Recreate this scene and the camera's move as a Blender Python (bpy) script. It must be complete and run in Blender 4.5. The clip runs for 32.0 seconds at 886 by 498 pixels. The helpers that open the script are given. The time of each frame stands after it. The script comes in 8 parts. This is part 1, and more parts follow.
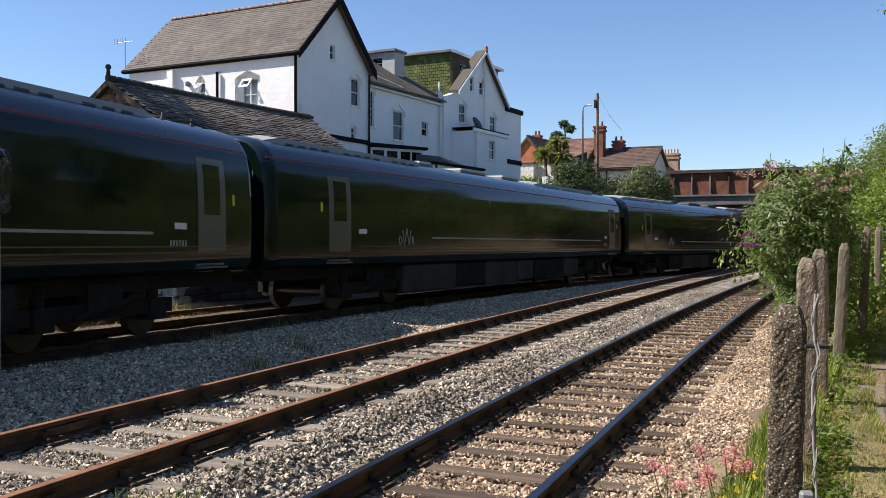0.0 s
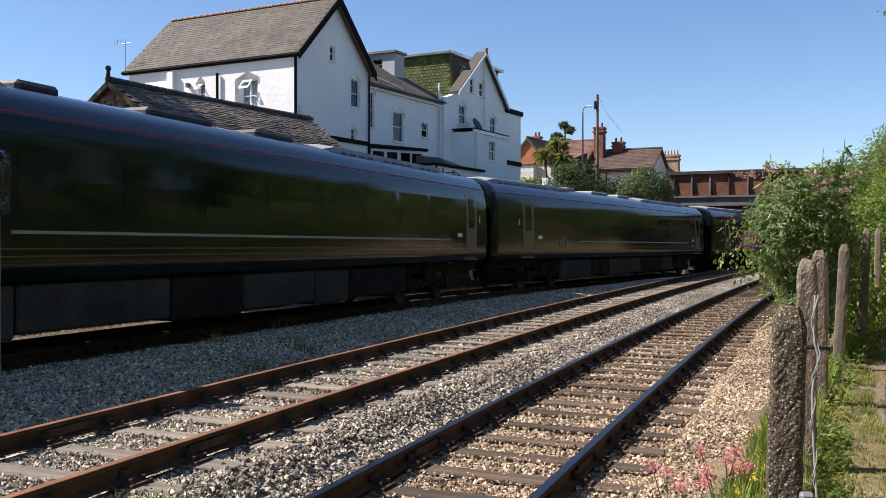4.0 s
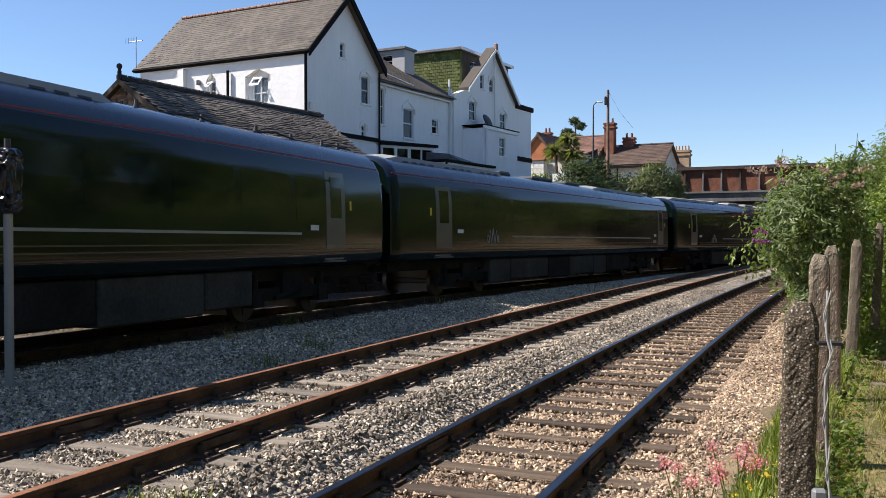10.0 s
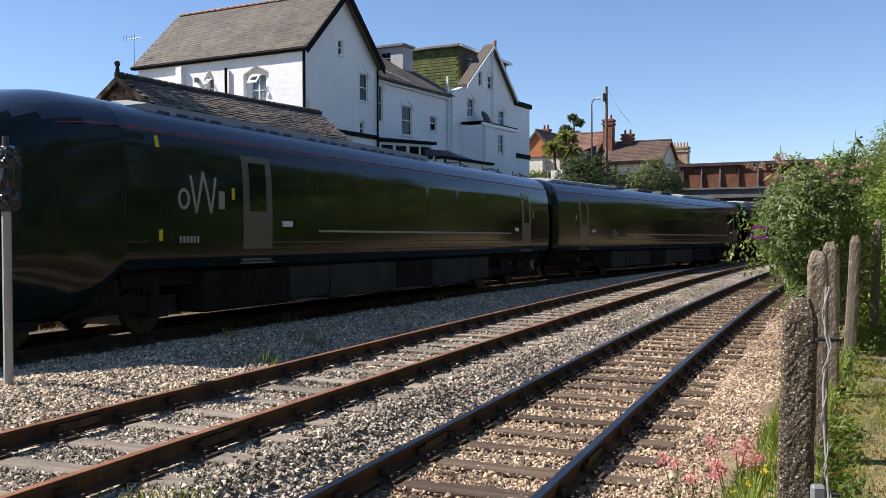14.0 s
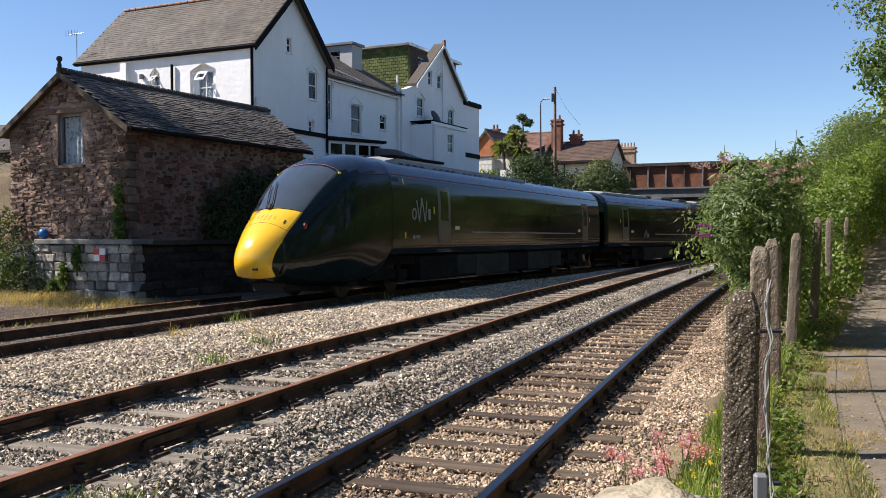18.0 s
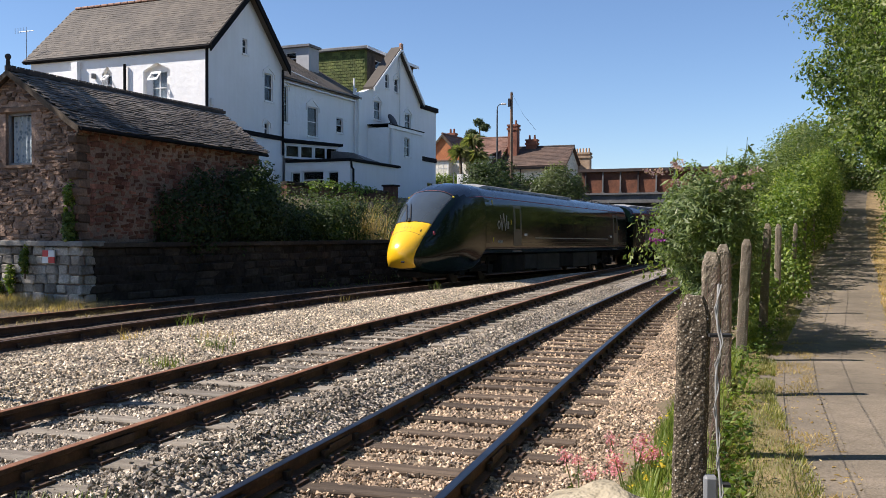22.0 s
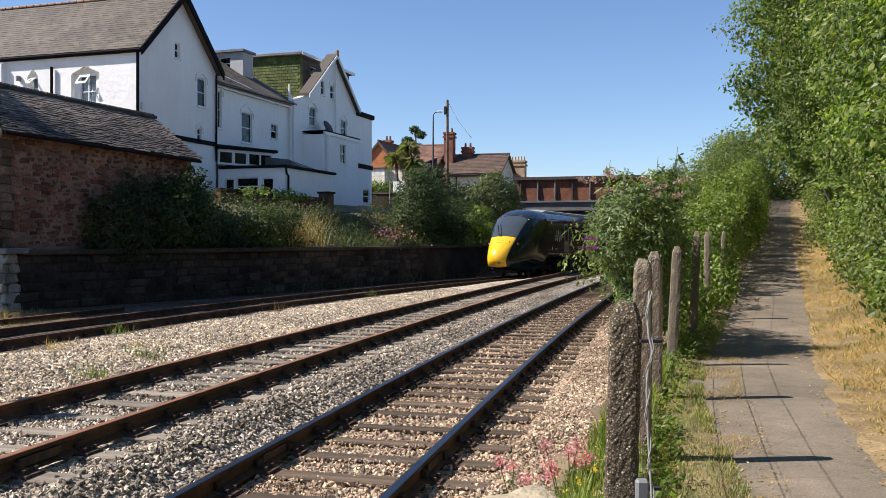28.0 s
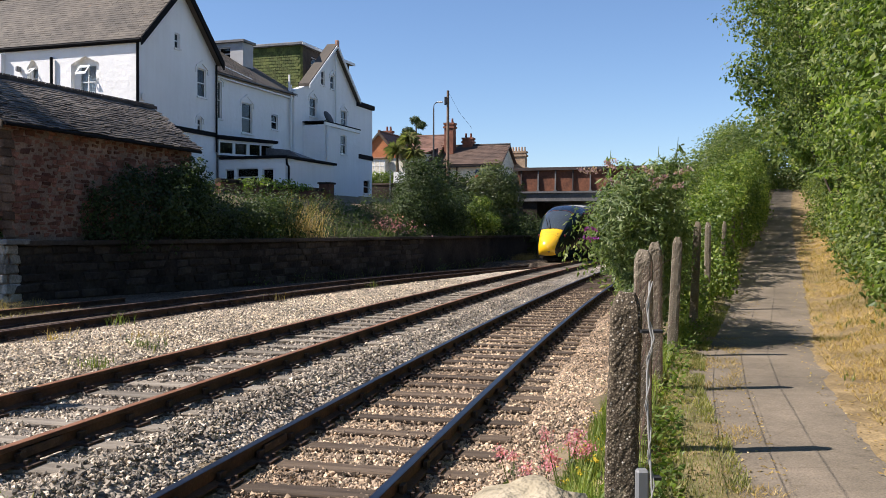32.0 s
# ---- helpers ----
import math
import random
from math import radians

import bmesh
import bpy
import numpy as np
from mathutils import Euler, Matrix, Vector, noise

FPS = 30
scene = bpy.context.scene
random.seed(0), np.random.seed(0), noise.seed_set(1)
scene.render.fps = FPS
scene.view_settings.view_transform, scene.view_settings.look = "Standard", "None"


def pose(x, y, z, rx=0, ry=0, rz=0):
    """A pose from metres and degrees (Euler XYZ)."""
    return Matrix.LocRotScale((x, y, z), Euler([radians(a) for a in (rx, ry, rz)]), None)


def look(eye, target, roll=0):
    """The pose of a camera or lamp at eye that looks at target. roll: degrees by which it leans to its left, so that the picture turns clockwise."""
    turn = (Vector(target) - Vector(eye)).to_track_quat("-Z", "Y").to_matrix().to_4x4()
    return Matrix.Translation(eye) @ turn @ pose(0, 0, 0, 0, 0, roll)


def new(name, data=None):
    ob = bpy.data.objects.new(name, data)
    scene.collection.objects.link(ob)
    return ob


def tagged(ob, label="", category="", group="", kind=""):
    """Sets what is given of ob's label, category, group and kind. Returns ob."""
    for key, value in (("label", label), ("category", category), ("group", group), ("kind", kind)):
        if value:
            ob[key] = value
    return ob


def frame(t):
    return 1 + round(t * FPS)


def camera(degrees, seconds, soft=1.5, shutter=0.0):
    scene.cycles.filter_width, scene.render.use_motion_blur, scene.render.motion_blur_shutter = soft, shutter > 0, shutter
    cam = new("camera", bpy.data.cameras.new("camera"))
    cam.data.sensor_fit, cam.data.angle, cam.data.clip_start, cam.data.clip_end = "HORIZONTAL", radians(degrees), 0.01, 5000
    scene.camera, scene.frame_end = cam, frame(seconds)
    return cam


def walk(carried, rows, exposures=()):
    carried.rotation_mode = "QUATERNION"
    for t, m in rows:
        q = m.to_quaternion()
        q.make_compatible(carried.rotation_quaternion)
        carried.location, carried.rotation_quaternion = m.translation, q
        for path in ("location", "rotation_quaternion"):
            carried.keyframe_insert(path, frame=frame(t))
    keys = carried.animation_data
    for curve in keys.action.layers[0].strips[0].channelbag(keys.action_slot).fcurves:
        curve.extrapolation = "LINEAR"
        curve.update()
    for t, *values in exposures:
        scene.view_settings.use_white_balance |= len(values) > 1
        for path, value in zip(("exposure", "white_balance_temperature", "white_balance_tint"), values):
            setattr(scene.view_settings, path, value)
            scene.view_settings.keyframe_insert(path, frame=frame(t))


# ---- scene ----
# ================= camera: stands still, only turns =================
EYE = Vector((0, 0, 1.867))
cam = camera(51.86, 32.0, soft=0.75)
TURNS = [  # seconds, yaw to the left, pitch up, roll
    (0, 9.30, -0.88, 0.11), (0.5, 9.26, -0.78, 0.11), (1, 9.21, -0.77, 0.02), (1.5, 9.13, -0.71, 0.02), (2, 9.27, -0.72, 0.01), 
    (2.5, 9.43, -0.84, -0.01), (3, 9.29, -0.83, 0.11), (3.5, 9.24, -0.78, 0.10), (5.5, 9.62, -0.93, 0.08), (6, 9.57, -0.92, 0.06), 
    (6.5, 9.60, -0.98, 0.07), (7, 9.75, -1.20, -0.12), (7.5, 9.74, -1.18, 0.00), (8, 9.80, -1.02, 0.06), (8.5, 9.94, -0.98, 0.12), 
    (9, 10.00, -1.04, 0.12), (9.5, 9.98, -1.09, 0.09), (10, 9.96, -1.03, -0.06), (10.5, 9.91, -0.96, -0.07), (11, 9.95, -1.00, -0.08), 
    (11.5, 9.94, -1.00, -0.07), (12, 9.81, -0.95, -0.03), (12.5, 9.73, -0.95, -0.02), (13, 9.70, -1.01, -0.04), (13.5, 9.79, -1.08, -0.18), 
    (14, 9.88, -1.22, -0.18), (14.5, 9.77, -1.26, -0.11), (16.5, 8.20, -1.66, 0.26), (17, 8.01, -1.58, 0.11), (17.5, 7.37, -1.16, -0.13), 
    (18, 6.73, -1.26, -0.19), (18.5, 6.28, -1.64, -0.20), (19, 5.84, -1.82, -0.17), (19.5, 5.50, -1.77, -0.13), (20, 5.29, -1.72, -0.08), 
    (20.5, 4.90, -1.45, -0.11), (21, 4.49, -1.19, -0.19), (21.5, 4.31, -1.01, -0.13), (22, 3.98, -1.02, 0.16), (22.5, 3.15, -1.08, 0.40), 
    (23, 2.59, -0.93, 0.56), (23.5, 2.63, -0.90, 0.57), (24, 2.31, -0.93, 0.57), (24.5, 1.65, -0.88, 0.64), (25, 1.27, -0.67, 0.35), 
    (25.5, 1.09, -0.45, 0.34), (27.5, 0.39, -0.66, 0.25), (28, -0.03, -0.55, 0.20), (28.5, -0.18, -0.50, 0.28), (29, -0.13, -0.60, 0.19), 
    (29.5, -0.33, -0.76, 0.19), (30, -0.39, -0.87, 0.15), (30.5, -0.33, -1.02, 0.21), (31, -0.23, -1.02, 0.21), (31.5, -0.15, -1.12, 0.19), 
    (32, 0.00, -1.14, 0.18), 
]


def sway(t):
    """The hand sinks a little and drifts right as it starts to pan."""
    f = max(0.0, min(1.0, (t - 14.5) / 2.0))
    g = max(0.0, min(1.0, (t - 16.5) / 10.0))
    return Vector((0.010 * g - 0.003, 0, 0.022 * (1 - f)))


def aim(yaw, pitch, roll):
    a, b = radians(yaw), radians(pitch)
    return look(EYE, EYE + Vector((-math.sin(a) * math.cos(b), math.cos(a) * math.cos(b), math.sin(b))), roll)


walk(cam, [(t, Matrix.Translation(sway(t)) @ aim(y, p, r)) for t, y, p, r in TURNS], exposures=[(0, 0.92, 6050, 15), (14, 0.92, 6050, 15), (18, 0.87, 6050, 15), (32, 0.89, 6050, 15)])

# ================= world and sun =================
SUN_AZ, SUN_EL = -96.0, 46.0  # degrees clockwise from +y, above the horizon
world = bpy.data.worlds.new("sky")
scene.world = world
world.use_nodes = True
wn = world.node_tree.nodes
sky = wn.new("ShaderNodeTexSky")
sky.sky_type, sky.sun_disc = "NISHITA", False
sky.sun_elevation, sky.sun_rotation = radians(SUN_EL), radians(SUN_AZ)
sky.altitude, sky.air_density, sky.dust_density, sky.ozone_density = 400, 1.0, 0.0, 3.8
wn["Background"].inputs["Strength"].default_value = 0.074
world.node_tree.links.new(sky.outputs[0], wn["Background"].inputs["Color"])
sun = new("sun", bpy.data.lights.new("sun", "SUN"))
sun.data.energy, sun.data.angle, sun.data.color = 5.0, radians(0.55), (1.0, 0.90, 0.76)
to_sun = Vector((math.sin(radians(SUN_AZ)) * math.cos(radians(SUN_EL)), math.cos(radians(SUN_AZ)) * math.cos(radians(SUN_EL)), math.sin(radians(SUN_EL))))
sun.matrix_world = look(Vector((0, 0, 60)), Vector((0, 0, 60)) - to_sun)

# ================= materials =================


class Nodes:
    """A small builder for node materials."""

    def __init__(self, name, rough=0.8, metal=0.0, spec=0.5):
        self.m = bpy.data.materials.new(name)
        self.m.use_nodes = True
        self.t = self.m.node_tree
        self.b = self.t.nodes["Principled BSDF"]
        self.b.inputs["Roughness"].default_value = rough
        self.b.inputs["Metallic"].default_value = metal
        self.b.inputs["Specular IOR Level"].default_value = spec
        self.co = self.t.nodes.new("ShaderNodeNewGeometry").outputs["Position"]

    def node(self, kind, **inputs):
        n = self.t.nodes.new(kind)
        for k, v in inputs.items():
            key = k.replace("_", " ")
            if hasattr(v, "links"):
                self.t.links.new(v, n.inputs[key])
            else:
                n.inputs[key].default_value = v
        return n

    def local(self):
        self.co = self.t.nodes.new("ShaderNodeTexCoord").outputs["Object"]
        return self

    def noise(self, scale, detail=4.0, stretch=None, rough=0.55):
        co = self.co
        if stretch:
            co = self.node("ShaderNodeMapping", Vector=co, Scale=stretch).outputs[0]
        return self.node("ShaderNodeTexNoise", Vector=co, Scale=scale, Detail=detail, Roughness=rough).outputs["Fac"]

    def ramp(self, fac, stops):
        n = self.t.nodes.new("ShaderNodeValToRGB")
        while len(n.color_ramp.elements) < len(stops):
            n.color_ramp.elements.new(0.5)
        for e, (p, c) in zip(n.color_ramp.elements, stops):
            e.position, e.color = p, (*c, 1) if len(c) == 3 else c
        self.t.links.new(fac, n.inputs[0])
        return n.outputs[0]

    def mix(self, a, b, fac, blend="MIX"):
        n = self.t.nodes.new("ShaderNodeMix")
        n.data_type, n.blend_type = "RGBA", blend
        for k, v in ((0, fac), (6, a), (7, b)):
            if hasattr(v, "links"):
                self.t.links.new(v, n.inputs[k])
            else:
                n.inputs[k].default_value = v if k == 0 else (*v, 1)
        return n.outputs[2]

    def random(self, island=False):
        if island:
            return self.t.nodes.new("ShaderNodeNewGeometry").outputs["Random Per Island"]
        return self.t.nodes.new("ShaderNodeObjectInfo").outputs["Random"]

    def colour(self, c):
        if hasattr(c, "links"):
            self.t.links.new(c, self.b.inputs["Base Color"])
        else:
            self.b.inputs["Base Color"].default_value = (*c, 1)
        return self

    def rough(self, fac, lo, hi):
        n = self.node("ShaderNodeMapRange", Value=fac, To_Min=lo, To_Max=hi)
        self.t.links.new(n.outputs[0], self.b.inputs["Roughness"])
        return self

    def bump(self, fac, strength=0.4, dist=0.02):
        n = self.node("ShaderNodeBump", Height=fac, Strength=strength, Distance=dist)
        self.t.links.new(n.outputs[0], self.b.inputs["Normal"])
        return self


def two_tone(name, a, b, scale, rough=0.85, fine=None, bump=0.4, dist=0.02, spec=0.4, metal=0.0, vary=None, island=False, local=False, stretch=None):
    """Two colours by a broad noise, a fine grain over them, relief, and a change from piece to piece."""
    m = Nodes(name, rough, metal, spec)
    if local:
        m.local()
    c = m.ramp(m.noise(scale, 5, stretch), [(0.32, a), (0.68, b)])
    f = m.noise(fine or scale * 9, 3, stretch)
    c = m.mix(c, m.ramp(f, [(0.25, (0.45, 0.45, 0.45)), (0.75, (1.35, 1.35, 1.35))]), 0.6, "MULTIPLY")
    if vary:
        c = m.mix(c, m.ramp(m.random(island), [(0.0, (1 - vary,) * 3), (1.0, (1 + vary,) * 3)]), 1.0, "MULTIPLY")
    m.colour(c)
    if bump:
        m.bump(f, bump, dist)
    return m.m


def plain(name, c, rough=0.5, metal=0.0, spec=0.5, wear=0.25, scale=3.0, coat=0.0):
    m = Nodes(name, rough, metal, spec).local()
    n = m.noise(scale, 5)
    m.colour(m.mix(c, tuple(x * (1 - wear) for x in c), n))
    m.rough(n, rough * 0.8, min(1.0, rough * 1.25 + 0.02))
    m.b.inputs["Coat Weight"].default_value = coat
    m.b.inputs["Coat Roughness"].default_value = 0.06
    return m.m


def leaf_mat(name, dark, light, dry=None, gloss=0.45, trans=0.35):
    m = Nodes(name, gloss, 0, 0.35)
    c = m.ramp(m.random(True), [(0.0, dark), (0.75, light), (1.0, dry or light)])
    # broad dark and light patches: shading from clump to clump, put into the colour
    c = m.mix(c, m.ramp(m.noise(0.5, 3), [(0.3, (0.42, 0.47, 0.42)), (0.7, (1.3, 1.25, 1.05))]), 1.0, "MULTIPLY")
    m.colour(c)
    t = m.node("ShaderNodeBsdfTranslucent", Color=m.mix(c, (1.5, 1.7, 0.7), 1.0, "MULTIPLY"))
    s = m.node("ShaderNodeMixShader", Fac=trans)
    out = m.t.nodes["Material Output"]
    m.t.links.new(m.b.outputs[0], s.inputs[1])
    m.t.links.new(t.outputs[0], s.inputs[2])
    m.t.links.new(s.outputs[0], out.inputs["Surface"])
    return m.m


def render_mat():
    """White painted render, weathered, with faint rubble relief under it."""
    m = Nodes("white_render", 0.75, 0, 0.3)
    big = m.noise(0.35, 4)
    c = m.ramp(big, [(0.3, (0.80, 0.80, 0.78)), (0.7, (0.88, 0.88, 0.87))])
    drip = m.noise(1.2, 4, (3.0, 3.0, 0.35))
    c = m.mix(c, m.ramp(drip, [(0.25, (0.86, 0.85, 0.82)), (0.6, (1, 1, 1))]), 0.3, "MULTIPLY")
    m.colour(c).bump(m.noise(3.6, 3), 0.4, 0.05)
    return m.m


def slate_mat(name, a, b, lichen, amount, spread=0.4):
    m = Nodes(name, 0.72, 0, 0.35)
    c = m.ramp(m.noise(0.8, 5), [(0.3, a), (0.7, b)])
    c = m.mix(c, m.ramp(m.random(), [(0.0, (1 - spread,) * 3), (1.0, (1 + spread,) * 3)]), 0.9, "MULTIPLY")
    c = m.mix(c, m.ramp(m.random(True), [(0.0, (1 - spread,) * 3), (1.0, (1 + spread,) * 3)]), 0.7, "MULTIPLY")
    spots = m.ramp(m.noise(2.2, 6, rough=0.7), [(1 - amount, (0, 0, 0)), (1 - amount + 0.08, (1, 1, 1))])
    c = m.mix(c, lichen, spots)
    m.colour(c).bump(m.noise(14, 3), 0.4, 0.01)
    return m.m


def aggregate_mat(name, paste, pebble, scale):
    """Washed-out concrete: dark cement between pebbles of many greys and browns, lichen on top."""
    m = Nodes(name, 0.95, 0, 0.25)
    v = m.node("ShaderNodeTexVoronoi", Vector=m.co, Scale=scale)
    cell = m.node("ShaderNodeSeparateColor", Color=v.outputs["Color"]).outputs[0]
    stone = m.ramp(cell, [(0.0, tuple(0.25 * c for c in pebble)), (0.6, tuple(0.6 * c for c in pebble)), (0.92, pebble), (1.0, (0.55, 0.52, 0.46))])
    c = m.mix(stone, paste, m.ramp(v.outputs["Distance"], [(0.28, (0, 0, 0)), (0.55, (1, 1, 1))]))
    c = m.mix(c, (0.30, 0.26, 0.17), m.ramp(m.noise(9, 5, rough=0.7), [(0.58, (0, 0, 0)), (0.7, (0.55, 0.55, 0.55))]))
    m.colour(c).bump(v.outputs["Distance"], 0.45, 0.006)
    m.b.inputs["Normal"].links[0].from_node.invert = True
    return m.m


WHITE = render_mat()
BLACK_PAINT = plain("black_paint", (0.010, 0.010, 0.011), 0.8, spec=0.12, wear=0.2)
TRIM_WHITE = plain("white_gloss_paint", (0.78, 0.78, 0.76), 0.35, wear=0.12)
PANE = Nodes("window_glass", 0.03, 0, 0.5)
PANE.colour((0.22, 0.25, 0.27))
PANE.b.inputs["Transmission Weight"].default_value = 1.0
PANE.b.inputs["IOR"].default_value = 1.3
PANE = PANE.m
PANE_CLEAR = Nodes("clear_window_glass", 0.03, 0, 0.5)
PANE_CLEAR.colour((0.86, 0.9, 0.92))
PANE_CLEAR.b.inputs["Transmission Weight"].default_value = 1.0
PANE_CLEAR.b.inputs["IOR"].default_value = 1.3
PANE_CLEAR = PANE_CLEAR.m
# near-black: the lack of light indoors is put into this colour
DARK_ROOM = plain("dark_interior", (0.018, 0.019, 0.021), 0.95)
SLATE = slate_mat("house_slate", (0.068, 0.058, 0.046), (0.115, 0.096, 0.073), (0.17, 0.09, 0.032), 0.36, 0.28)
SHED_SLATE = slate_mat("old_shed_slate", (0.045, 0.037, 0.03), (0.125, 0.105, 0.083), (0.28, 0.25, 0.2), 0.40, 0.5)
RIDGE_TILE = two_tone("ridge_tile", (0.30, 0.16, 0.11), (0.42, 0.26, 0.19), 3, 0.8)
DARK_RIDGE = two_tone("blackened_ridge_tile", (0.03, 0.026, 0.024), (0.08, 0.065, 0.055), 3, 0.8)
NET_CURTAIN = two_tone("net_curtain", (0.36, 0.40, 0.44), (0.50, 0.54, 0.58), 2.0, 0.95, 30, 0.4, 0.01)
RUBBLE_RED = two_tone("dark_red_rubble_stone", (0.125, 0.056, 0.04), (0.31, 0.15, 0.105), 1.6, 0.95, 18, 0.9, 0.03, spec=0.2, vary=0.5)
RUBBLE = two_tone("brown_rubble_stone", (0.10, 0.066, 0.048), (0.26, 0.178, 0.128), 1.6, 0.95, 18, 0.9, 0.03, spec=0.2, vary=0.55)
MORTAR = two_tone("old_mortar", (0.17, 0.118, 0.088), (0.33, 0.23, 0.172), 0.8, 0.95, 16, 0.9, 0.04)
GREY_STONE = two_tone("grey_limestone", (0.19, 0.172, 0.145), (0.42, 0.38, 0.32), 2, 0.92, 16, 0.9, 0.03, vary=0.4)
DARK_STONE = two_tone("sooty_wall_stone", (0.03, 0.025, 0.021), (0.085, 0.068, 0.054), 0.5, 0.96, 9, 0.9, 0.04, spec=0.15, vary=0.5)
COPING = two_tone("concrete_coping", (0.16, 0.155, 0.14), (0.27, 0.26, 0.235), 1.5, 0.9)
CONCRETE = aggregate_mat("rough_aggregate_concrete", (0.058, 0.045, 0.03), (0.31, 0.25, 0.175), 105)
POST_CONCRETE = aggregate_mat("brown_weathered_concrete", (0.14, 0.115, 0.08), (0.42, 0.35, 0.26), 120)
LICHEN_CAP = two_tone("lichened_stone", (0.28, 0.235, 0.155), (0.5, 0.43, 0.31), 14, 0.95, 60, 0.8, 0.012)
RED_BRICK = two_tone("red_brick", (0.15, 0.06, 0.036), (0.25, 0.10, 0.06), 1.5, 0.9, 10, 0.6, 0.02)
RED_TILE = slate_mat("clay_roof_tile", (0.125, 0.068, 0.047), (0.195, 0.108, 0.075), (0.12, 0.09, 0.065), 0.33, 0.25)
BROWN_TILE = slate_mat("brown_roof_tile", (0.075, 0.05, 0.038), (0.125, 0.08, 0.058), (0.10, 0.085, 0.06), 0.3, 0.25)
TILE_HUNG = two_tone("tile_hanging", (0.36, 0.13, 0.05), (0.46, 0.18, 0.07), 1.5, 0.85)
BUFF_BRICK = two_tone("buff_brick", (0.28, 0.2, 0.13), (0.42, 0.31, 0.21), 1.5, 0.9)
POT = plain("chimney_pot_clay", (0.5, 0.38, 0.27), 0.8)
MOSS_TILE = two_tone("mossy_hanging_tile", (0.055, 0.075, 0.018), (0.115, 0.13, 0.035), 1.3, 0.9, 12, 0.6, vary=0.3)
LEAD = two_tone("lead_sheet", (0.10, 0.10, 0.105), (0.19, 0.19, 0.195), 1.0, 0.6)
STEEL_GREY = plain("galvanised_steel", (0.38, 0.39, 0.4), 0.42, 0.8, wear=0.3)
PVC_GREY = plain("grey_pvc", (0.2, 0.205, 0.21), 0.6)
CABLE_WHITE = plain("dirty_white_cable", (0.33, 0.325, 0.305), 0.7)
BLUE_PLASTIC = plain("blue_plastic", (0.02, 0.13, 0.4), 0.3)
SIGN_RED = plain("sign_red", (0.55, 0.03, 0.03), 0.4)
SIGN_WHITE = plain("sign_white", (0.8, 0.8, 0.78), 0.4)


def tarmac_mat():
    """Worn footpath: patched, dusty, with fine cracks."""
    m = Nodes("worn_path_tarmac", 0.93, 0, 0.3)
    c = m.ramp(m.noise(0.9, 6, rough=0.65), [(0.3, (0.10, 0.084, 0.063)), (0.5, (0.165, 0.137, 0.102)), (0.72, (0.24, 0.196, 0.147))])
    grit = m.noise(55, 3)
    c = m.mix(c, m.ramp(grit, [(0.25, (0.5, 0.5, 0.5)), (0.75, (1.35, 1.33, 1.3))]), 0.7, "MULTIPLY")
    v = m.node("ShaderNodeTexVoronoi", Vector=m.co, Scale=1.1)
    v.feature = "DISTANCE_TO_EDGE"
    c = m.mix(c, m.ramp(v.outputs["Distance"], [(0.0, (0.45, 0.42, 0.38)), (0.018, (1, 1, 1))]), 0.3, "MULTIPLY")
    spots = m.ramp(m.noise(5.5, 5, rough=0.7), [(0.62, (1, 1, 1)), (0.72, (0.62, 0.6, 0.5))])
    m.colour(m.mix(c, spots, 0.8, "MULTIPLY")).bump(grit, 0.6, 0.008)
    return m.m


TARMAC = tarmac_mat()
EARTH = two_tone("dry_earth", (0.11, 0.085, 0.05), (0.21, 0.16, 0.095), 0.7, 0.97, 22, 0.8, 0.02)
SOIL = two_tone("bank_soil", (0.05, 0.05, 0.025), (0.10, 0.09, 0.05), 0.6, 0.97, 8, 0.8, 0.04)
DRY_GROUND = two_tone("cut_dry_grass_ground", (0.14, 0.098, 0.045), (0.30, 0.215, 0.105), 2.4, 0.97, 26, 0.8, 0.02)


def ballast_mat(name, a, b, island):
    m = Nodes(name, 0.9, 0, 0.25)
    c = m.ramp(m.noise(0.45, 4), [(0.35, a), (0.65, b)])
    if island:
        c = m.mix(c, m.ramp(m.random(True), [(0.0, (0.22, 0.21, 0.20)), (0.5, (0.82, 0.80, 0.77)), (0.8, (1.2, 1.10, 0.97)), (1.0, (2.05, 1.97, 1.82))]), 1.0, "MULTIPLY")
        m.colour(c).bump(m.noise(60, 2), 0.4, 0.01)
    else:
        v = m.node("ShaderNodeTexVoronoi", Vector=m.co, Scale=22.0)
        cell = m.node("ShaderNodeSeparateColor", Color=v.outputs["Color"]).outputs[0]
        c = m.mix(c, m.ramp(cell, [(0.0, (0.3, 0.29, 0.28)), (0.6, (0.9, 0.87, 0.83)), (1.0, (1.6, 1.52, 1.42))]), 1.0, "MULTIPLY")
        m.colour(c).bump(v.outputs["Distance"], 1.0, 0.05)
        m.b.inputs["Normal"].links[0].from_node.invert = True
    return m.m


ZONES = {"dark": ((0.085, 0.068, 0.05), (0.165, 0.13, 0.095)), "grey": ((0.27, 0.242, 0.205), (0.46, 0.415, 0.35)), "buff": ((0.43, 0.38, 0.305), (0.57, 0.50, 0.395)), "rust": ((0.31, 0.24, 0.175), (0.47, 0.38, 0.285))}
BALLAST_BED = {k: ballast_mat(k + "_ballast_bed", *v, False) for k, v in ZONES.items()}
BALLAST_STONE = {k: ballast_mat(k + "_ballast_stone", *v, True) for k, v in ZONES.items()}
SLEEPER = two_tone("weathered_sleeper_wood", (0.05, 0.034, 0.022), (0.135, 0.097, 0.064), 3, 0.92, 30, 0.8, 0.02, vary=0.35, local=True, stretch=(0.25, 3, 3))
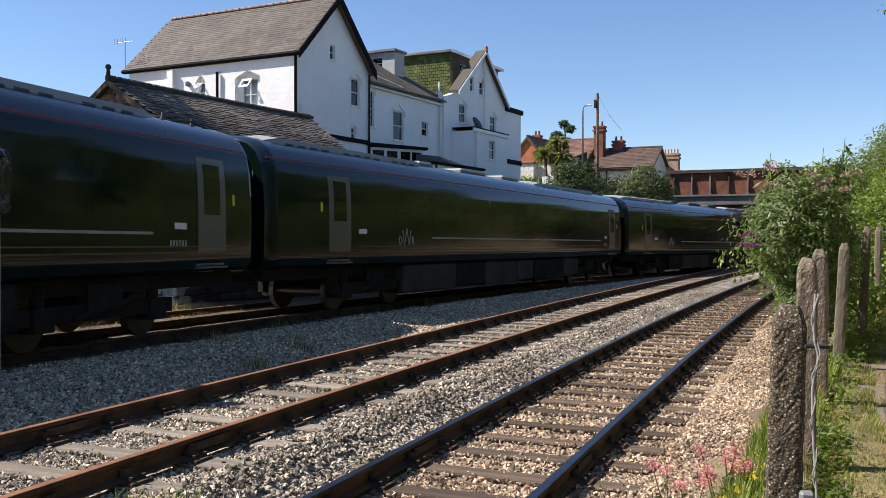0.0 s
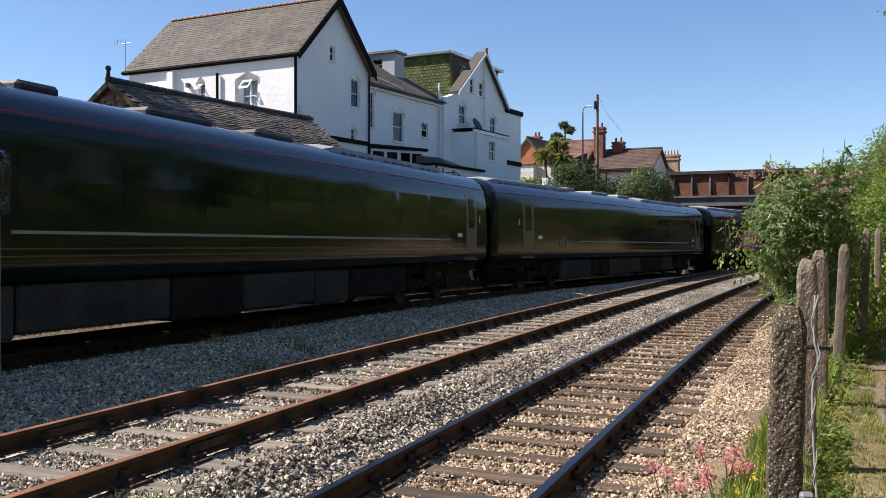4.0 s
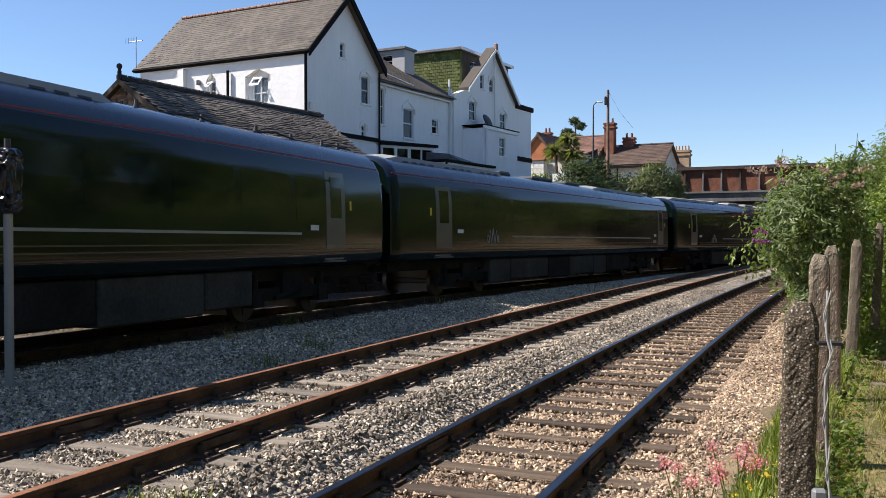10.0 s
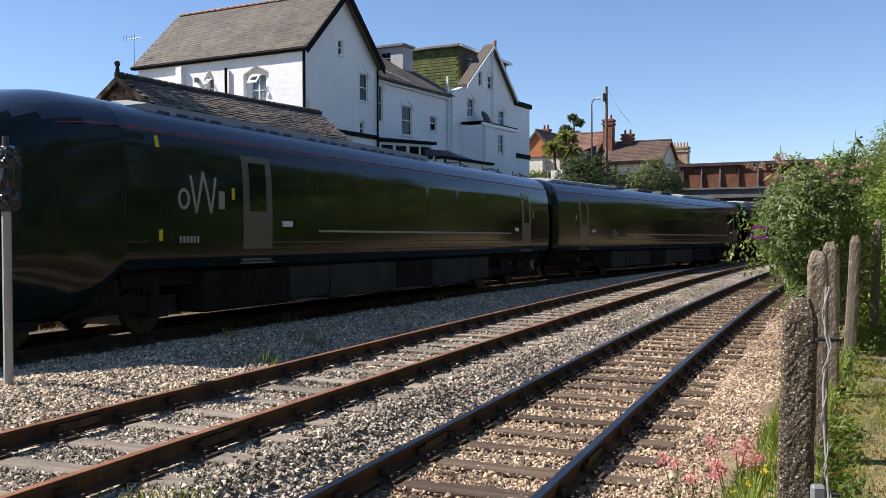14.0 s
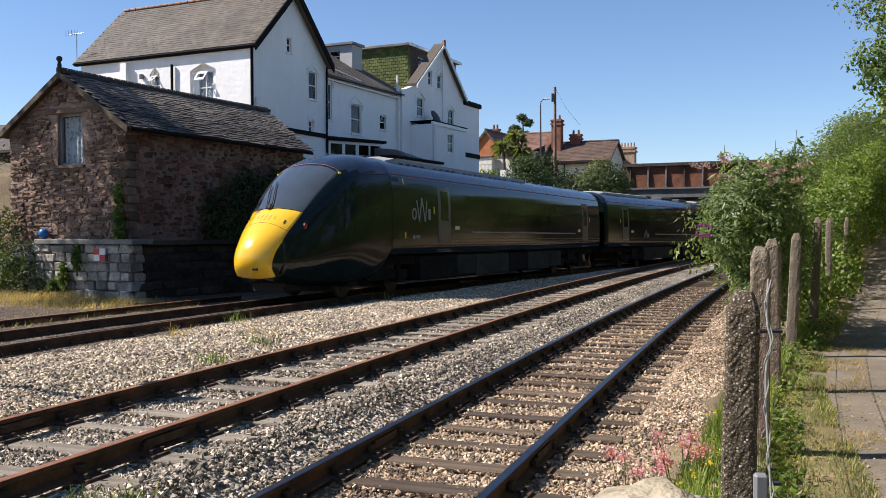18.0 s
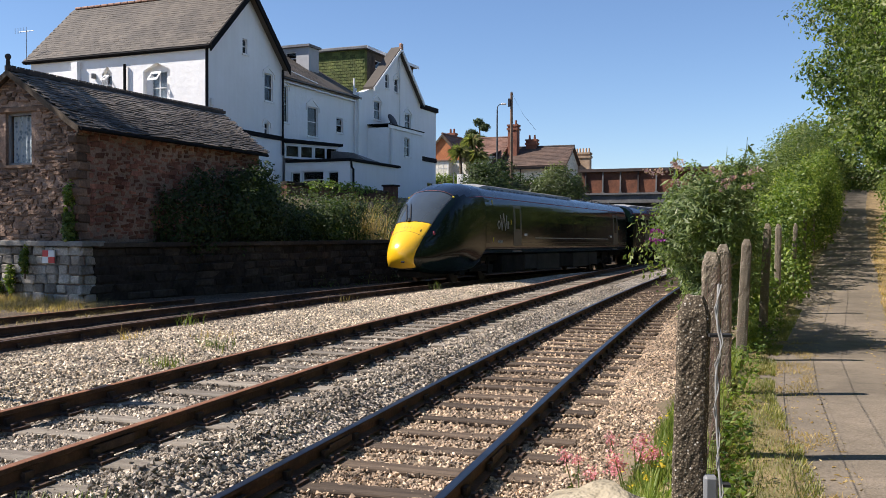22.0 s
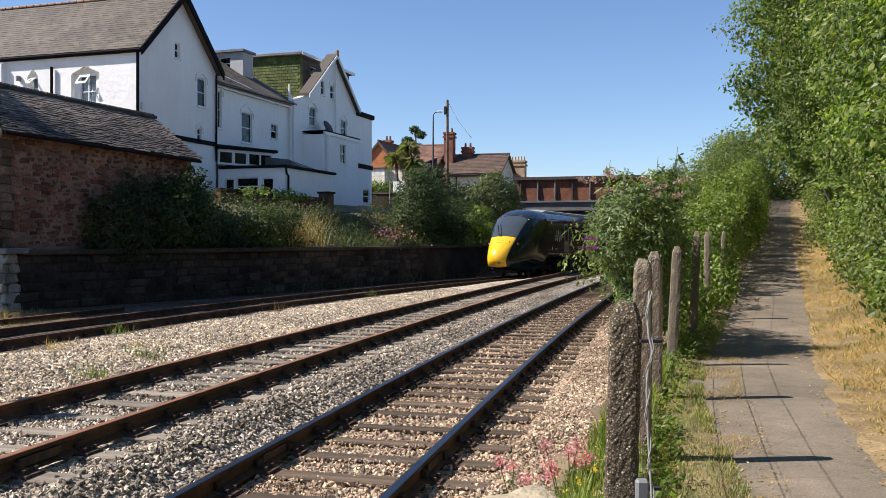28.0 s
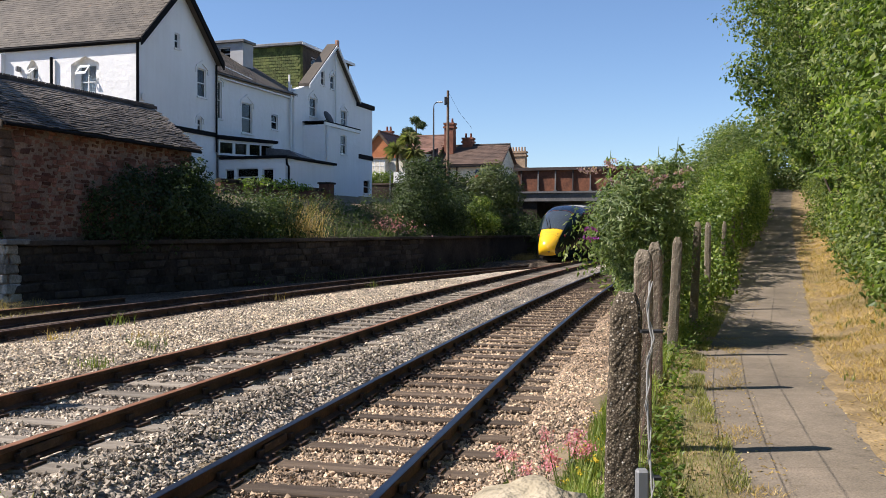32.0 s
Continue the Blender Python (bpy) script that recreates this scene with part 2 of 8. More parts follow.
SLEEPER_PALE = two_tone("bleached_sleeper_wood", (0.15, 0.125, 0.095), (0.27, 0.235, 0.185), 3, 0.92, 30, 0.8, 0.02, vary=0.3, local=True, stretch=(0.25, 3, 3))
RAIL_SIDE = two_tone("rusted_rail", (0.035, 0.02, 0.014), (0.10, 0.052, 0.03), 2.5, 0.85, 30, 0.6, 0.01)
RAIL_TOP_RUST = two_tone("rusty_railhead", (0.16, 0.065, 0.03), (0.27, 0.125, 0.06), 2.5, 0.6, 40, 0.4, 0.005)
RAIL_TOP_DULL = two_tone("dull_railhead", (0.09, 0.055, 0.04), (0.17, 0.12, 0.09), 2.5, 0.5, 40, 0.4, 0.005, metal=0.4)
RAIL_TOP_BRIGHT = Nodes("polished_railhead", 0.36, 1.0)
RAIL_TOP_BRIGHT.colour(RAIL_TOP_BRIGHT.ramp(RAIL_TOP_BRIGHT.noise(4), [(0.3, (0.045, 0.046, 0.055)), (0.7, (0.10, 0.105, 0.125))]))
RAIL_TOP_BRIGHT = RAIL_TOP_BRIGHT.m
CHAIR_IRON = two_tone("cast_iron_chair", (0.03, 0.02, 0.015), (0.085, 0.05, 0.032), 6, 0.85, 40, 0.7, 0.01)

TRAIN_GREEN = plain("dark_green_train_paint", (0.004, 0.011, 0.009), 0.10, spec=0.28, wear=0.25, scale=1.2, coat=0.14)
TRAIN_ROOF = plain("dark_blue_green_roof_paint", (0.012, 0.02, 0.036), 0.25, wear=0.3, scale=1.5, coat=0.5)
TRAIN_GLASS = plain("tinted_train_glass", (0.005, 0.011, 0.008), 0.06, spec=0.34, wear=0.1, coat=0.14)
TRAIN_SCREEN = plain("cab_windscreen_glass", (0.06, 0.072, 0.075), 0.05, spec=0.8, wear=0.5, scale=1.6, coat=1.0)
TRAIN_GREY = plain("grey_door_paint", (0.10, 0.098, 0.088), 0.35, wear=0.15, coat=0.3)
TRAIN_YELLOW = plain("warning_yellow_paint", (0.80, 0.47, 0.01), 0.22, wear=0.06, coat=0.8)
TRAIN_RED = plain("red_lining_paint", (0.26, 0.04, 0.03), 0.6)
TRAIN_WHITE = plain("grey_white_transfer", (0.34, 0.34, 0.31), 0.5)
TRAIN_BRASS = plain("brown_lining_paint", (0.10, 0.075, 0.04), 0.35)
TRAIN_UNDER = two_tone("dusty_underframe", (0.014, 0.013, 0.012), (0.032, 0.028, 0.024), 1.5, 0.9, 14, 0.4, spec=0.15)
TRAIN_SKIRT = two_tone("dusty_grey_skirt", (0.035, 0.033, 0.03), (0.075, 0.07, 0.062), 1.0, 0.75, 14, 0.2, spec=0.2)
ROOF_GREY = plain("grey_roof_fairing", (0.33, 0.33, 0.31), 0.55, wear=0.3)
GRILLE = plain("dark_roof_grille", (0.05, 0.05, 0.052), 0.6)
RUBBER = plain("black_rubber", (0.012, 0.012, 0.012), 0.75)
WHEEL_STEEL = plain("wheel_steel", (0.12, 0.09, 0.07), 0.5, 0.7)
YELLOW_PLATE = plain("yellow_label", (0.75, 0.6, 0.02), 0.5)
LAMP_RED = plain("red_tail_lens", (0.25, 0.03, 0.045), 0.2)
BRIDGE_RUST = two_tone("rusted_bridge_paint", (0.085, 0.036, 0.022), (0.21, 0.082, 0.042), 0.9, 0.85, 7, 0.4)
BRIDGE_DARK = two_tone("dark_bridge_steel", (0.03, 0.022, 0.02), (0.075, 0.055, 0.048), 0.9, 0.8, 9, 0.4)
BRIDGE_GREY = two_tone("grey_bridge_plate", (0.10, 0.10, 0.10), (0.17, 0.165, 0.16), 0.9, 0.8, 9, 0.3)
WOOD_POLE = two_tone("weathered_pole_wood", (0.12, 0.075, 0.05), (0.22, 0.15, 0.10), 2, 0.9)
BAG_BLACK = plain("black_bin_bag", (0.01, 0.01, 0.011), 0.22)

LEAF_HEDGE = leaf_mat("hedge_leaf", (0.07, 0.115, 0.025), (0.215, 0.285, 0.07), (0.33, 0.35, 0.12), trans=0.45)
# darkened leaf: for ivy and brambles on the bank the colour includes their shade
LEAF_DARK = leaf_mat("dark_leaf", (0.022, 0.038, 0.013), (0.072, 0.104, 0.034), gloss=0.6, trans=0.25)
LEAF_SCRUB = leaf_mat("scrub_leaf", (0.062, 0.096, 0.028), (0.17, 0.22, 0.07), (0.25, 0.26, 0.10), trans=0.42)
LEAF_BUDD = leaf_mat("butterfly_bush_leaf", (0.075, 0.115, 0.042), (0.21, 0.265, 0.11), (0.33, 0.36, 0.20))
LEAF_LIME = leaf_mat("lime_green_leaf", (0.06, 0.105, 0.018), (0.185, 0.25, 0.045), (0.29, 0.31, 0.085))
LEAF_BANK = leaf_mat("bank_leaf", (0.028, 0.046, 0.015), (0.092, 0.125, 0.04), (0.16, 0.17, 0.068), gloss=0.6, trans=0.3)
LEAF_GREY = leaf_mat("grey_green_leaf", (0.06, 0.085, 0.03), (0.14, 0.165, 0.07))
LEAF_PALM = leaf_mat("palm_leaf", (0.12, 0.14, 0.06), (0.28, 0.29, 0.14), (0.33, 0.27, 0.15))
GRASS_GREEN = leaf_mat("green_grass", (0.06, 0.09, 0.02), (0.145, 0.18, 0.05), (0.28, 0.25, 0.1))
GRASS_FRESH = leaf_mat("fresh_fence_grass", (0.11, 0.16, 0.03), (0.27, 0.33, 0.07), (0.42, 0.38, 0.16))
GRASS_PATH = leaf_mat("path_edge_grass", (0.13, 0.15, 0.04), (0.27, 0.27, 0.09), (0.42, 0.35, 0.18))
GRASS_DRY = leaf_mat("dry_grass", (0.24, 0.16, 0.06), (0.45, 0.315, 0.14), (0.58, 0.45, 0.25))
PETAL_PINK = leaf_mat("pink_petal", (0.6, 0.16, 0.30), (0.8, 0.40, 0.52))
PETAL_MAUVE = leaf_mat("mauve_petal", (0.30, 0.16, 0.24), (0.46, 0.31, 0.38), (0.42, 0.34, 0.28))
PETAL_PURPLE = leaf_mat("purple_petal", (0.28, 0.03, 0.36), (0.42, 0.07, 0.5))
PETAL_YELLOW = leaf_mat("yellow_petal", (0.6, 0.42, 0.03), (0.75, 0.55, 0.06))
BARK = two_tone("bark", (0.06, 0.045, 0.03), (0.13, 0.10, 0.07), 3, 0.95)

# ================= geometry helpers =================
TH = 0.325  # heading of the houses and the retaining wall, clockwise from +y
HF = pose(0, 0, 0, 0, 0, 90 - math.degrees(TH))  # house frame: x along the railway, y to its left
TRACKS = {"near": (-2.582, 0.2124, 0.001756, 0.0, 0.0), "loop": (-5.37, 0.2105, 0.001655, 0.267, -0.003), "main": (-10.389, 0.1338, 0.005842, 0.336, -0.00913)}


def on_track(track, s, l=0.0, z=0.0):
    """A place s metres along a track, l to its right, z above the railhead; and the heading there."""
    c, th, k, z0, dz = TRACKS[track]
    if track == "main" and s > 54:
        # straight from the bridge on
        p, h = on_track(track, 54, l)
        return p + Vector((math.sin(h) * (s - 54), math.cos(h) * (s - 54), dz * (s - 54) + z)), h
    h = th + k * s
    x = c * math.cos(th) + (math.cos(th) - math.cos(h)) / k + l * math.cos(h)
    y = -c * math.sin(th) + (math.sin(h) - math.sin(th)) / k - l * math.sin(h)
    return Vector((x, y, z0 + dz * s + z)), h


def beside(track, x, y):
    """How far along a track, and how far to its right, a place lies."""
    c, th, k, _, _ = TRACKS[track]
    s = x * math.sin(th) + y * math.cos(th)
    return s, x * math.cos(th) - y * math.sin(th) - c - k * s * s / 2


def lerp_table(rows, v):
    for (a, p), (b, q) in zip(rows, rows[1:]):
        if v <= b:
            f = max(0.0, min(1.0, (v - a) / (b - a)))
            return p + (q - p) * f
    return rows[-1][1]


def smooth(a, b, v):
    f = max(0.0, min(1.0, (v - a) / (b - a)))
    return f * f * (3 - 2 * f)


def house_uv(x, y):
    return x * math.sin(TH) + y * math.cos(TH), -x * math.cos(TH) + y * math.sin(TH)


def fence_x(y):
    return lerp_table([(-8, -1.7), (0, -0.1), (3.9, 0.76), (6.6, 1.45), (9.3, 2.19), (12, 3.02), (14.7, 4.04), (17.4, 5.05), (30, 9.75), (42, 14.6), (50, 17.6), (70, 25.5)], y)


def path_z(y):
    return lerp_table([(-10, 0.3), (4, 0.25), (14, 0.2), (20, 0.45), (30, 1.1), (42, 2.1), (50, 3.4), (70, 6.0)], y)


def wall_v(u):
    return lerp_table([(18.45, 18.0), (26, 16.6), (34, 16.1), (44, 15.9), (54, 15.4), (68, 14.8)], u)


def bed_z(x, y):
    """Height of the ballast top, between the three tracks."""
    s, l = beside("near", x, y)
    lm, lt = beside("loop", x, y)[1], beside("main", x, y)[1]
    zm, zt = 0.267 - 0.003 * s, 0.336 - 0.00913 * s
    pm, pt = l - lm, l - lt
    foot = min(pm + 1.3, -1.3)
    if l > -0.82:
        z = 0.0
    elif l > foot:
        z = zm * (-0.82 - l) / (-0.82 - foot)
    elif l > pm - 1.4 or pt > pm - 2.9:
        z = zm
    elif l > pt + 1.4:
        z = zm + (zt - zm) * (pm - 1.4 - l) / (pm - 1.4 - pt - 1.4)
    else:
        z = zt
    return z - 0.155


def ground_z(x, y):
    s, l = beside("near", x, y)
    u, v = house_uv(x, y)
    fx = fence_x(y) if y > -8 else -1.7
    if l > 1.7:
        pz = path_z(y)
        z = -0.24 + (pz + 0.21) * smooth(-0.95, 0.0, x - fx) if x < fx else pz
        over = x - fx - 2.3
        if over > 0:
            z = pz - 0.03 + min(over, 5) * 0.3 + max(0, min(over - 5, 30)) * 0.12
        elif x > fx:
            z = pz - 0.03
        return z
    z = bed_z(x, y) - 0.08 if -60 < s < 90 else -0.25
    if u > 19.6:
        d = v - wall_v(u)
        if d > 0.8:
            z = 1.45 + 2.0 * smooth(0.5, 5.5, d) + 0.9 * smooth(5.5, 12, d)
    elif v > 17:
        z += 0.12 * smooth(17, 20, v)
    if u > 66:
        z = max(z, 5.0 * smooth(66, 75, u) * smooth(14.5, 16, v) + z * (1 - smooth(14.5, 16, v)))
    return z


def thing(name, m, label, category, group="", kind=""):
    ob = new(name)
    ob.matrix_world = m
    ob.empty_display_size = 0.2
    return tagged(ob, label, category, group, kind)


def part(name, bm, material, parent=None, label="", smooth_faces=False):
    me = bpy.data.meshes.new(name)
    bmesh.ops.recalc_face_normals(bm, faces=bm.faces[:])
    bm.to_mesh(me)
    bm.free()
    if smooth_faces:
        me.polygons.foreach_set("use_smooth", [True] * len(me.polygons))
    for mt in material if isinstance(material, (list, tuple)) else [material]:
        me.materials.append(mt)
    ob = new(name, me)
    ob.parent = parent
    return tagged(ob, label)


def box(bm, x0, x1, y0, y1, z0, z1, mi=0, o=(0, 0, 0)):
    vs = [bm.verts.new((x - o[0], y - o[1], z - o[2])) for z in (z0, z1) for y in (y0, y1) for x in (x0, x1)]
    for f in ((0, 2, 3, 1), (4, 5, 7, 6), (0, 1, 5, 4), (1, 3, 7, 5), (3, 2, 6, 7), (2, 0, 4, 6)):
        bm.faces.new([vs[i] for i in f]).material_index = mi
    return vs


def box_bm(*a, bevel=0.0, o=(0, 0, 0)):
    bm = bmesh.new()
    box(bm, *a, o=o)
    if bevel:
        bmesh.ops.bevel(bm, geom=bm.edges[:], offset=bevel, segments=1, affect="EDGES")
    return bm


def hexa(bm, corners, mi=0):
    """A solid from eight corners: four round the near face, four round the far one."""
    vs = [bm.verts.new(c) for c in corners]
    for f in ((0, 1, 2, 3), (7, 6, 5, 4), (0, 4, 5, 1), (1, 5, 6, 2), (2, 6, 7, 3), (3, 7, 4, 0)):
        bm.faces.new([vs[i] for i in f]).material_index = mi


def tube(bm, points, r, n=8, r2=None, cap=True):
    """A round bar along points, tapering from r to r2."""
    pts = [Vector(p) for p in points]
    rings = []
    for i, p in enumerate(pts):
        d = (pts[min(i + 1, len(pts) - 1)] - pts[max(i - 1, 0)]).normalized()
        a = d.orthogonal().normalized()
        b = d.cross(a)
        rr = r + ((r2 if r2 is not None else r) - r) * i / max(1, len(pts) - 1)
        rings.append([bm.verts.new(p + a * rr * math.cos(6.2832 * k / n) + b * rr * math.sin(6.2832 * k / n)) for k in range(n)])
    for r0, r1 in zip(rings, rings[1:]):
        for k in range(n):
            bm.faces.new((r0[k], r0[(k + 1) % n], r1[(k + 1) % n], r1[k]))
    if cap:
        bm.faces.new(rings[0][::-1])
        bm.faces.new(rings[-1])
    return bm


def tube_bm(points, r, n=8, r2=None):
    return tube(bmesh.new(), points, r, n, r2)


def extrude_profile(bm, prof, stations, place, mi=0, close=True):
    """Sweeps a profile of (l, z) along stations; place(s, l, z) gives the point."""
    rings = [[bm.verts.new(place(s, l, z)) for l, z in prof] for s in stations]
    n = len(prof)
    for a, b in zip(rings, rings[1:]):
        for k in range(n if close else n - 1):
            bm.faces.new((a[k], a[(k + 1) % n], b[(k + 1) % n], b[k])).material_index = mi
    if close:
        bm.faces.new(rings[0][::-1]).material_index = mi
        bm.faces.new(rings[-1]).material_index = mi


def mesh_np(name, verts, faces, material, parent=None, label="", mats=None):
    """A mesh object from arrays of points and of faces with equal corner counts."""
    me = bpy.data.meshes.new(name)
    n = faces.shape[1]
    me.vertices.add(len(verts))
    me.vertices.foreach_set("co", np.ascontiguousarray(verts, np.float32).ravel())
    me.loops.add(faces.size)
    me.loops.foreach_set("vertex_index", np.ascontiguousarray(faces, np.int32).ravel())
    me.polygons.add(len(faces))
    me.polygons.foreach_set("loop_start", np.arange(0, faces.size, n, dtype=np.int32))
    me.polygons.foreach_set("use_smooth", np.zeros(len(faces), dtype=bool))
    me.update(calc_edges=True)
    for m in mats or [material]:
        me.materials.append(m)
    ob = new(name, me)
    ob.parent = parent
    return tagged(ob, label)


RNG = np.random.default_rng(7)


def rotations(n, rng):
    q = rng.normal(size=(n, 4))
    q /= np.linalg.norm(q, axis=1)[:, None]
    w, x, y, z = q.T
    return np.stack([np.stack([1 - 2 * (y * y + z * z), 2 * (x * y - z * w), 2 * (x * z + y * w)], -1), np.stack([2 * (x * y + z * w), 1 - 2 * (x * x + z * z), 2 * (y * z - x * w)], -1), np.stack([2 * (x * z - y * w), 2 * (y * z + x * w), 1 - 2 * (x * x + y * y)], -1)], 1)


# a chip of stone: two turned triangles, eight facets
FLAKE = np.array([[math.cos(k * 2.0944 + h), math.sin(k * 2.0944 + h), z] for z, h in ((-0.55, 0.0), (0.55, 1.0472)) for k in range(3)])
FLAKE_F = np.array([(2, 1, 0), (3, 4, 5), (0, 1, 3), (1, 2, 4), (2, 0, 5), (3, 1, 4), (4, 2, 5), (5, 0, 3)])


def stones(name, pts, size, material, parent=None, label="", seed=1):
    """Loose angular stones at the places given."""
    rng = np.random.default_rng(seed)
    n = len(pts)
    v = FLAKE[None] * (0.7 + 0.5 * rng.random((n, 6, 1))) + rng.normal(size=(n, 6, 3)) * 0.14
    v *= (0.55 + 0.8 * rng.random((n, 1, 3))) * np.asarray(size).reshape(-1, 1, 1) * 0.62
    v = np.einsum("nij,nkj->nki", rotations(n, rng), v) + pts[:, None]
    f = FLAKE_F[None] + 6 * np.arange(n)[:, None, None]
    return mesh_np(name, v.reshape(-1, 3), f.reshape(-1, 3), material, parent, label)


def leaf_mesh(name, pts, normals, size, material, parent=None, label="", seed=1, slim=0.45, droop=0.0):
    """Pointed leaves folded along the midrib, facing roughly along normals."""
    rng = np.random.default_rng(seed)
    n = len(pts)
    nrm = normals + rng.normal(size=(n, 3)) * 0.55
    nrm /= np.linalg.norm(nrm, axis=1)[:, None] + 1e-9
    t = np.cross(nrm, rng.normal(size=(n, 3)))
    t[:, 2] -= droop
    t -= nrm * (t * nrm).sum(1)[:, None]
    t /= np.linalg.norm(t, axis=1)[:, None] + 1e-9
    b = np.cross(nrm, t)
    L = (np.asarray(size) * (0.6 + 0.8 * rng.random(n)))[:, None]
    w = L * slim
    v = np.stack([pts - t * L * 0.5, pts + b * w * 0.5 - nrm * w * 0.18, pts + t * L * 0.5, pts - b * w * 0.5 - nrm * w * 0.18], 1)
    f = np.arange(4 * n).reshape(n, 4)
    return mesh_np(name, v.reshape(-1, 3), f, material, parent, label)


def clump_points(clumps, n, seed, inner=0.55, gap=0.0, scale=1.2):
    """Points and outward normals in a set of ellipsoids, more of them near the outside, thinned by noise."""
    rng = np.random.default_rng(seed)
    c = np.array([k[:3] for k in clumps], float)
    r = np.array([k[3:6] for k in clumps], float)
    w = (r[:, 0] * r[:, 1] + r[:, 1] * r[:, 2] + r[:, 0] * r[:, 2])
    i = rng.choice(len(c), n, p=w / w.sum())
    d = rng.normal(size=(n, 3))
    d /= np.linalg.norm(d, axis=1)[:, None]
    rad = inner + (1.08 - inner) * rng.random(n) ** 0.7
    wob = 1 + 0.16 * np.sin(d[:, 0] * 7 + i * 1.7) * np.cos(d[:, 2] * 6 + i * 2.3) + 0.1 * np.sin(d[:, 1] * 13 + i)
    p = c[i] + d * r[i] * (rad * wob)[:, None]
    if gap:
        f = np.sin(p[:, 0] * 2.1 * scale + 1.3 * np.sin(p[:, 2] * 1.7 * scale)) * np.sin(p[:, 1] * 1.9 * scale + 0.7) * np.sin(p[:, 2] * 2.3 * scale + 0.4 * i)
        keep = f > -0.75 + gap
        p, d = p[keep], d[keep]
    d = d + np.array([0, 0, 0.35])
    return p, d


def blades(name, pts, height, width, material, parent=None, label="", seed=1, lean=0.35):
    """Grass blades: a bent strip of two quads each."""
    rng = np.random.default_rng(seed)
    n = len(pts)
    a = rng.random(n) * 6.2832
    h = np.asarray(height) * (0.5 + 0.8 * rng.random(n))
    out = np.stack([np.cos(a), np.sin(a), 0 * a], 1)
    sid = np.stack([-np.sin(a), np.cos(a), 0 * a], 1) * np.asarray(width).reshape(-1, 1) * 0.5
    ln = (lean * (0.3 + rng.random(n)) * h)[:, None]
    up = np.array([0, 0, 1.0])
    m1 = pts + up * (h * 0.55)[:, None] + out * ln * 0.35
    tp = pts + up * h[:, None] + out * ln
    v = np.stack([pts - sid, pts + sid, m1 + sid * 0.75, m1 - sid * 0.75, tp + sid * 0.12, tp - sid * 0.12], 1)
    f = np.array([[0, 1, 2, 3], [3, 2, 4, 5]])[None] + 6 * np.arange(n)[:, None, None]
    return mesh_np(name, v.reshape(-1, 3), f.reshape(-1, 4), material, parent, label)


def pieces(name, parent, meshes, mats, label=""):
    """Objects of their own on shared meshes, one at each matrix."""
    for i, m in enumerate(mats):
        ob = new(name, meshes[i % len(meshes)])
        ob.parent = parent
        ob.matrix_basis = m
        if label:
            tagged(ob, label)


def piece_mesh(name, bm, material):
    me = bpy.data.meshes.new(name)
    bm.normal_update()
    bm.to_mesh(me)
    bm.free()
    me.materials.append(material)
    return me


def rough_block(rng, sx, sy, sz, jit=0.12):
    """A block with knocked-about corners, centred on its back face."""
    bm = bmesh.new()
    vs = box(bm, -sx / 2, sx / 2, -sy / 2, sy / 2, -sz / 2, sz / 2)
    for v in vs:
        v.co += Vector((rng.uniform(-1, 1) * sx, rng.uniform(-1, 1) * sy * 0.6, rng.uniform(-1, 1) * sz)) * jit
    bmesh.ops.bevel(bm, geom=bm.edges[:], offset=min(sx, sz) * 0.12, segments=1, affect="EDGES")
    return bm


def wall_cells(bm, top, z0, holes, put, t):
    """A wall of thickness t with openings through it. top: (x, z) along its upper edge; put(x, depth, z) gives the point."""
    xs = sorted({x for x, _ in top} | {e for h in holes for e in h[:2] if top[0][0] < e < top[-1][0]})
    for a, b in zip(xs, xs[1:]):
        if b - a < 1e-6:
            continue
        za, zb = lerp_table(top, a + 1e-7), lerp_table(top, b - 1e-7)
        cuts = sorted((h[2], h[3]) for h in holes if h[0] < (a + b) / 2 < h[1])
        lo = z0
        for c0, c1 in cuts + [(None, None)]:
            ha, hb = (za, zb) if c0 is None else (c0, c0)
            if min(ha, hb) > lo - 1e-6 and max(ha, hb) > lo + 1e-6:
                hexa(bm, [put(a, 0, lo), put(b, 0, lo), put(b, 0, hb), put(a, 0, ha), put(a, t, lo), put(b, t, lo), put(b, t, hb), put(a, t, ha)])
            lo = c1 if c1 is not None else lo
    bmesh.ops.remove_doubles(bm, verts=bm.verts[:], dist=1e-5)


def bar(bm, put, x0, x1, d0, d1, z0, z1):
    hexa(bm, [put(x0, d0, z0), put(x1, d0, z0), put(x1, d0, z1), put(x0, d0, z1), put(x0, d1, z0), put(x1, d1, z0), put(x1, d1, z1), put(x0, d1, z1)])


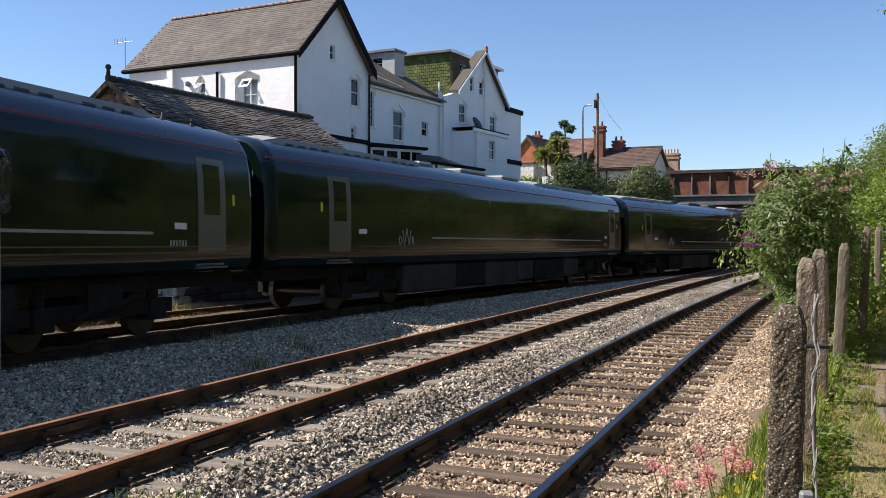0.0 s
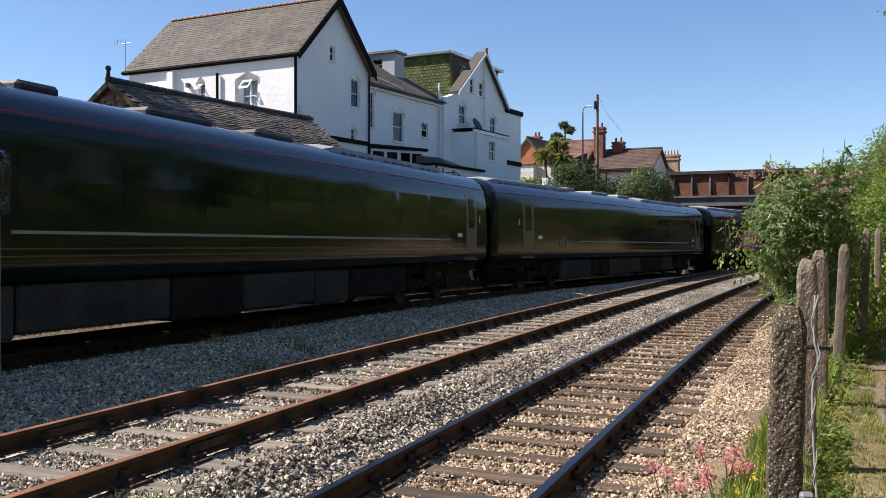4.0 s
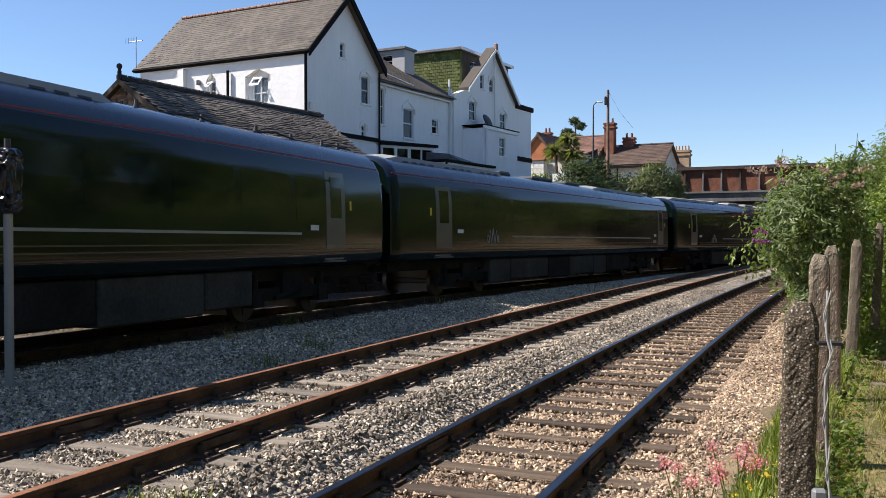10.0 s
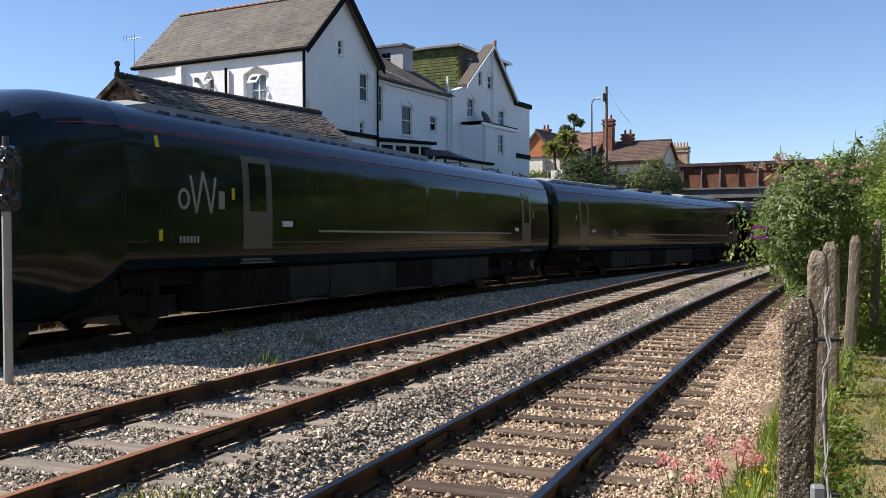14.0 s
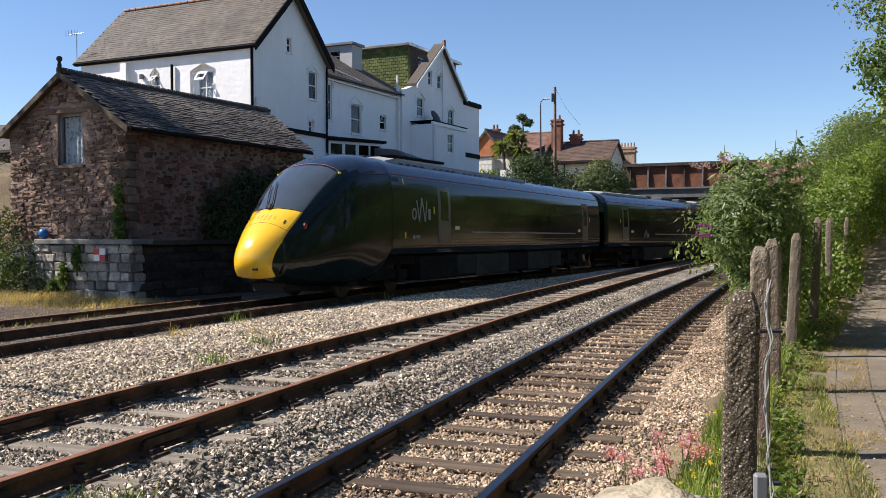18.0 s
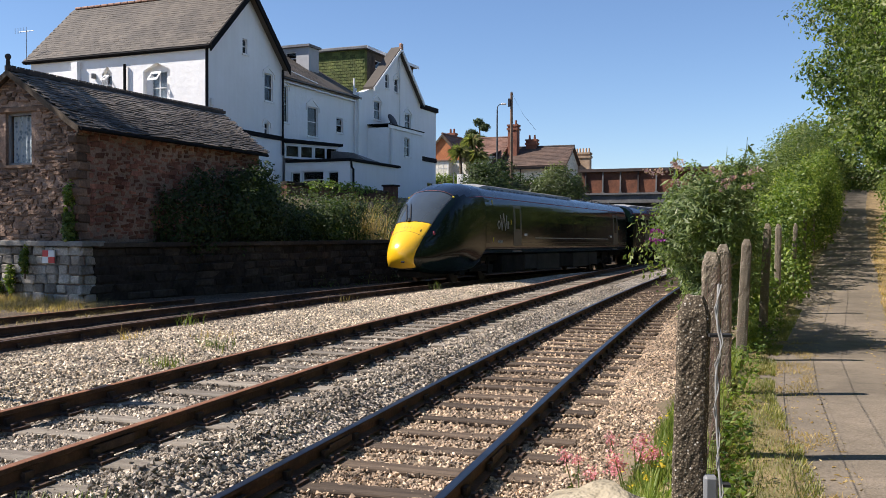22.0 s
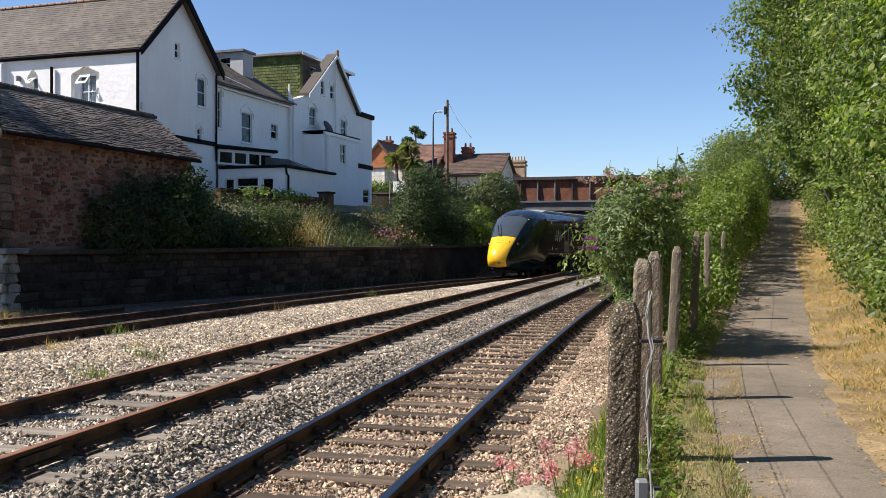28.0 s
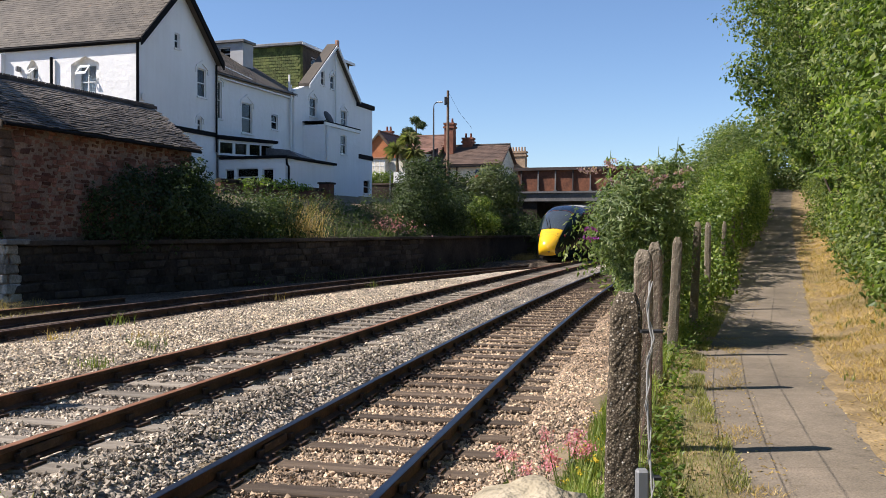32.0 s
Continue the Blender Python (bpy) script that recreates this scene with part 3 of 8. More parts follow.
def window(house, put, x0, x1, z0, z1, bars=(), rails=(0.5,), hood=True, depth=0.09, sill=True, open_light=False, trim=None, curtain=False):
    """A window in an opening: frame, panes, sill, and a pointed hood mould over it."""
    w = 0.055
    trim = trim or TRIM_WHITE
    bm = bmesh.new()
    for a, b, c, d in ((x0, x1, z0, z0 + w), (x0, x1, z1 - w, z1), (x0, x0 + w, z0 + w, z1 - w), (x1 - w, x1, z0 + w, z1 - w)):
        bar(bm, put, a, b, depth, depth + 0.06, c, d)
    for f in rails:
        z = z0 + (z1 - z0) * f
        bar(bm, put, x0 + w, x1 - w, depth - 0.01, depth + 0.05, z - 0.025, z + 0.025)
    for f in bars:
        x = x0 + (x1 - x0) * f
        bar(bm, put, x - 0.03, x + 0.03, depth - 0.005, depth + 0.055, z0 + w, z1 - w)
    fr = part("window", bm, trim, house, "white-painted window frame")
    bm = bmesh.new()
    bar(bm, put, x0 + w, x1 - w, depth + 0.02, depth + 0.03, z0 + w, z1 - w)
    part("pane", bm, PANE_CLEAR if curtain else PANE, fr).visible_shadow = False
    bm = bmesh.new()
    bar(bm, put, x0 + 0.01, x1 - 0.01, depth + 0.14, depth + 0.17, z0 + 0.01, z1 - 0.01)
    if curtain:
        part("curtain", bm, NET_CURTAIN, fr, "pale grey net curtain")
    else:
        # dark sheet close behind the pane, painted as the shade of the room
        part("blind", bm, DARK_ROOM, fr, "near-black backing that stands for the unlit room")
    if sill:
        bm = bmesh.new()
        bar(bm, put, x0 - 0.08, x1 + 0.08, -0.07, depth + 0.02, z0 - 0.09, z0 - 0.003)
        part("sill", bm, trim, fr)
    if hood:
        bm = bmesh.new()
        h = (x1 - x0) * 0.30
        xm = (x0 + x1) / 2
        for xa, za, xb, zb in ((x0 - 0.14, z1 - 0.25, x0 - 0.14, z1 + 0.05), (x0 - 0.14, z1 + 0.05, xm, z1 + h + 0.1), (xm, z1 + h + 0.1, x1 + 0.14, z1 + 0.05), (x1 + 0.14, z1 + 0.05, x1 + 0.14, z1 - 0.25)):
            dx, dz = (0.05, 0) if abs(xa - xb) < 1e-6 else (0, 0.09)
            hexa(bm, [put(xa - dx, -0.06, za - dz), put(xb - dx, -0.06, zb - dz), put(xb + dx, -0.06, zb + dz), put(xa + dx, -0.06, za + dz), put(xa - dx, 0.0, za - dz), put(xb - dx, 0.0, zb - dz), put(xb + dx, 0.0, zb + dz), put(xa + dx, 0.0, za + dz)])
        part("hood_mould", bm, WHITE, fr)
    if open_light:
        bm = bmesh.new()
        wl = (x1 - x0) * 0.62
        xa, xb, zt = x0 + (x1 - x0) * 0.19, x0 + (x1 - x0) * 0.19 + wl, z1 - 0.08
        drop, out = (z1 - z0) * 0.16, 0.34
        for a, b, f0, f1 in ((xa, xb, 0, 0.2), (xa, xb, 0.8, 1), (xa, xa + 0.07, 0.2, 0.8), (xb - 0.07, xb, 0.2, 0.8)):
            hexa(bm, [put(a, -out * f1, zt - drop * f1), put(b, -out * f1, zt - drop * f1), put(b, -out * f0, zt - drop * f0), put(a, -out * f0, zt - drop * f0), put(a, -out * f1, zt - drop * f1 + 0.04), put(b, -out * f1, zt - drop * f1 + 0.04), put(b, -out * f0, zt - drop * f0 + 0.04), put(a, -out * f0, zt - drop * f0 + 0.04)])
        part("open_light", bm, trim, fr, "top-hung window light standing open")
    return fr


def roof_courses(name, parent, mesh_mat, corner, along, up, length, rise, sw, sh, thick=0.012, seed=1, keep=None, limit=300, jit=0.012, label="", tilt=3.0, rough=1.0):
    """Overlapping slates or tiles on a slope. corner: lower start; along, up: unit vectors in the slope; keep(a, b): whether a piece belongs."""
    rng = random.Random(seed)
    corner, along, up = Vector(corner), Vector(along).normalized(), Vector(up).normalized()
    nrm = along.cross(up).normalized()
    flip = nrm.z < 0
    if flip:
        corner, along, nrm = corner + along * length, -along, -nrm
    rows, cols = int(rise / sh), int(length / sw)
    mats = []
    for r in range(rows):
        for c in range(cols + 1):
            a, b = (c + (1.0 if r % 2 else 0.5)) * sw, (r + 0.5) * sh
            if a > length - sw * 0.45 or (keep and not keep(length - a if flip else a, b)):
                continue
            p = corner + along * a + up * (b + rng.uniform(-jit, jit)) + nrm * (thick * 1.1 + rng.uniform(0, 0.006))
            m = Matrix((along, up, nrm)).transposed().to_4x4()
            m = Matrix.Translation(p) @ m @ Matrix.Rotation(-radians(tilt + rough * rng.uniform(-0.5, 1.0)), 4, "X") @ Matrix.Rotation(radians(rng.uniform(-1.5, 1.5)), 4, "Z")
            mats.append(m)
    bm = bmesh.new()
    box(bm, -sw * 0.485, sw * 0.485, -sh * 0.62, sh * 0.62, -thick / 2, thick / 2)
    me = piece_mesh(name, bm, mesh_mat)
    pieces(name, parent, [me], mats[:limit], label)
    rest = mats[limit:]
    if rest:
        base = np.array([v.co for v in me.vertices])
        fa = np.array([p.vertices[:] for p in me.polygons])
        mm = np.array([[list(r) for r in m] for m in rest])
        v = np.einsum("nij,kj->nki", mm[:, :3, :3], base) + mm[:, None, :3, 3]
        f = fa[None] + 8 * np.arange(len(rest))[:, None, None]
        tagged(mesh_np(name + "_field", v.reshape(-1, 3), f.reshape(-1, 4), mesh_mat, parent), kind="stuff")

# ================= ground, ballast bed, path =================


def sheet(name, xs, ys, zf, material, label):
    v = np.array([(x, y, zf(x, y)) for y in ys for x in xs])
    nx, ny = len(xs), len(ys)
    i = (np.arange(ny - 1)[:, None] * nx + np.arange(nx - 1)[None]).ravel()
    ob = mesh_np(name, v, np.stack([i, i + 1, i + nx + 1, i + nx], 1), material, None, label)
    ob.data.polygons.foreach_set("use_smooth", [True] * len(ob.data.polygons))
    return tagged(ob, kind="structure", category="ground")


def axis(lo, hi, step, far):
    core = list(np.arange(lo, hi + 0.01, step))
    out, d = [], step
    e = 0.0
    while e < far:
        d *= 1.5
        e += d
        out.append(e)
    return [lo - e for e in reversed(out)] + core + [hi + e for e in out]


def soft_ground(x, y):
    if abs(x) > 60 or y > 110 or y < -20:
        far = max(abs(x) - 60, y - 110, -20 - y, 0)
        return min(ground_z(max(-60, min(60, x)), max(-20, min(110, y))), 5) * max(0.0, 1 - far / 300) - 0.25
    return ground_z(x, y) + 0.03 * noise.noise((x * 0.7, y * 0.7, 0))


ground = sheet("ground", axis(-60, 60, 0.75, 1800), axis(-20, 110, 0.75, 1800), soft_ground, EARTH, "dry earth and rough ground beside the railway")

# ballast: one bed under the three tracks
S_LINE = np.arange(-8, 78, 0.5)
L_LINE = np.concatenate([np.arange(-16, -9, 0.8), np.arange(-9, 2.2, 0.25), [2.2, 2.5]])


def bed_point(s, l):
    p, _ = on_track("near", s, l)
    z = bed_z(p.x, p.y)
    lm, lt = beside("loop", p.x, p.y)[1], beside("main", p.x, p.y)[1]
    if 1.5 < -lm and lt > 1.6:
        z += 0.10 * smooth(1.5, 2.2, -lm) * smooth(1.6, 2.4, lt)  # heaped ballast between loop and main
    if 1.2 < lm and l < -1.2:
        z += 0.03
    for q in (abs(l), abs(lm)):
        z -= 0.055 * (1 - smooth(1.25, 1.5, q))
    z += 0.025 * noise.noise((p.x * 1.4, p.y * 1.4, 3)) - 0.10 * smooth(2.0, 2.5, l)
    return (p.x, p.y, z)


bv = np.array([bed_point(s, l) for s in S_LINE for l in L_LINE])
nl = len(L_LINE)
bi = (np.arange(len(S_LINE) - 1)[:, None] * nl + np.arange(nl - 1)[None]).ravel()


def ballast_zone(x, y):
    """Colour of the stone: rusty under the near line, grey beside it, buff towards the main line."""
    l, lm = beside("near", x, y)[1], beside("loop", x, y)[1]
    j = 0.25 * noise.noise((x * 2, y * 2, 9))
    if beside("main", x, y)[1] + j < 1.15:
        return "dark"
    if l + j > -0.85:
        return "rust"
    return "grey" if lm + j > -0.95 else "buff"


bed = mesh_np("ballast_bed", bv, np.stack([bi, bi + 1, bi + nl + 1, bi + nl], 1), None, None, "grey and buff crushed stone ballast under the tracks", list(BALLAST_BED.values()))
bed.data.polygons.foreach_set("material_index", np.array([list(ZONES).index(ballast_zone(*bv[i][:2])) for i in bi], dtype=np.int32))
tagged(bed, category="ballast", kind="structure")

# tarmac path that climbs beside the fence, with ragged grass edges lapping over it
PATH_Y = list(np.arange(-7, 3, 0.5)) + list(np.arange(3, 16, 0.12)) + list(np.arange(16, 60, 0.5))


def path_top(y, a):
    return path_z(y) + 0.012 + 0.02 * math.sin((a - 0.2) / 2.0 * 3.14)


def strip(name, edge_lines, material, label, category):
    """A band along the path: edge_lines(y) gives its rows of (offset from the fence, height)."""
    v, k = [], 0
    for y in PATH_Y:
        line = edge_lines(y)
        k = len(line)
        v += [(fence_x(y) + a, y, z) for a, z in line]
    i = (np.arange(len(PATH_Y) - 1)[:, None] * k + np.arange(k - 1)[None]).ravel()
    ob = mesh_np(name, np.array(v), np.stack([i, i + 1, i + k + 1, i + k], 1), material, None, label)
    ob.data.polygons.foreach_set("use_smooth", [True] * len(ob.data.polygons))
    return tagged(ob, category=category, kind="structure")


def rag(y, seed):
    return 0.13 * noise.noise((y * 0.9, seed, 0)) + 0.07 * noise.noise((y * 3.1, seed, 4)) + 0.035 * noise.noise((y * 8, seed, 7))


def left_edge(y):
    return lerp_table([(3, 0.80), (6, 0.66), (9, 0.42), (14, 0.27), (30, 0.3)], y) + rag(y, 1)


def right_edge(y):
    return lerp_table([(3, 1.55), (8, 1.72), (14, 1.92), (24, 2.02), (32, 1.8), (42, 1.45)], y) + rag(y, 5)


strip("path", lambda y: [(a, path_top(y, a)) for a in (0.0, 0.5, 0.9, 1.3, 1.7, 2.35)], TARMAC, "worn brown tarmac footpath climbing beside the fence", "path")
STRIP = two_tone("worn_grass_ground", (0.115, 0.11, 0.04), (0.27, 0.2, 0.095), 2.6, 0.97, 30, 0.8, 0.02)
strip("grass_strip", lambda y: [(a, ground_z(fence_x(y) + a, y) + 0.012) for a in (-0.5, -0.3, -0.14, -0.01)] + [(left_edge(y) - 0.25, path_top(y, 0.4) + 0.03), (left_edge(y) - 0.06, path_top(y, 0.6) + 0.016), (left_edge(y), path_top(y, 0.6) - 0.015)], STRIP, "worn yellow-green grass strip beside the path", "verge")
strip("verge", lambda y: [(right_edge(y), path_top(y, 1.8) - 0.015), (right_edge(y) + 0.06, path_top(y, 1.8) + 0.016)] + [(a, ground_z(fence_x(y) + a, y) + 0.04 + 0.03 * noise.noise((a, y * 1.3, 5))) for a in (2.4, 2.8, 3.3, 3.9, 4.6, 5.5)], DRY_GROUND, "verge of cut straw-coloured grass", "verge")

# ================= tracks =================
RAIL = [(-0.07, -0.155), (0.07, -0.155), (0.07, -0.140), (0.012, -0.118), (0.012, -0.045), (0.036, -0.032), (0.036, -0.004), (-0.036, -0.004), (-0.036, -0.032), (-0.012, -0.045), (-0.012, -0.118), (-0.07, -0.140)]
HEAD = [(-0.033, -0.006), (0.033, -0.006), (0.035, -0.002), (0.024, 0.0), (-0.024, 0.0), (-0.035, -0.002)]


def chair_mesh():
    bm = bmesh.new()
    box(bm, -0.11, 0.11, -0.19, 0.19, 0, 0.025)
    for sgn in (-1, 1):
        box(bm, -0.05, 0.05, sgn * 0.045 - 0.018, sgn * 0.045 + 0.018, 0.025, 0.10)
        box(bm, -0.03, 0.03, sgn * 0.105 - 0.02, sgn * 0.105 + 0.02, 0.025, 0.055)
        for x in (-0.07, 0.07):
            tube(bm, [(x, sgn * 0.14, 0.02), (x, sgn * 0.14, 0.06)], 0.018, 6)
    return piece_mesh("rail_chair", bm, CHAIR_IRON)


CHAIR = chair_mesh()
SLEEPERS = {}


def sleeper_meshes(material):
    out = []
    for k in range(5):
        rng = random.Random(k)
        bm = bmesh.new()
        vs = box(bm, -1.3, 1.3, -0.125, 0.125, -0.13, 0.0)
        for v in vs:
            v.co += Vector((rng.uniform(-0.06, 0.06), rng.uniform(-0.02, 0.02), rng.uniform(-0.012, 0.008)))
        bmesh.ops.bevel(bm, geom=bm.edges[:], offset=0.012, segments=1, affect="EDGES")
        out.append(piece_mesh("sleeper", bm, material))
    return out


def make_track(track, label, s0, s1, spacing, top, wood, detailed_to, seed):
    c, h = on_track(track, 5)
    t = thing("railway_track", Matrix.Translation((c.x, c.y, c.z - 0.2)), label, "track", "running lines", "structure")
    inv = t.matrix_world.inverted()
    st = list(np.arange(s0, s1, 1.5)) + [s1]
    for side in (-1, 1):
        bm = bmesh.new()
        extrude_profile(bm, RAIL, st, lambda s, l, z: inv @ on_track(track, s, side * 0.7525 + l, z)[0])
        r = part("rail", bm, RAIL_SIDE, t)
        bm = bmesh.new()
        extrude_profile(bm, HEAD, st, lambda s, l, z: inv @ on_track(track, s, side * 0.7525 + l, z + 0.003)[0])
        part("railhead", bm, top, r)
    rng = random.Random(seed)
    sl, ch = [], []
    SLEEPERS[track] = []
    s = s0 + 0.4
    while s < s1:
        p, h = on_track(track, s, rng.uniform(-0.05, 0.05), -0.165)
        m = inv @ Matrix.Translation(p) @ Matrix.Rotation(-h + radians(rng.uniform(-1.2, 1.2)), 4, "Z") @ Matrix.Rotation(radians(rng.uniform(-0.5, 0.5)), 4, "X")
        sl.append(m)
        SLEEPERS[track].append(s)
        if s < detailed_to:
            for side in (-1, 1):
                q, h = on_track(track, s, side * 0.7525, -0.165)
                ch.append(inv @ Matrix.Translation(q) @ Matrix.Rotation(-h + radians(90), 4, "Z"))
        s += spacing + rng.uniform(-0.03, 0.03)
    pieces("sleeper", t, wood, sl)
    pieces("rail_chair", t, [CHAIR], ch)
    # fishplates at the rail joints
    bm = bmesh.new()
    for s in np.arange(s0 + 7.3, s1, 18.3):
        for side in (-1, 1):
            for off in (-0.035, 0.035):
                a, h = on_track(track, s, side * 0.7525 + off, -0.08)
                box(bm, -0.25, 0.25, -0.012, 0.012, -0.035, 0.035)
                bmesh.ops.transform(bm, matrix=inv @ Matrix.Translation(a) @ Matrix.Rotation(radians(90) - h, 4, "Z"), verts=bm.verts[-8:])
    part("fishplates", bm, CHAIR_IRON, t)
    return t


WOOD_DARK, WOOD_PALE = sleeper_meshes(SLEEPER), sleeper_meshes(SLEEPER_PALE)
make_track("near", "running line with dark timber sleepers and worn bluish railheads", 0.5, 76, 0.72, RAIL_TOP_BRIGHT, WOOD_DARK, 45, 3)
make_track("loop", "disused loop track with rusty rails and bleached timber sleepers", -1, 70, 0.74, RAIL_TOP_RUST, WOOD_PALE, 40, 4)
make_track("main", "curved running line with brown rails beside the stone wall", -14, 76, 0.72, RAIL_TOP_DULL, WOOD_DARK, 45, 5)

# trap siding: a short rail beyond the main line, and a check rail inside it
st = thing("trap_siding_rail", Matrix.Translation(on_track("main", 10, -3.1, -0.2)[0]), "short rusty rail of a trap siding ending by the stone wall", "rail")
inv = st.matrix_world.inverted()
bm = bmesh.new()
extrude_profile(bm, RAIL, list(np.arange(-2, 22.5, 1.5)), lambda s, l, z: inv @ (on_track("main", s, -0.7525 - 1.85 + s * 0.012 + l, z - 0.02)[0]))
r = part("rail", bm, RAIL_SIDE, st)
bm = bmesh.new()
extrude_profile(bm, HEAD, list(np.arange(-2, 22.5, 1.5)), lambda s, l, z: inv @ (on_track("main", s, -0.7525 - 1.85 + s * 0.012 + l, z - 0.018)[0]))
part("railhead", bm, RAIL_TOP_RUST, r)
for nm, off, a, b in (("check_rail", 0.68, 12, 30), ("check_rail", -0.68, 10, 34)):
    ck = thing(nm, Matrix.Translation(on_track("main", 20, off, -0.2)[0]), "worn check rail beside the running rail", "rail", "check rails")
    inv = ck.matrix_world.inverted()
    bm = bmesh.new()
    extrude_profile(bm, RAIL, list(np.arange(a, b, 1.5)), lambda s, l, z: inv @ (on_track("main", s, off + l * 0.6, z + 0.01)[0]))
    part("rail", bm, RAIL_SIDE, ck)

# ================= loose ballast stones =================


def scatter_ballast():
    rng = np.random.default_rng(11)
    n = 460000
    s = 2.5 + 30 * rng.random(n) ** 1.9
    l = -11.0 + 14.0 * rng.random(n)
    pts, sizes = [], []
    near_s, loop_s = np.array(SLEEPERS["near"]), np.array(SLEEPERS["loop"])
    for a, b, k, rs in zip(s, l, rng.random(n), rng.random(n)):
        p, _ = on_track("near", a, b)
        d = math.hypot(p.x, p.y)
        if k > min(1.0, 10.0 / d) or d < 2.6:
            continue
        lm, lt = beside("loop", p.x, p.y)[1], beside("main", p.x, p.y)[1]
        if lt < 1.2:
            continue
        rail = min(abs(abs(b) - 0.7525), abs(abs(lm) - 0.7525))
        if rail < 0.075:
            continue
        if abs(b) < 1.33 and np.abs(near_s - a).min() < 0.092 or abs(lm) < 1.33 and np.abs(loop_s - beside("loop", p.x, p.y)[0]).min() < 0.105:
            if k > 0.07:
                continue
        x, y, z = bed_point(a, b)
        if b > 1.9:
            if rs > 1.15 - 0.75 * (b - 1.9) or x > fence_x(y) - 0.15:
                continue
            z = max(z, ground_z(x, y) + 0.004)
        on_wood = abs(b) < 1.33 and np.abs(near_s - a).min() < 0.15 or abs(lm) < 1.33 and np.abs(loop_s - beside("loop", p.x, p.y)[0]).min() < 0.15
        pts.append((x, y, z + (0.03 if on_wood else 0.008)))
        sizes.append(0.029 * (0.5 + 1.0 * rs) if b < 1.0 else 0.026 * (0.5 + 0.9 * rs))
        if len(pts) > 185000:
            break
    pts, sizes = np.array(pts), np.array(sizes)
    zones = np.array([ballast_zone(x, y) for x, y, z in pts])
    for k, mt in BALLAST_STONE.items():
        on = zones == k
        if not on.any():
            continue
        tagged(stones("loose_ballast", pts[on], sizes[on], mt, None, {"grey": "loose dark grey ballast stones between the two tracks", "buff": "loose pale buff ballast stones", "dark": "loose dirty brown ballast stones by the main line", "rust": "loose rust-stained ballast stones on the running line"}[k]), category="ballast", kind="stuff")


scatter_ballast()

# ================= retaining wall and pier =================
wall_t = thing("retaining_wall", HF @ Matrix.Translation((18.45, 18.0, -0.3)), "sooty dark stone retaining wall below the gardens", "wall", kind="structure")
O = (18.45, 18.0, -0.3)
bm = bmesh.new()
us = [18.95, 22, 26, 30, 34, 39, 44, 49, 54, 60, 66]
for a, b in zip(us, us[1:]):
    va, vb = wall_v(a), wall_v(b)
    hexa(bm, [(a - O[0], va - O[1], 0), (b - O[0], vb - O[1], 0), (b - O[0], vb + 0.1 - O[1], 1.75), (a - O[0], va + 0.1 - O[1], 1.75), (a - O[0], va + 1.7 - O[1], 0), (b - O[0], vb + 1.7 - O[1], 0), (b - O[0], vb + 1.7 - O[1], 1.75), (a - O[0], va + 1.7 - O[1], 1.75)])
part("core", bm, DARK_STONE, wall_t)
rng = random.Random(5)
meshes = []
for k in range(8):
    meshes.append(piece_mesh("stone", rough_block(rng, 0.40 + 0.14 * (k % 4), 0.16, 0.19 + 0.02 * (k % 3), 0.16), DARK_STONE))
mats = []
for row in range(7):
    u = 19.1 + (row % 2) * 0.3
    while u < 44 and len(mats) < 300:
        m = Matrix.Translation((u - O[0], wall_v(u) - O[1] + 0.014 * row + rng.uniform(0.03, 0.07), 0.14 + 0.245 * row)) @ Matrix.Rotation(-0.12 if u < 27 else -0.03, 4, "Z")
        mats.append(m)
        u += 0.62 + rng.uniform(-0.04, 0.05) + (0.0 if row > 3 else 0.25)
pieces("stone", wall_t, meshes, mats)
bm = bmesh.new()
for a, b in zip(us, us[1:]):
    va, vb = wall_v(a), wall_v(b)
    hexa(bm, [(a - O[0], va - 0.06 - O[1], 1.75), (b - O[0], vb - 0.06 - O[1], 1.75), (b - O[0], vb - 0.06 - O[1], 1.87), (a - O[0], va - 0.06 - O[1], 1.87), (a - O[0], va + 0.5 - O[1], 1.75), (b - O[0], vb + 0.5 - O[1], 1.75), (b - O[0], vb + 0.5 - O[1], 1.87), (a - O[0], va + 0.5 - O[1], 1.87)])
part("coping", bm, DARK_STONE, wall_t)

# end of the wall, of squared grey stone, under the shed
pier = thing("stone_pier", HF @ Matrix.Translation((18.45, 18.0, -0.3)), "end wall of squared grey limestone blocks with a concrete coping", "wall", kind="structure")
bm = bmesh.new()
box(bm, 0.06, 2.2, 0.04, 4.6, 0, 1.69)
part("core", bm, MORTAR, pier)
mats, rng = [], random.Random(9)
meshes = [piece_mesh("stone", rough_block(rng, w, 0.17, 0.235, 0.15), GREY_STONE) for w in (0.30, 0.38, 0.46, 0.34, 0.42)]
widths = (0.30, 0.38, 0.46, 0.34, 0.42)
for row in range(7):
    v, k = 0.0, row * 2
    while v < 4.2:
        w = widths[len(mats) % 5]
        mats.append(Matrix.Translation((0.04 + rng.uniform(-0.02, 0.03), v + w / 2, 0.14 + 0.252 * row)) @ Matrix.Rotation(radians(90), 4, "Z"))
        v += w + 0.03
pieces("stone", pier, meshes, mats)
mats = [Matrix.Translation((0.2 + (r % 2) * 0.12, 0.03, 0.14 + 0.252 * r)) for r in range(7)]
pieces("stone", pier, meshes, mats)
bm = box_bm(-0.12, 0.72, -0.18, 3.5, 1.78, 1.92, bevel=0.015)
part("coping", bm, COPING, pier, "weathered concrete coping slab")

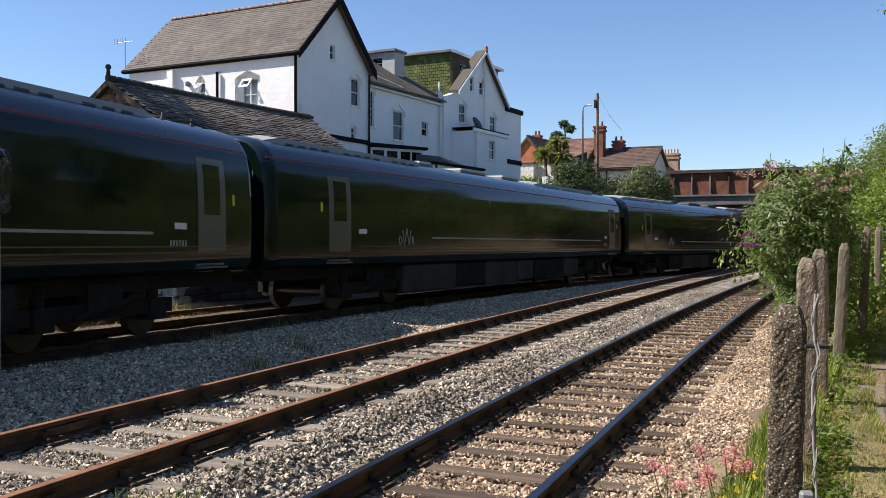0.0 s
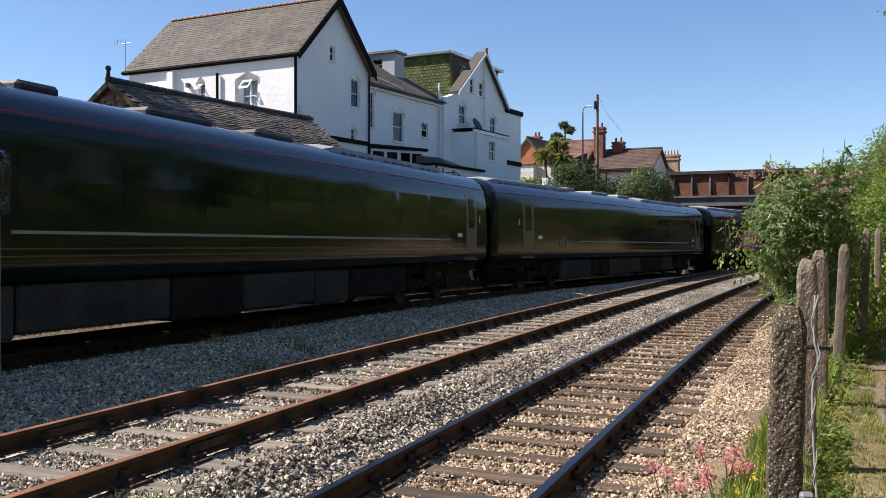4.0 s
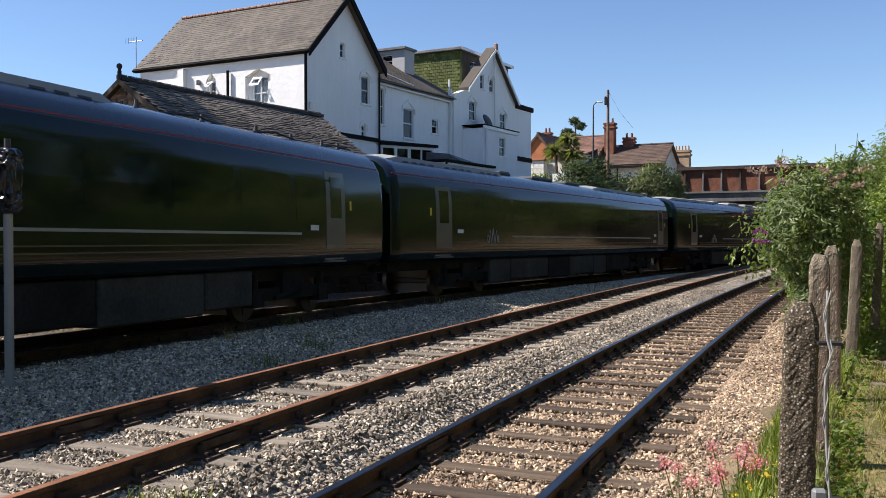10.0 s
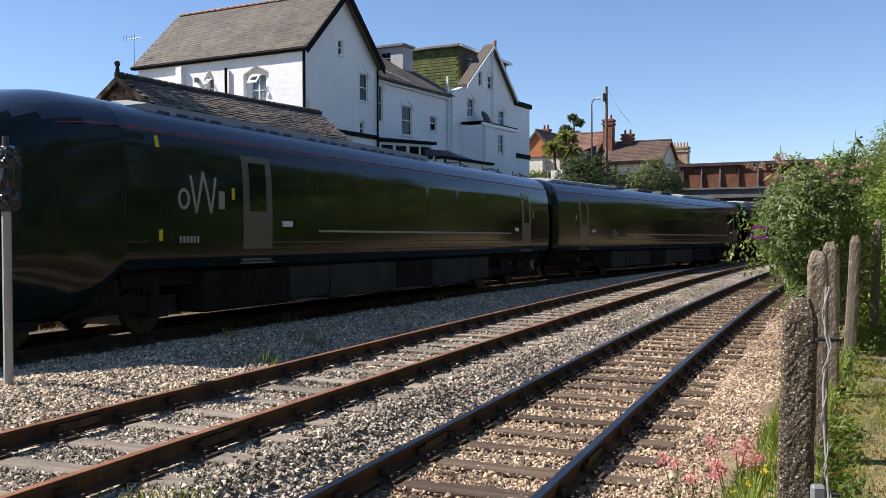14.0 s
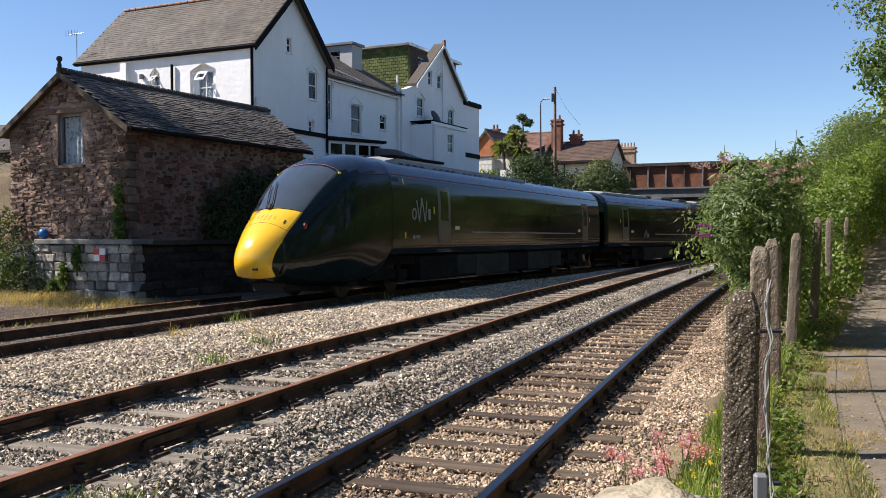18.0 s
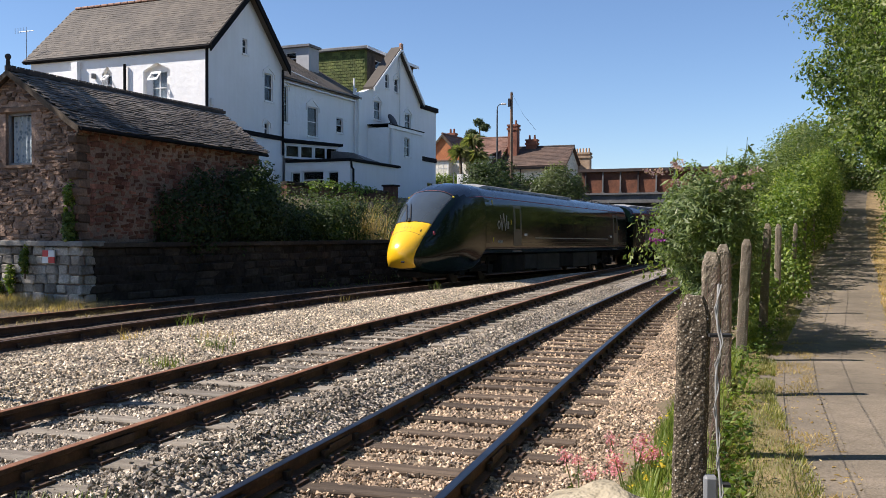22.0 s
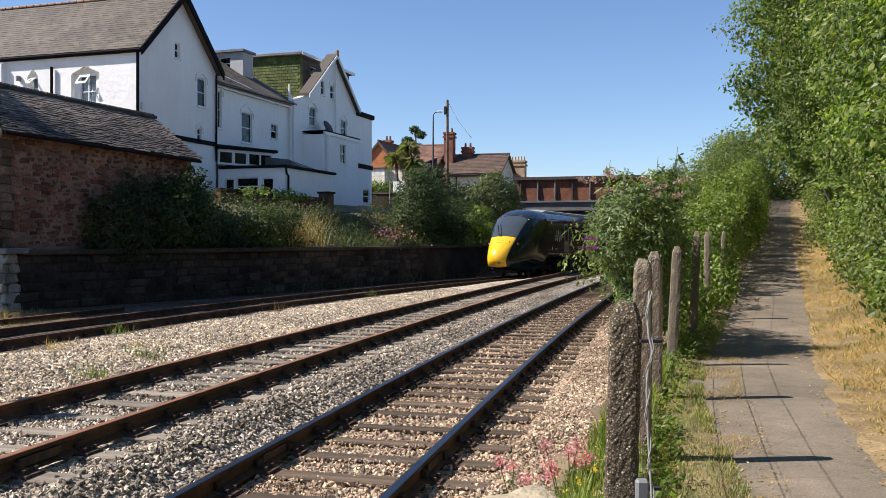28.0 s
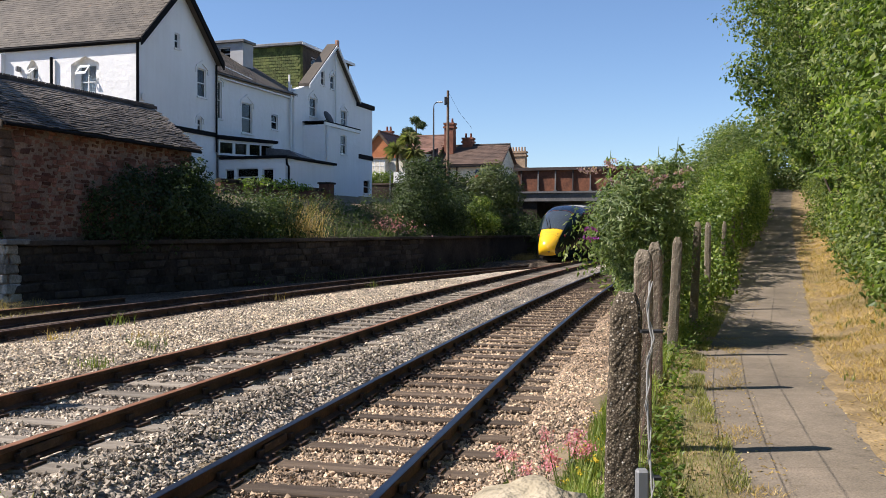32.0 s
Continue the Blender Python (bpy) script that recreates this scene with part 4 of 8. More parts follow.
sg = thing("trackside_sign", HF @ Matrix.Translation((18.40, 19.0, 1.03)), "small red and white chequered plate fixed to the stone wall", "sign")
for i, (a, b, mt) in enumerate(((-0.21, 0, SIGN_WHITE), (0, 0.21, SIGN_RED), (-0.21, 0, SIGN_RED), (0, 0.21, SIGN_WHITE))):
    z0 = 0.0 if i > 1 else 0.17
    part("panel", box_bm(-0.07, -0.05, a, b, z0, z0 + 0.17), (SIGN_RED if mt is SIGN_RED else SIGN_WHITE), sg)
part("backplate", box_bm(-0.048, -0.02, -0.22, 0.22, -0.01, 0.35), STEEL_GREY, sg)

ball = bmesh.new()
bmesh.ops.create_uvsphere(ball, u_segments=20, v_segments=12, radius=0.15)
b_ob = part("ball", ball, BLUE_PLASTIC, None, "small blue plastic ball on the wall coping", True)
b_ob.matrix_world = HF @ Matrix.Translation((18.55, 21.35, 1.77))
tagged(b_ob, category="ball")

# ================= stone shed =================
SH = (18.75, 18.4, 1.4)
shed = thing("stone_shed", HF @ Matrix.Translation(SH), "old red rubble-stone shed with a sagging slate roof", "shed")
SX, SY, SE, SR = 8.5, 4.5, 3.36, 4.84  # length, width, eaves, ridge
WX = (1.62, 2.58, 2.30, 3.75)  # window in the gable
bm = bmesh.new()
wall_cells(bm, [(0, SE), (SY / 2, SR), (SY, SE)], 0, [WX], lambda x, d, z: (d, x, z), 0.45)
wall_cells(bm, [(0.451, SE), (SX - 0.451, SE)], 0, [], lambda x, d, z: (x, d, z), 0.45)
wall_cells(bm, [(0.451, SE), (SX - 0.451, SE)], 0, [], lambda x, d, z: (x, SY - d, z), 0.45)
wall_cells(bm, [(0, SE), (SY / 2, SR), (SY, SE)], 0, [], lambda x, d, z: (SX - d + 0.72 * min(x, SY - x) / (SY / 2), x, z), 0.45)
part("wall", bm, MORTAR, shed)
rng = random.Random(21)
meshes = []
for k in range(10):
    meshes.append(piece_mesh("stone", rough_block(rng, rng.uniform(0.12, 0.34), 0.13, rng.uniform(0.05, 0.14), 0.24), RUBBLE))
mats = []
for i in range(9000):
    y, z = rng.uniform(0.1, SY - 0.1), rng.uniform(0.05, SR)
    if z > SE + (SR - SE) * (1 - abs(y - SY / 2) / (SY / 2)) - 0.15 or (WX[0] - 0.3 < y < WX[1] + 0.3 and WX[2] - 0.15 < z < WX[3] + 0.3):
        continue
    if any(abs(m.translation.y - y) < 0.19 and abs(m.translation.z - z) < 0.085 for m in mats):
        continue
    mats.append(Matrix.Translation((0.034 + rng.uniform(-0.03, 0.016), y, z)) @ Matrix.Rotation(radians(90) + rng.uniform(-0.06, 0.06), 4, "Z"))
side = []
for i in range(9000):
    x, z = rng.uniform(0.1, SX - 0.2), rng.uniform(0.3, SE - 0.1)
    if any(abs(m.translation.x - x) < 0.23 and abs(m.translation.z - z) < 0.095 for m in side):
        continue
    side.append(Matrix.Translation((x, 0.040 + rng.uniform(-0.022, 0.012) + 0.03 * max(0.0, noise.noise((x * 0.6, z * 0.9, 3.0))), z)) @ Matrix.Rotation(rng.uniform(-0.12, 0.12), 4, "Y"))
pieces("stone", shed, meshes, mats[:640])
pieces("stone", shed, [piece_mesh("stone", rough_block(rng, rng.uniform(0.14, 0.34), 0.13, rng.uniform(0.06, 0.15), 0.26), RUBBLE_RED) for k in range(10)], side[:800])
quoin = [piece_mesh("stone", rough_block(rng, 0.42, 0.3, 0.22, 0.06), RUBBLE)]
pieces("stone", shed, quoin, [Matrix.Translation((0.1 + 0.1 * (k % 2), 0.07, 0.12 + 0.235 * k)) for k in range(13)])
# roof
slope = math.hypot(SY / 2 + 0.25, (SR - SE) * (SY / 2 + 0.25) / (SY / 2))
rz = (SR - SE) / (SY / 2)
ez = SE - 0.25 * rz
upv, dnv = Vector((0, 1, rz)).normalized(), Vector((0, -1, rz)).normalized()
bm = bmesh.new()
for y0, y1 in ((-0.25, SY / 2), (SY + 0.25, SY / 2)):
    hexa(bm, [(-0.18, y0, ez + 0.05), (SX + 0.2, y0, ez + 0.05), (SX + 0.95, y1, SR + 0.05), (-0.18, y1, SR + 0.05), (-0.18, y0, ez - 0.03), (SX + 0.2, y0, ez - 0.03), (SX + 0.95, y1, SR - 0.03), (-0.18, y1, SR - 0.03)])
part("roof", bm, DARK_RIDGE, shed)
roof_courses("slate", shed, SHED_SLATE, (-0.22, -0.28, ez + 0.05), (1, 0, 0), upv, SX + 1.2, slope, 0.25, 0.15, 0.016, 3, keep=lambda a, b: a < SX + 0.45 + b * 0.25, limit=300, jit=0.05, tilt=5.5, rough=6)
roof_courses("slate", shed, SHED_SLATE, (-0.22, SY + 0.28, ez + 0.05), (1, 0, 0), dnv, SX + 0.2, slope, 0.27, 0.155, 0.014, 4, limit=0)
mats = []
bm = bmesh.new()
box(bm, -0.14, 0.14, -0.13, 0.13, -0.05, 0.06)
for k in (-0.09, 0.0, 0.09):
    box(bm, k - 0.025, k + 0.025, -0.02, 0.02, 0.06, 0.13)
crest = piece_mesh("ridge_tile", bm, DARK_RIDGE)
pieces("ridge_tile", shed, [crest], [Matrix.Translation((-0.05 + 0.285 * k, SY / 2, SR + 0.07 - 0.03 * math.sin(k / 33 * 3.14))) for k in range(34)])
bm = bmesh.new()
for z, r in ((0.05, 0.09), (0.16, 0.06), (0.22, 0.05)):
    tube(bm, [(-0.2, SY / 2, SR + z), (-0.2, SY / 2, SR + z + 0.12)], r, 10)
bmesh.ops.create_uvsphere(bm, u_segments=12, v_segments=8, radius=0.085, matrix=Matrix.Translation((-0.2, SY / 2, SR + 0.42)))
part("finial", bm, DARK_RIDGE, shed, "terracotta ball finial")
for y0, y1 in ((-0.27, SY / 2), (SY + 0.27, SY / 2)):
    bm = bmesh.new()
    hexa(bm, [(-0.25, y0, ez - 0.12), (-0.25, y1, SR - 0.1), (-0.25, y1, SR + 0.07), (-0.25, y0, ez + 0.06), (-0.19, y0, ez - 0.12), (-0.19, y1, SR - 0.1), (-0.19, y1, SR + 0.07), (-0.19, y0, ez + 0.06)])
    part("bargeboard", bm, BARK, shed)
part("gutter", tube_bm([(-0.2, -0.32, ez), (SX + 0.1, -0.32, ez - 0.03)], 0.05), BLACK_PAINT, shed)
part("lintel", box_bm(-0.06, 0.3, WX[0] - 0.75, WX[1] + 0.8, WX[3] + 0.002, WX[3] + 0.16, bevel=0.02), WOOD_POLE, shed, "grey weathered timber lintel")
bm = bmesh.new()
put = lambda x, d, z: (d, x, z)
for a, b, c, d in ((WX[0], WX[1], WX[2], WX[2] + 0.07), (WX[0], WX[1], WX[3] - 0.07, WX[3]), (WX[0], WX[0] + 0.07, WX[2], WX[3]), (WX[1] - 0.07, WX[1], WX[2], WX[3])):
    bar(bm, put, a, b, 0.10, 0.17, c, d)
fr = part("window", bm, PVC_GREY, shed, "grey timber window frame")
curt = Nodes("patterned_curtain", 0.9)
vor = curt.node("ShaderNodeTexVoronoi", Vector=curt.local().co, Scale=9.0)
curt.colour(curt.ramp(vor.outputs["Distance"], [(0.2, (0.13, 0.18, 0.21)), (0.5, (0.33, 0.38, 0.4))]))
bm = bmesh.new()
ys = np.linspace(WX[0] + 0.07, WX[1] - 0.07, 24)
for a, b in zip(ys, ys[1:]):
    da, db = 0.22 + 0.02 * math.sin(a * 40), 0.22 + 0.02 * math.sin(b * 40)
    hexa(bm, [put(a, da, WX[2] + 0.07), put(b, db, WX[2] + 0.07), put(b, db, WX[3] - 0.07), put(a, da, WX[3] - 0.07), put(a, da + 0.01, WX[2] + 0.07), put(b, db + 0.01, WX[2] + 0.07), put(b, db + 0.01, WX[3] - 0.07), put(a, da + 0.01, WX[3] - 0.07)])
bmesh.ops.remove_doubles(bm, verts=bm.verts[:], dist=1e-5)
part("curtain", bm, curt.m, fr, "grey-blue patterned curtain")
part("sill", box_bm(-0.08, 0.1, WX[0] - 0.1, WX[1] + 0.1, WX[2] - 0.08, WX[2] - 0.003), WOOD_POLE, fr)

# outbuilding further back beside the shed
ob2 = thing("outbuilding", HF @ Matrix.Translation((25, 30.5, 1.4)), "low dark outbuilding with a slate roof", "shed")
bm = bmesh.new()
box(bm, 0, 5, 0, 6.5, 0, 3.6)
part("wall", bm, DARK_STONE, ob2)
bm = bmesh.new()
hexa(bm, [(-0.2, -0.2, 3.5), (5.2, -0.2, 3.5), (5.2, -0.2, 3.6), (-0.2, -0.2, 3.6), (-0.2, 6.7, 3.5), (5.2, 6.7, 3.5), (5.2, 6.7, 3.6), (-0.2, 6.7, 3.6)])
hexa(bm, [(-0.2, -0.2, 3.6), (5.2, -0.2, 3.6), (3.0, -0.2, 4.9), (2.0, -0.2, 4.9), (-0.2, 6.7, 3.6), (5.2, 6.7, 3.6), (3.0, 6.7, 4.9), (2.0, 6.7, 4.9)])
part("roof", bm, DARK_RIDGE, ob2)
part("ridge", tube_bm([(2.5, -0.2, 4.92), (2.5, 6.7, 4.92)], 0.1), DARK_RIDGE, ob2)
part("door", box_bm(-0.05, 0.02, 1.2, 2.2, 0, 2.0), BARK, ob2)

# ================= white gabled villa =================
VO = (35.45, 26.92, 3.4)
villa = thing("white_villa", HF @ Matrix.Translation(VO), "tall white-rendered gabled villa with black trim and a slate roof", "house")
Z = -VO[2]  # heights below are above the rails
GW, GD, GE, GA = 6.65, 10.95, 10.68 + Z, 13.95 + Z
fx = lambda x, d, z: (x, d, z)  # wall facing the railway
ex = lambda x, d, z: (d, x, z)  # end wall
front_w = [(4.95, 5.75, 8.75 + Z, 10.2 + Z), (3.0, 3.42, 10.85 + Z, 11.6 + Z), (4.95, 5.35, 6.98 + Z, 7.6 + Z)]
end_w = [(2.06, 3.66, 7.0 + Z, 10.05 + Z), (5.6, 6.25, 8.0 + Z, 10.1 + Z)]
bm = bmesh.new()
wall_cells(bm, [(0, GE), (GW / 2, GA), (GW, GE)], 0, front_w, fx, 0.4)
part("gable_wall", bm, WHITE, villa)
bm = bmesh.new()
wall_cells(bm, [(0.401, GE), (GD, GE)], 0, end_w, ex, 0.4)
part("end_wall", bm, WHITE, villa)
bm = bmesh.new()
wall_cells(bm, [(0.401, GE), (GD, GE)], 0, [], lambda x, d, z: (GW - d, x, z), 0.4)
wall_cells(bm, [(0.401, GE + 0.39), (GW / 2, GA), (GW - 0.401, GE + 0.39)], 0, [], lambda x, d, z: (x, GD - d, z), 0.4)
part("back_walls", bm, WHITE, villa)
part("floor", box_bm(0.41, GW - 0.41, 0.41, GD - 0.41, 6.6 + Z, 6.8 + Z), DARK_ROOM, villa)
window(villa, fx, *front_w[0])
window(villa, fx, *front_w[1], hood=False)
window(villa, fx, *front_w[2])
# windows of the end wall, set in pointed recesses
for (x0, x1, z0, z1), (w0, w1, y0, y1), rise in ((end_w[0], (2.38, 3.34, 7.0 + Z, 9.66 + Z), 0.36), (end_w[1], (5.68, 6.17, 8.0 + Z, 9.68 + Z), 0.4)):
    bm = bmesh.new()
    wall_cells(bm, [(x0, z1), (x1, z1)], z0, [(w0, w1, y0, y1)], lambda x, d, z: (d + 0.24, x, z), 0.13)
    part("recess_wall", bm, WHITE, villa)
    for xa in (x0, x1):
        bm = bmesh.new()
        xm = (x0 + x1) / 2
        vs = [[bm.verts.new((d, x, z)) for x, z in ((xa, z1 - rise), (xm, z1), (xa, z1))] for d in (0.0, 0.238)]
        bm.faces.new(vs[0])
        bm.faces.new(vs[1][::-1])
        for i in range(3):
            bm.faces.new((vs[0][i], vs[0][(i + 1) % 3], vs[1][(i + 1) % 3], vs[1][i]))
        bmesh.ops.recalc_face_normals(bm, faces=bm.faces[:])
        part("arch_spandrel", bm, WHITE, villa)
    window(villa, ex, w0, w1, y0, y1, bars=(0.5,) if x1 - x0 > 1 else (), rails=(0.7,), hood=False, depth=0.26, sill=False, open_light=True, curtain=True)
# black band, corner boards, downpipes
part("band", box_bm(-0.02, GW + 0.02, -0.09, -0.002, 6.8 + Z, 7.02 + Z), BLACK_PAINT, villa)
part("downpipe", tube_bm([(GW - 0.1, -0.1, GE - 0.1), (GW - 0.1, -0.1, 6.0 + Z)], 0.055), BLACK_PAINT, villa)
part("corner_pipe", tube_bm([(0.0, -0.1, GE), (0.0, -0.1, 5.0 + Z)], 0.07), BLACK_PAINT, villa)
part("vent_pipe", tube_bm([(-0.12, 4.7, 10.08 + Z), (-0.12, 4.7, 6.0 + Z)], 0.07), BLACK_PAINT, villa)
part("buttress", box_bm(-0.25, 0.0, 7.6, 8.0, 0, GE - 0.3), WHITE, villa)
part("alarm_box", box_bm(0.35, 0.6, -0.1, 0, 7.9 + Z, 8.25 + Z, bevel=0.03), TRIM_WHITE, villa)
# roof
ov, ox = 0.38, 0.12  # overhangs at the gables and at the eaves
k = (GA - GE) / (GW / 2)
lz = GE - ox * k
HR = GD + ov  # ridge ends
bm = bmesh.new()
for x0, sx in ((-ox, -1), (GW + ox, 1)):
    hexa(bm, [(x0, -ov, lz), (x0, GD + ov, lz), (GW / 2, HR, GA), (GW / 2, -ov, GA), (x0, -ov, lz + 0.14), (x0, GD + ov, lz + 0.14), (GW / 2, HR, GA + 0.14), (GW / 2, -ov, GA + 0.14)])
part("roof", bm, SLATE, villa)
sl = math.hypot(GW / 2 + ox, GA - lz)
roof_courses("slate", villa, SLATE, (-ox, GD + ov, lz + 0.14), (0, -1, 0), (GW / 2 + ox, 0, GA - lz), GD + 2 * ov, sl, 0.32, 0.2, 0.012, 7, limit=300)
roof_courses("slate", villa, SLATE, (GW + ox, -ov, lz + 0.14), (0, 1, 0), (-GW / 2 - ox, 0, GA - lz), GD + 2 * ov, sl, 0.32, 0.2, 0.012, 8, limit=0)
pieces("ridge_tile", villa, [piece_mesh("ridge_tile", box_bm(-0.13, 0.13, -0.22, 0.22, -0.05, 0.07, bevel=0.03), RIDGE_TILE)], [Matrix.Translation((GW / 2, -ov + 0.25 + 0.46 * i, GA + 0.17)) for i in range(int((HR + ov) / 0.46))])
for x0 in (-ox - 0.02, GW + ox + 0.02):
    bm = bmesh.new()
    hexa(bm, [(x0, -ov - 0.08, lz - 0.22), (GW / 2, -ov - 0.08, GA - 0.2), (GW / 2, -ov - 0.08, GA + 0.2), (x0, -ov - 0.08, lz + 0.18), (x0, -ov, lz - 0.22), (GW / 2, -ov, GA - 0.2), (GW / 2, -ov, GA + 0.2), (x0, -ov, lz + 0.18)])
    part("bargeboard", bm, BLACK_PAINT, villa, "black bargeboard")
part("gutter", tube_bm([(-ox - 0.06, -ov, lz + 0.04), (-ox - 0.06, GD + ov, lz + 0.04)], 0.06), BLACK_PAINT, villa)
part("eaves_board", box_bm(-ox - 0.03, -ox - 0.002, -ov - 0.02, GD + ov, lz - 0.06, lz + 0.145), BLACK_PAINT, villa)
part("soffit", box_bm(-ox + 0.02, -0.002, -ov + 0.02, GD + ov - 0.05, lz - 0.06, lz - 0.01), BLACK_PAINT, villa)
part("lamp_bracket", box_bm(-0.25, 0, 6.6, 6.75, 9.5 + Z, 9.75 + Z, bevel=0.03), PVC_GREY, villa)
# aerial
bm = bmesh.new()
tube(bm, [(-0.1, GD + 0.2, lz + 0.1), (-0.1, GD + 0.2, lz + 1.7)], 0.02)
tube(bm, [(-0.1, GD - 0.3, lz + 1.65), (-0.1, GD + 0.7, lz + 1.65)], 0.02)
for q in (-0.3, -0.1, 0.1, 0.3, 0.5):
    tube(bm, [(-0.35, GD + q + 0.2, lz + 1.5), (-0.35, GD + q + 0.2, lz + 1.8)], 0.012)
part("aerial", bm, STEEL_GREY, villa)

# ================= white house beside the villa =================
HO = (42.1, 26.92, 3.4)
Z = -HO[2]
lodge = thing("white_terrace_house", HF @ Matrix.Translation(HO), "white-rendered house with a front gable and a mossy tiled dormer", "house")
fr0 = lambda x, d, z: (x, d, z)
U = lambda u: u - HO[0]
V = lambda v: v - HO[1]
# middle block, set back a little
mid_w = [(U(45.2), U(46.35), 7.4 + Z, 9.1 + Z), (U(48.55), U(49.35), 7.95 + Z, 8.85 + Z), (U(42.75), U(43.15), 7.9 + Z, 9.9 + Z)]
fm = lambda x, d, z: (x, d + 0.3, z)
bm = bmesh.new()
wall_cells(bm, [(0.0, 10.35 + Z), (8.8, 10.45 + Z)], 0, mid_w, fm, 0.35)
part("middle_wall", bm, WHITE, lodge)
window(lodge, fm, *mid_w[0])
window(lodge, fm, *mid_w[1], hood=False, open_light=True)
window(lodge, fm, *mid_w[2])
bm = bmesh.new()
box(bm, 0.4, 8.7, 0.7, 10, 6.4 + Z, 6.6 + Z)
box(bm, 0.0, 21, 9.6, 10, 0, 10.3 + Z)
part("back_wall", bm, WHITE, lodge)
# roof of the middle block
bm = bmesh.new()
hexa(bm, [(-0.1, 0.0, 10.3 + Z), (9.2, 0.0, 10.4 + Z), (9.2, 4.8, 13.3 + Z), (-0.1, 4.8, 13.3 + Z), (-0.1, 0.0, 10.15 + Z), (9.2, 0.0, 10.25 + Z), (9.2, 4.8, 13.15 + Z), (-0.1, 4.8, 13.15 + Z)])
hexa(bm, [(-0.1, 4.8, 13.3 + Z), (9.2, 4.8, 13.3 + Z), (9.2, 10.2, 10.2 + Z), (-0.1, 10.2, 10.2 + Z), (-0.1, 4.8, 13.15 + Z), (9.2, 4.8, 13.15 + Z), (9.2, 10.2, 10.05 + Z), (-0.1, 10.2, 10.05 + Z)])
part("middle_roof", bm, SLATE, lodge)
roof_courses("slate", lodge, SLATE, (-0.1, -0.02, 10.31 + Z), (1, 0, 0), (0, 4.8, 2.95), 9.2, 5.6, 0.34, 0.22, 0.012, 12, limit=120)
part("gutter", tube_bm([(0.1, -0.06, 10.22 + Z), (8.8, -0.06, 10.32 + Z)], 0.04), LEAD, lodge)
part("eaves_board", box_bm(0.0, 8.8, 0.1, 0.28, 10.05 + Z, 10.14 + Z), TRIM_WHITE, lodge)
bm = bmesh.new()
hexa(bm, [(1.3, 1.6, 11.36 + Z), (1.38, 1.6, 11.36 + Z), (4.0, 0.15, 10.47 + Z), (3.92, 0.15, 10.47 + Z), (1.3, 1.6, 11.41 + Z), (1.38, 1.6, 11.41 + Z), (4.0, 0.15, 10.52 + Z), (3.92, 0.15, 10.52 + Z)])
part("roof_flashing", bm, TRIM_WHITE, lodge)
# front gable
g_top = [(U(50.9), 10.6 + Z), (U(52.3), 11.05 + Z), (U(56.45), 14.35 + Z), (U(60.3), 11.1 + Z)]
g_w = [(U(52.95), U(53.95), 9.25 + Z, 10.45 + Z), (U(54.6), U(55.15), 11.5 + Z, 12.45 + Z), (U(56.0), U(56.65), 11.45 + Z, 12.35 + Z), (U(57.7), U(58.7), 9.1 + Z, 10.2 + Z)]
bm = bmesh.new()
wall_cells(bm, g_top, 0, g_w, fr0, 0.4)
part("gable_wall", bm, WHITE, lodge)
for w, hood in zip(g_w, (True, False, True, True)):
    window(lodge, fr0, *w, hood=hood)
bm = bmesh.new()
for (xa, za), (xb, zb) in zip(g_top[1:], g_top[2:]):
    hexa(bm, [(xa, -0.3, za), (xb, -0.3, zb), (xb, -0.3, zb + 0.18), (xa, -0.3, za + 0.18), (xa, 0.45, za + 0.002), (xb, 0.45, zb + 0.002), (xb, 0.45, zb + 0.18), (xa, 0.45, za + 0.18)])
part("gable_roof", bm, SLATE, lodge)
bm = bmesh.new()
for (xa, za), (xb, zb) in zip(g_top[1:], g_top[2:]):
    hexa(bm, [(xa, -0.38, za - 0.12), (xb, -0.38, zb - 0.12), (xb, -0.38, zb + 0.12), (xa, -0.38, za + 0.12), (xa, -0.31, za - 0.12), (xb, -0.31, zb - 0.12), (xb, -0.31, zb + 0.12), (xa, -0.31, za + 0.12)])
part("bargeboard", bm, TRIM_WHITE, lodge, "white bargeboard")
part("apex_finial", box_bm(U(56.3), U(56.6), -0.4, -0.2, 14.3 + Z, 14.75 + Z, bevel=0.03), RIDGE_TILE, lodge)
part("soil_pipe", tube_bm([(U(56.6), -0.12, 14.0 + Z), (U(56.6), -0.12, 9.0 + Z)], 0.05), TRIM_WHITE, lodge)
part("downpipe", tube_bm([(U(50.7), 0.15, 10.9 + Z), (U(50.7), 0.15, 5.0 + Z)], 0.07), TRIM_WHITE, lodge)
part("stub_chimney", box_bm(U(50.55), U(50.65), 0.15, 0.25, 10.3 + Z, 11.5 + Z), TRIM_WHITE, lodge)
# flat-roofed end
bm = bmesh.new()
wall_cells(bm, [(U(60.3) + 0.001, 10.85 + Z), (U(63.2), 10.85 + Z)], 0, [(U(61.6), U(62.8), 4.6 + Z, 5.6 + Z)], fr0, 0.4)
box(bm, U(62.8), U(63.2), 0.401, 9.5, 0, 10.85 + Z)
part("end_bay_wall", bm, WHITE, lodge)
window(lodge, fr0, U(61.6), U(62.8), 4.6 + Z, 5.6 + Z, hood=False)
part("parapet", box_bm(U(60.3), U(63.4), -0.15, 6, 10.86 + Z, 11.2 + Z, bevel=0.04), BLACK_PAINT, lodge)
part("band", box_bm(U(60.25), U(63.22), -0.08, -0.002, 7.1 + Z, 7.42 + Z), BLACK_PAINT, lodge)
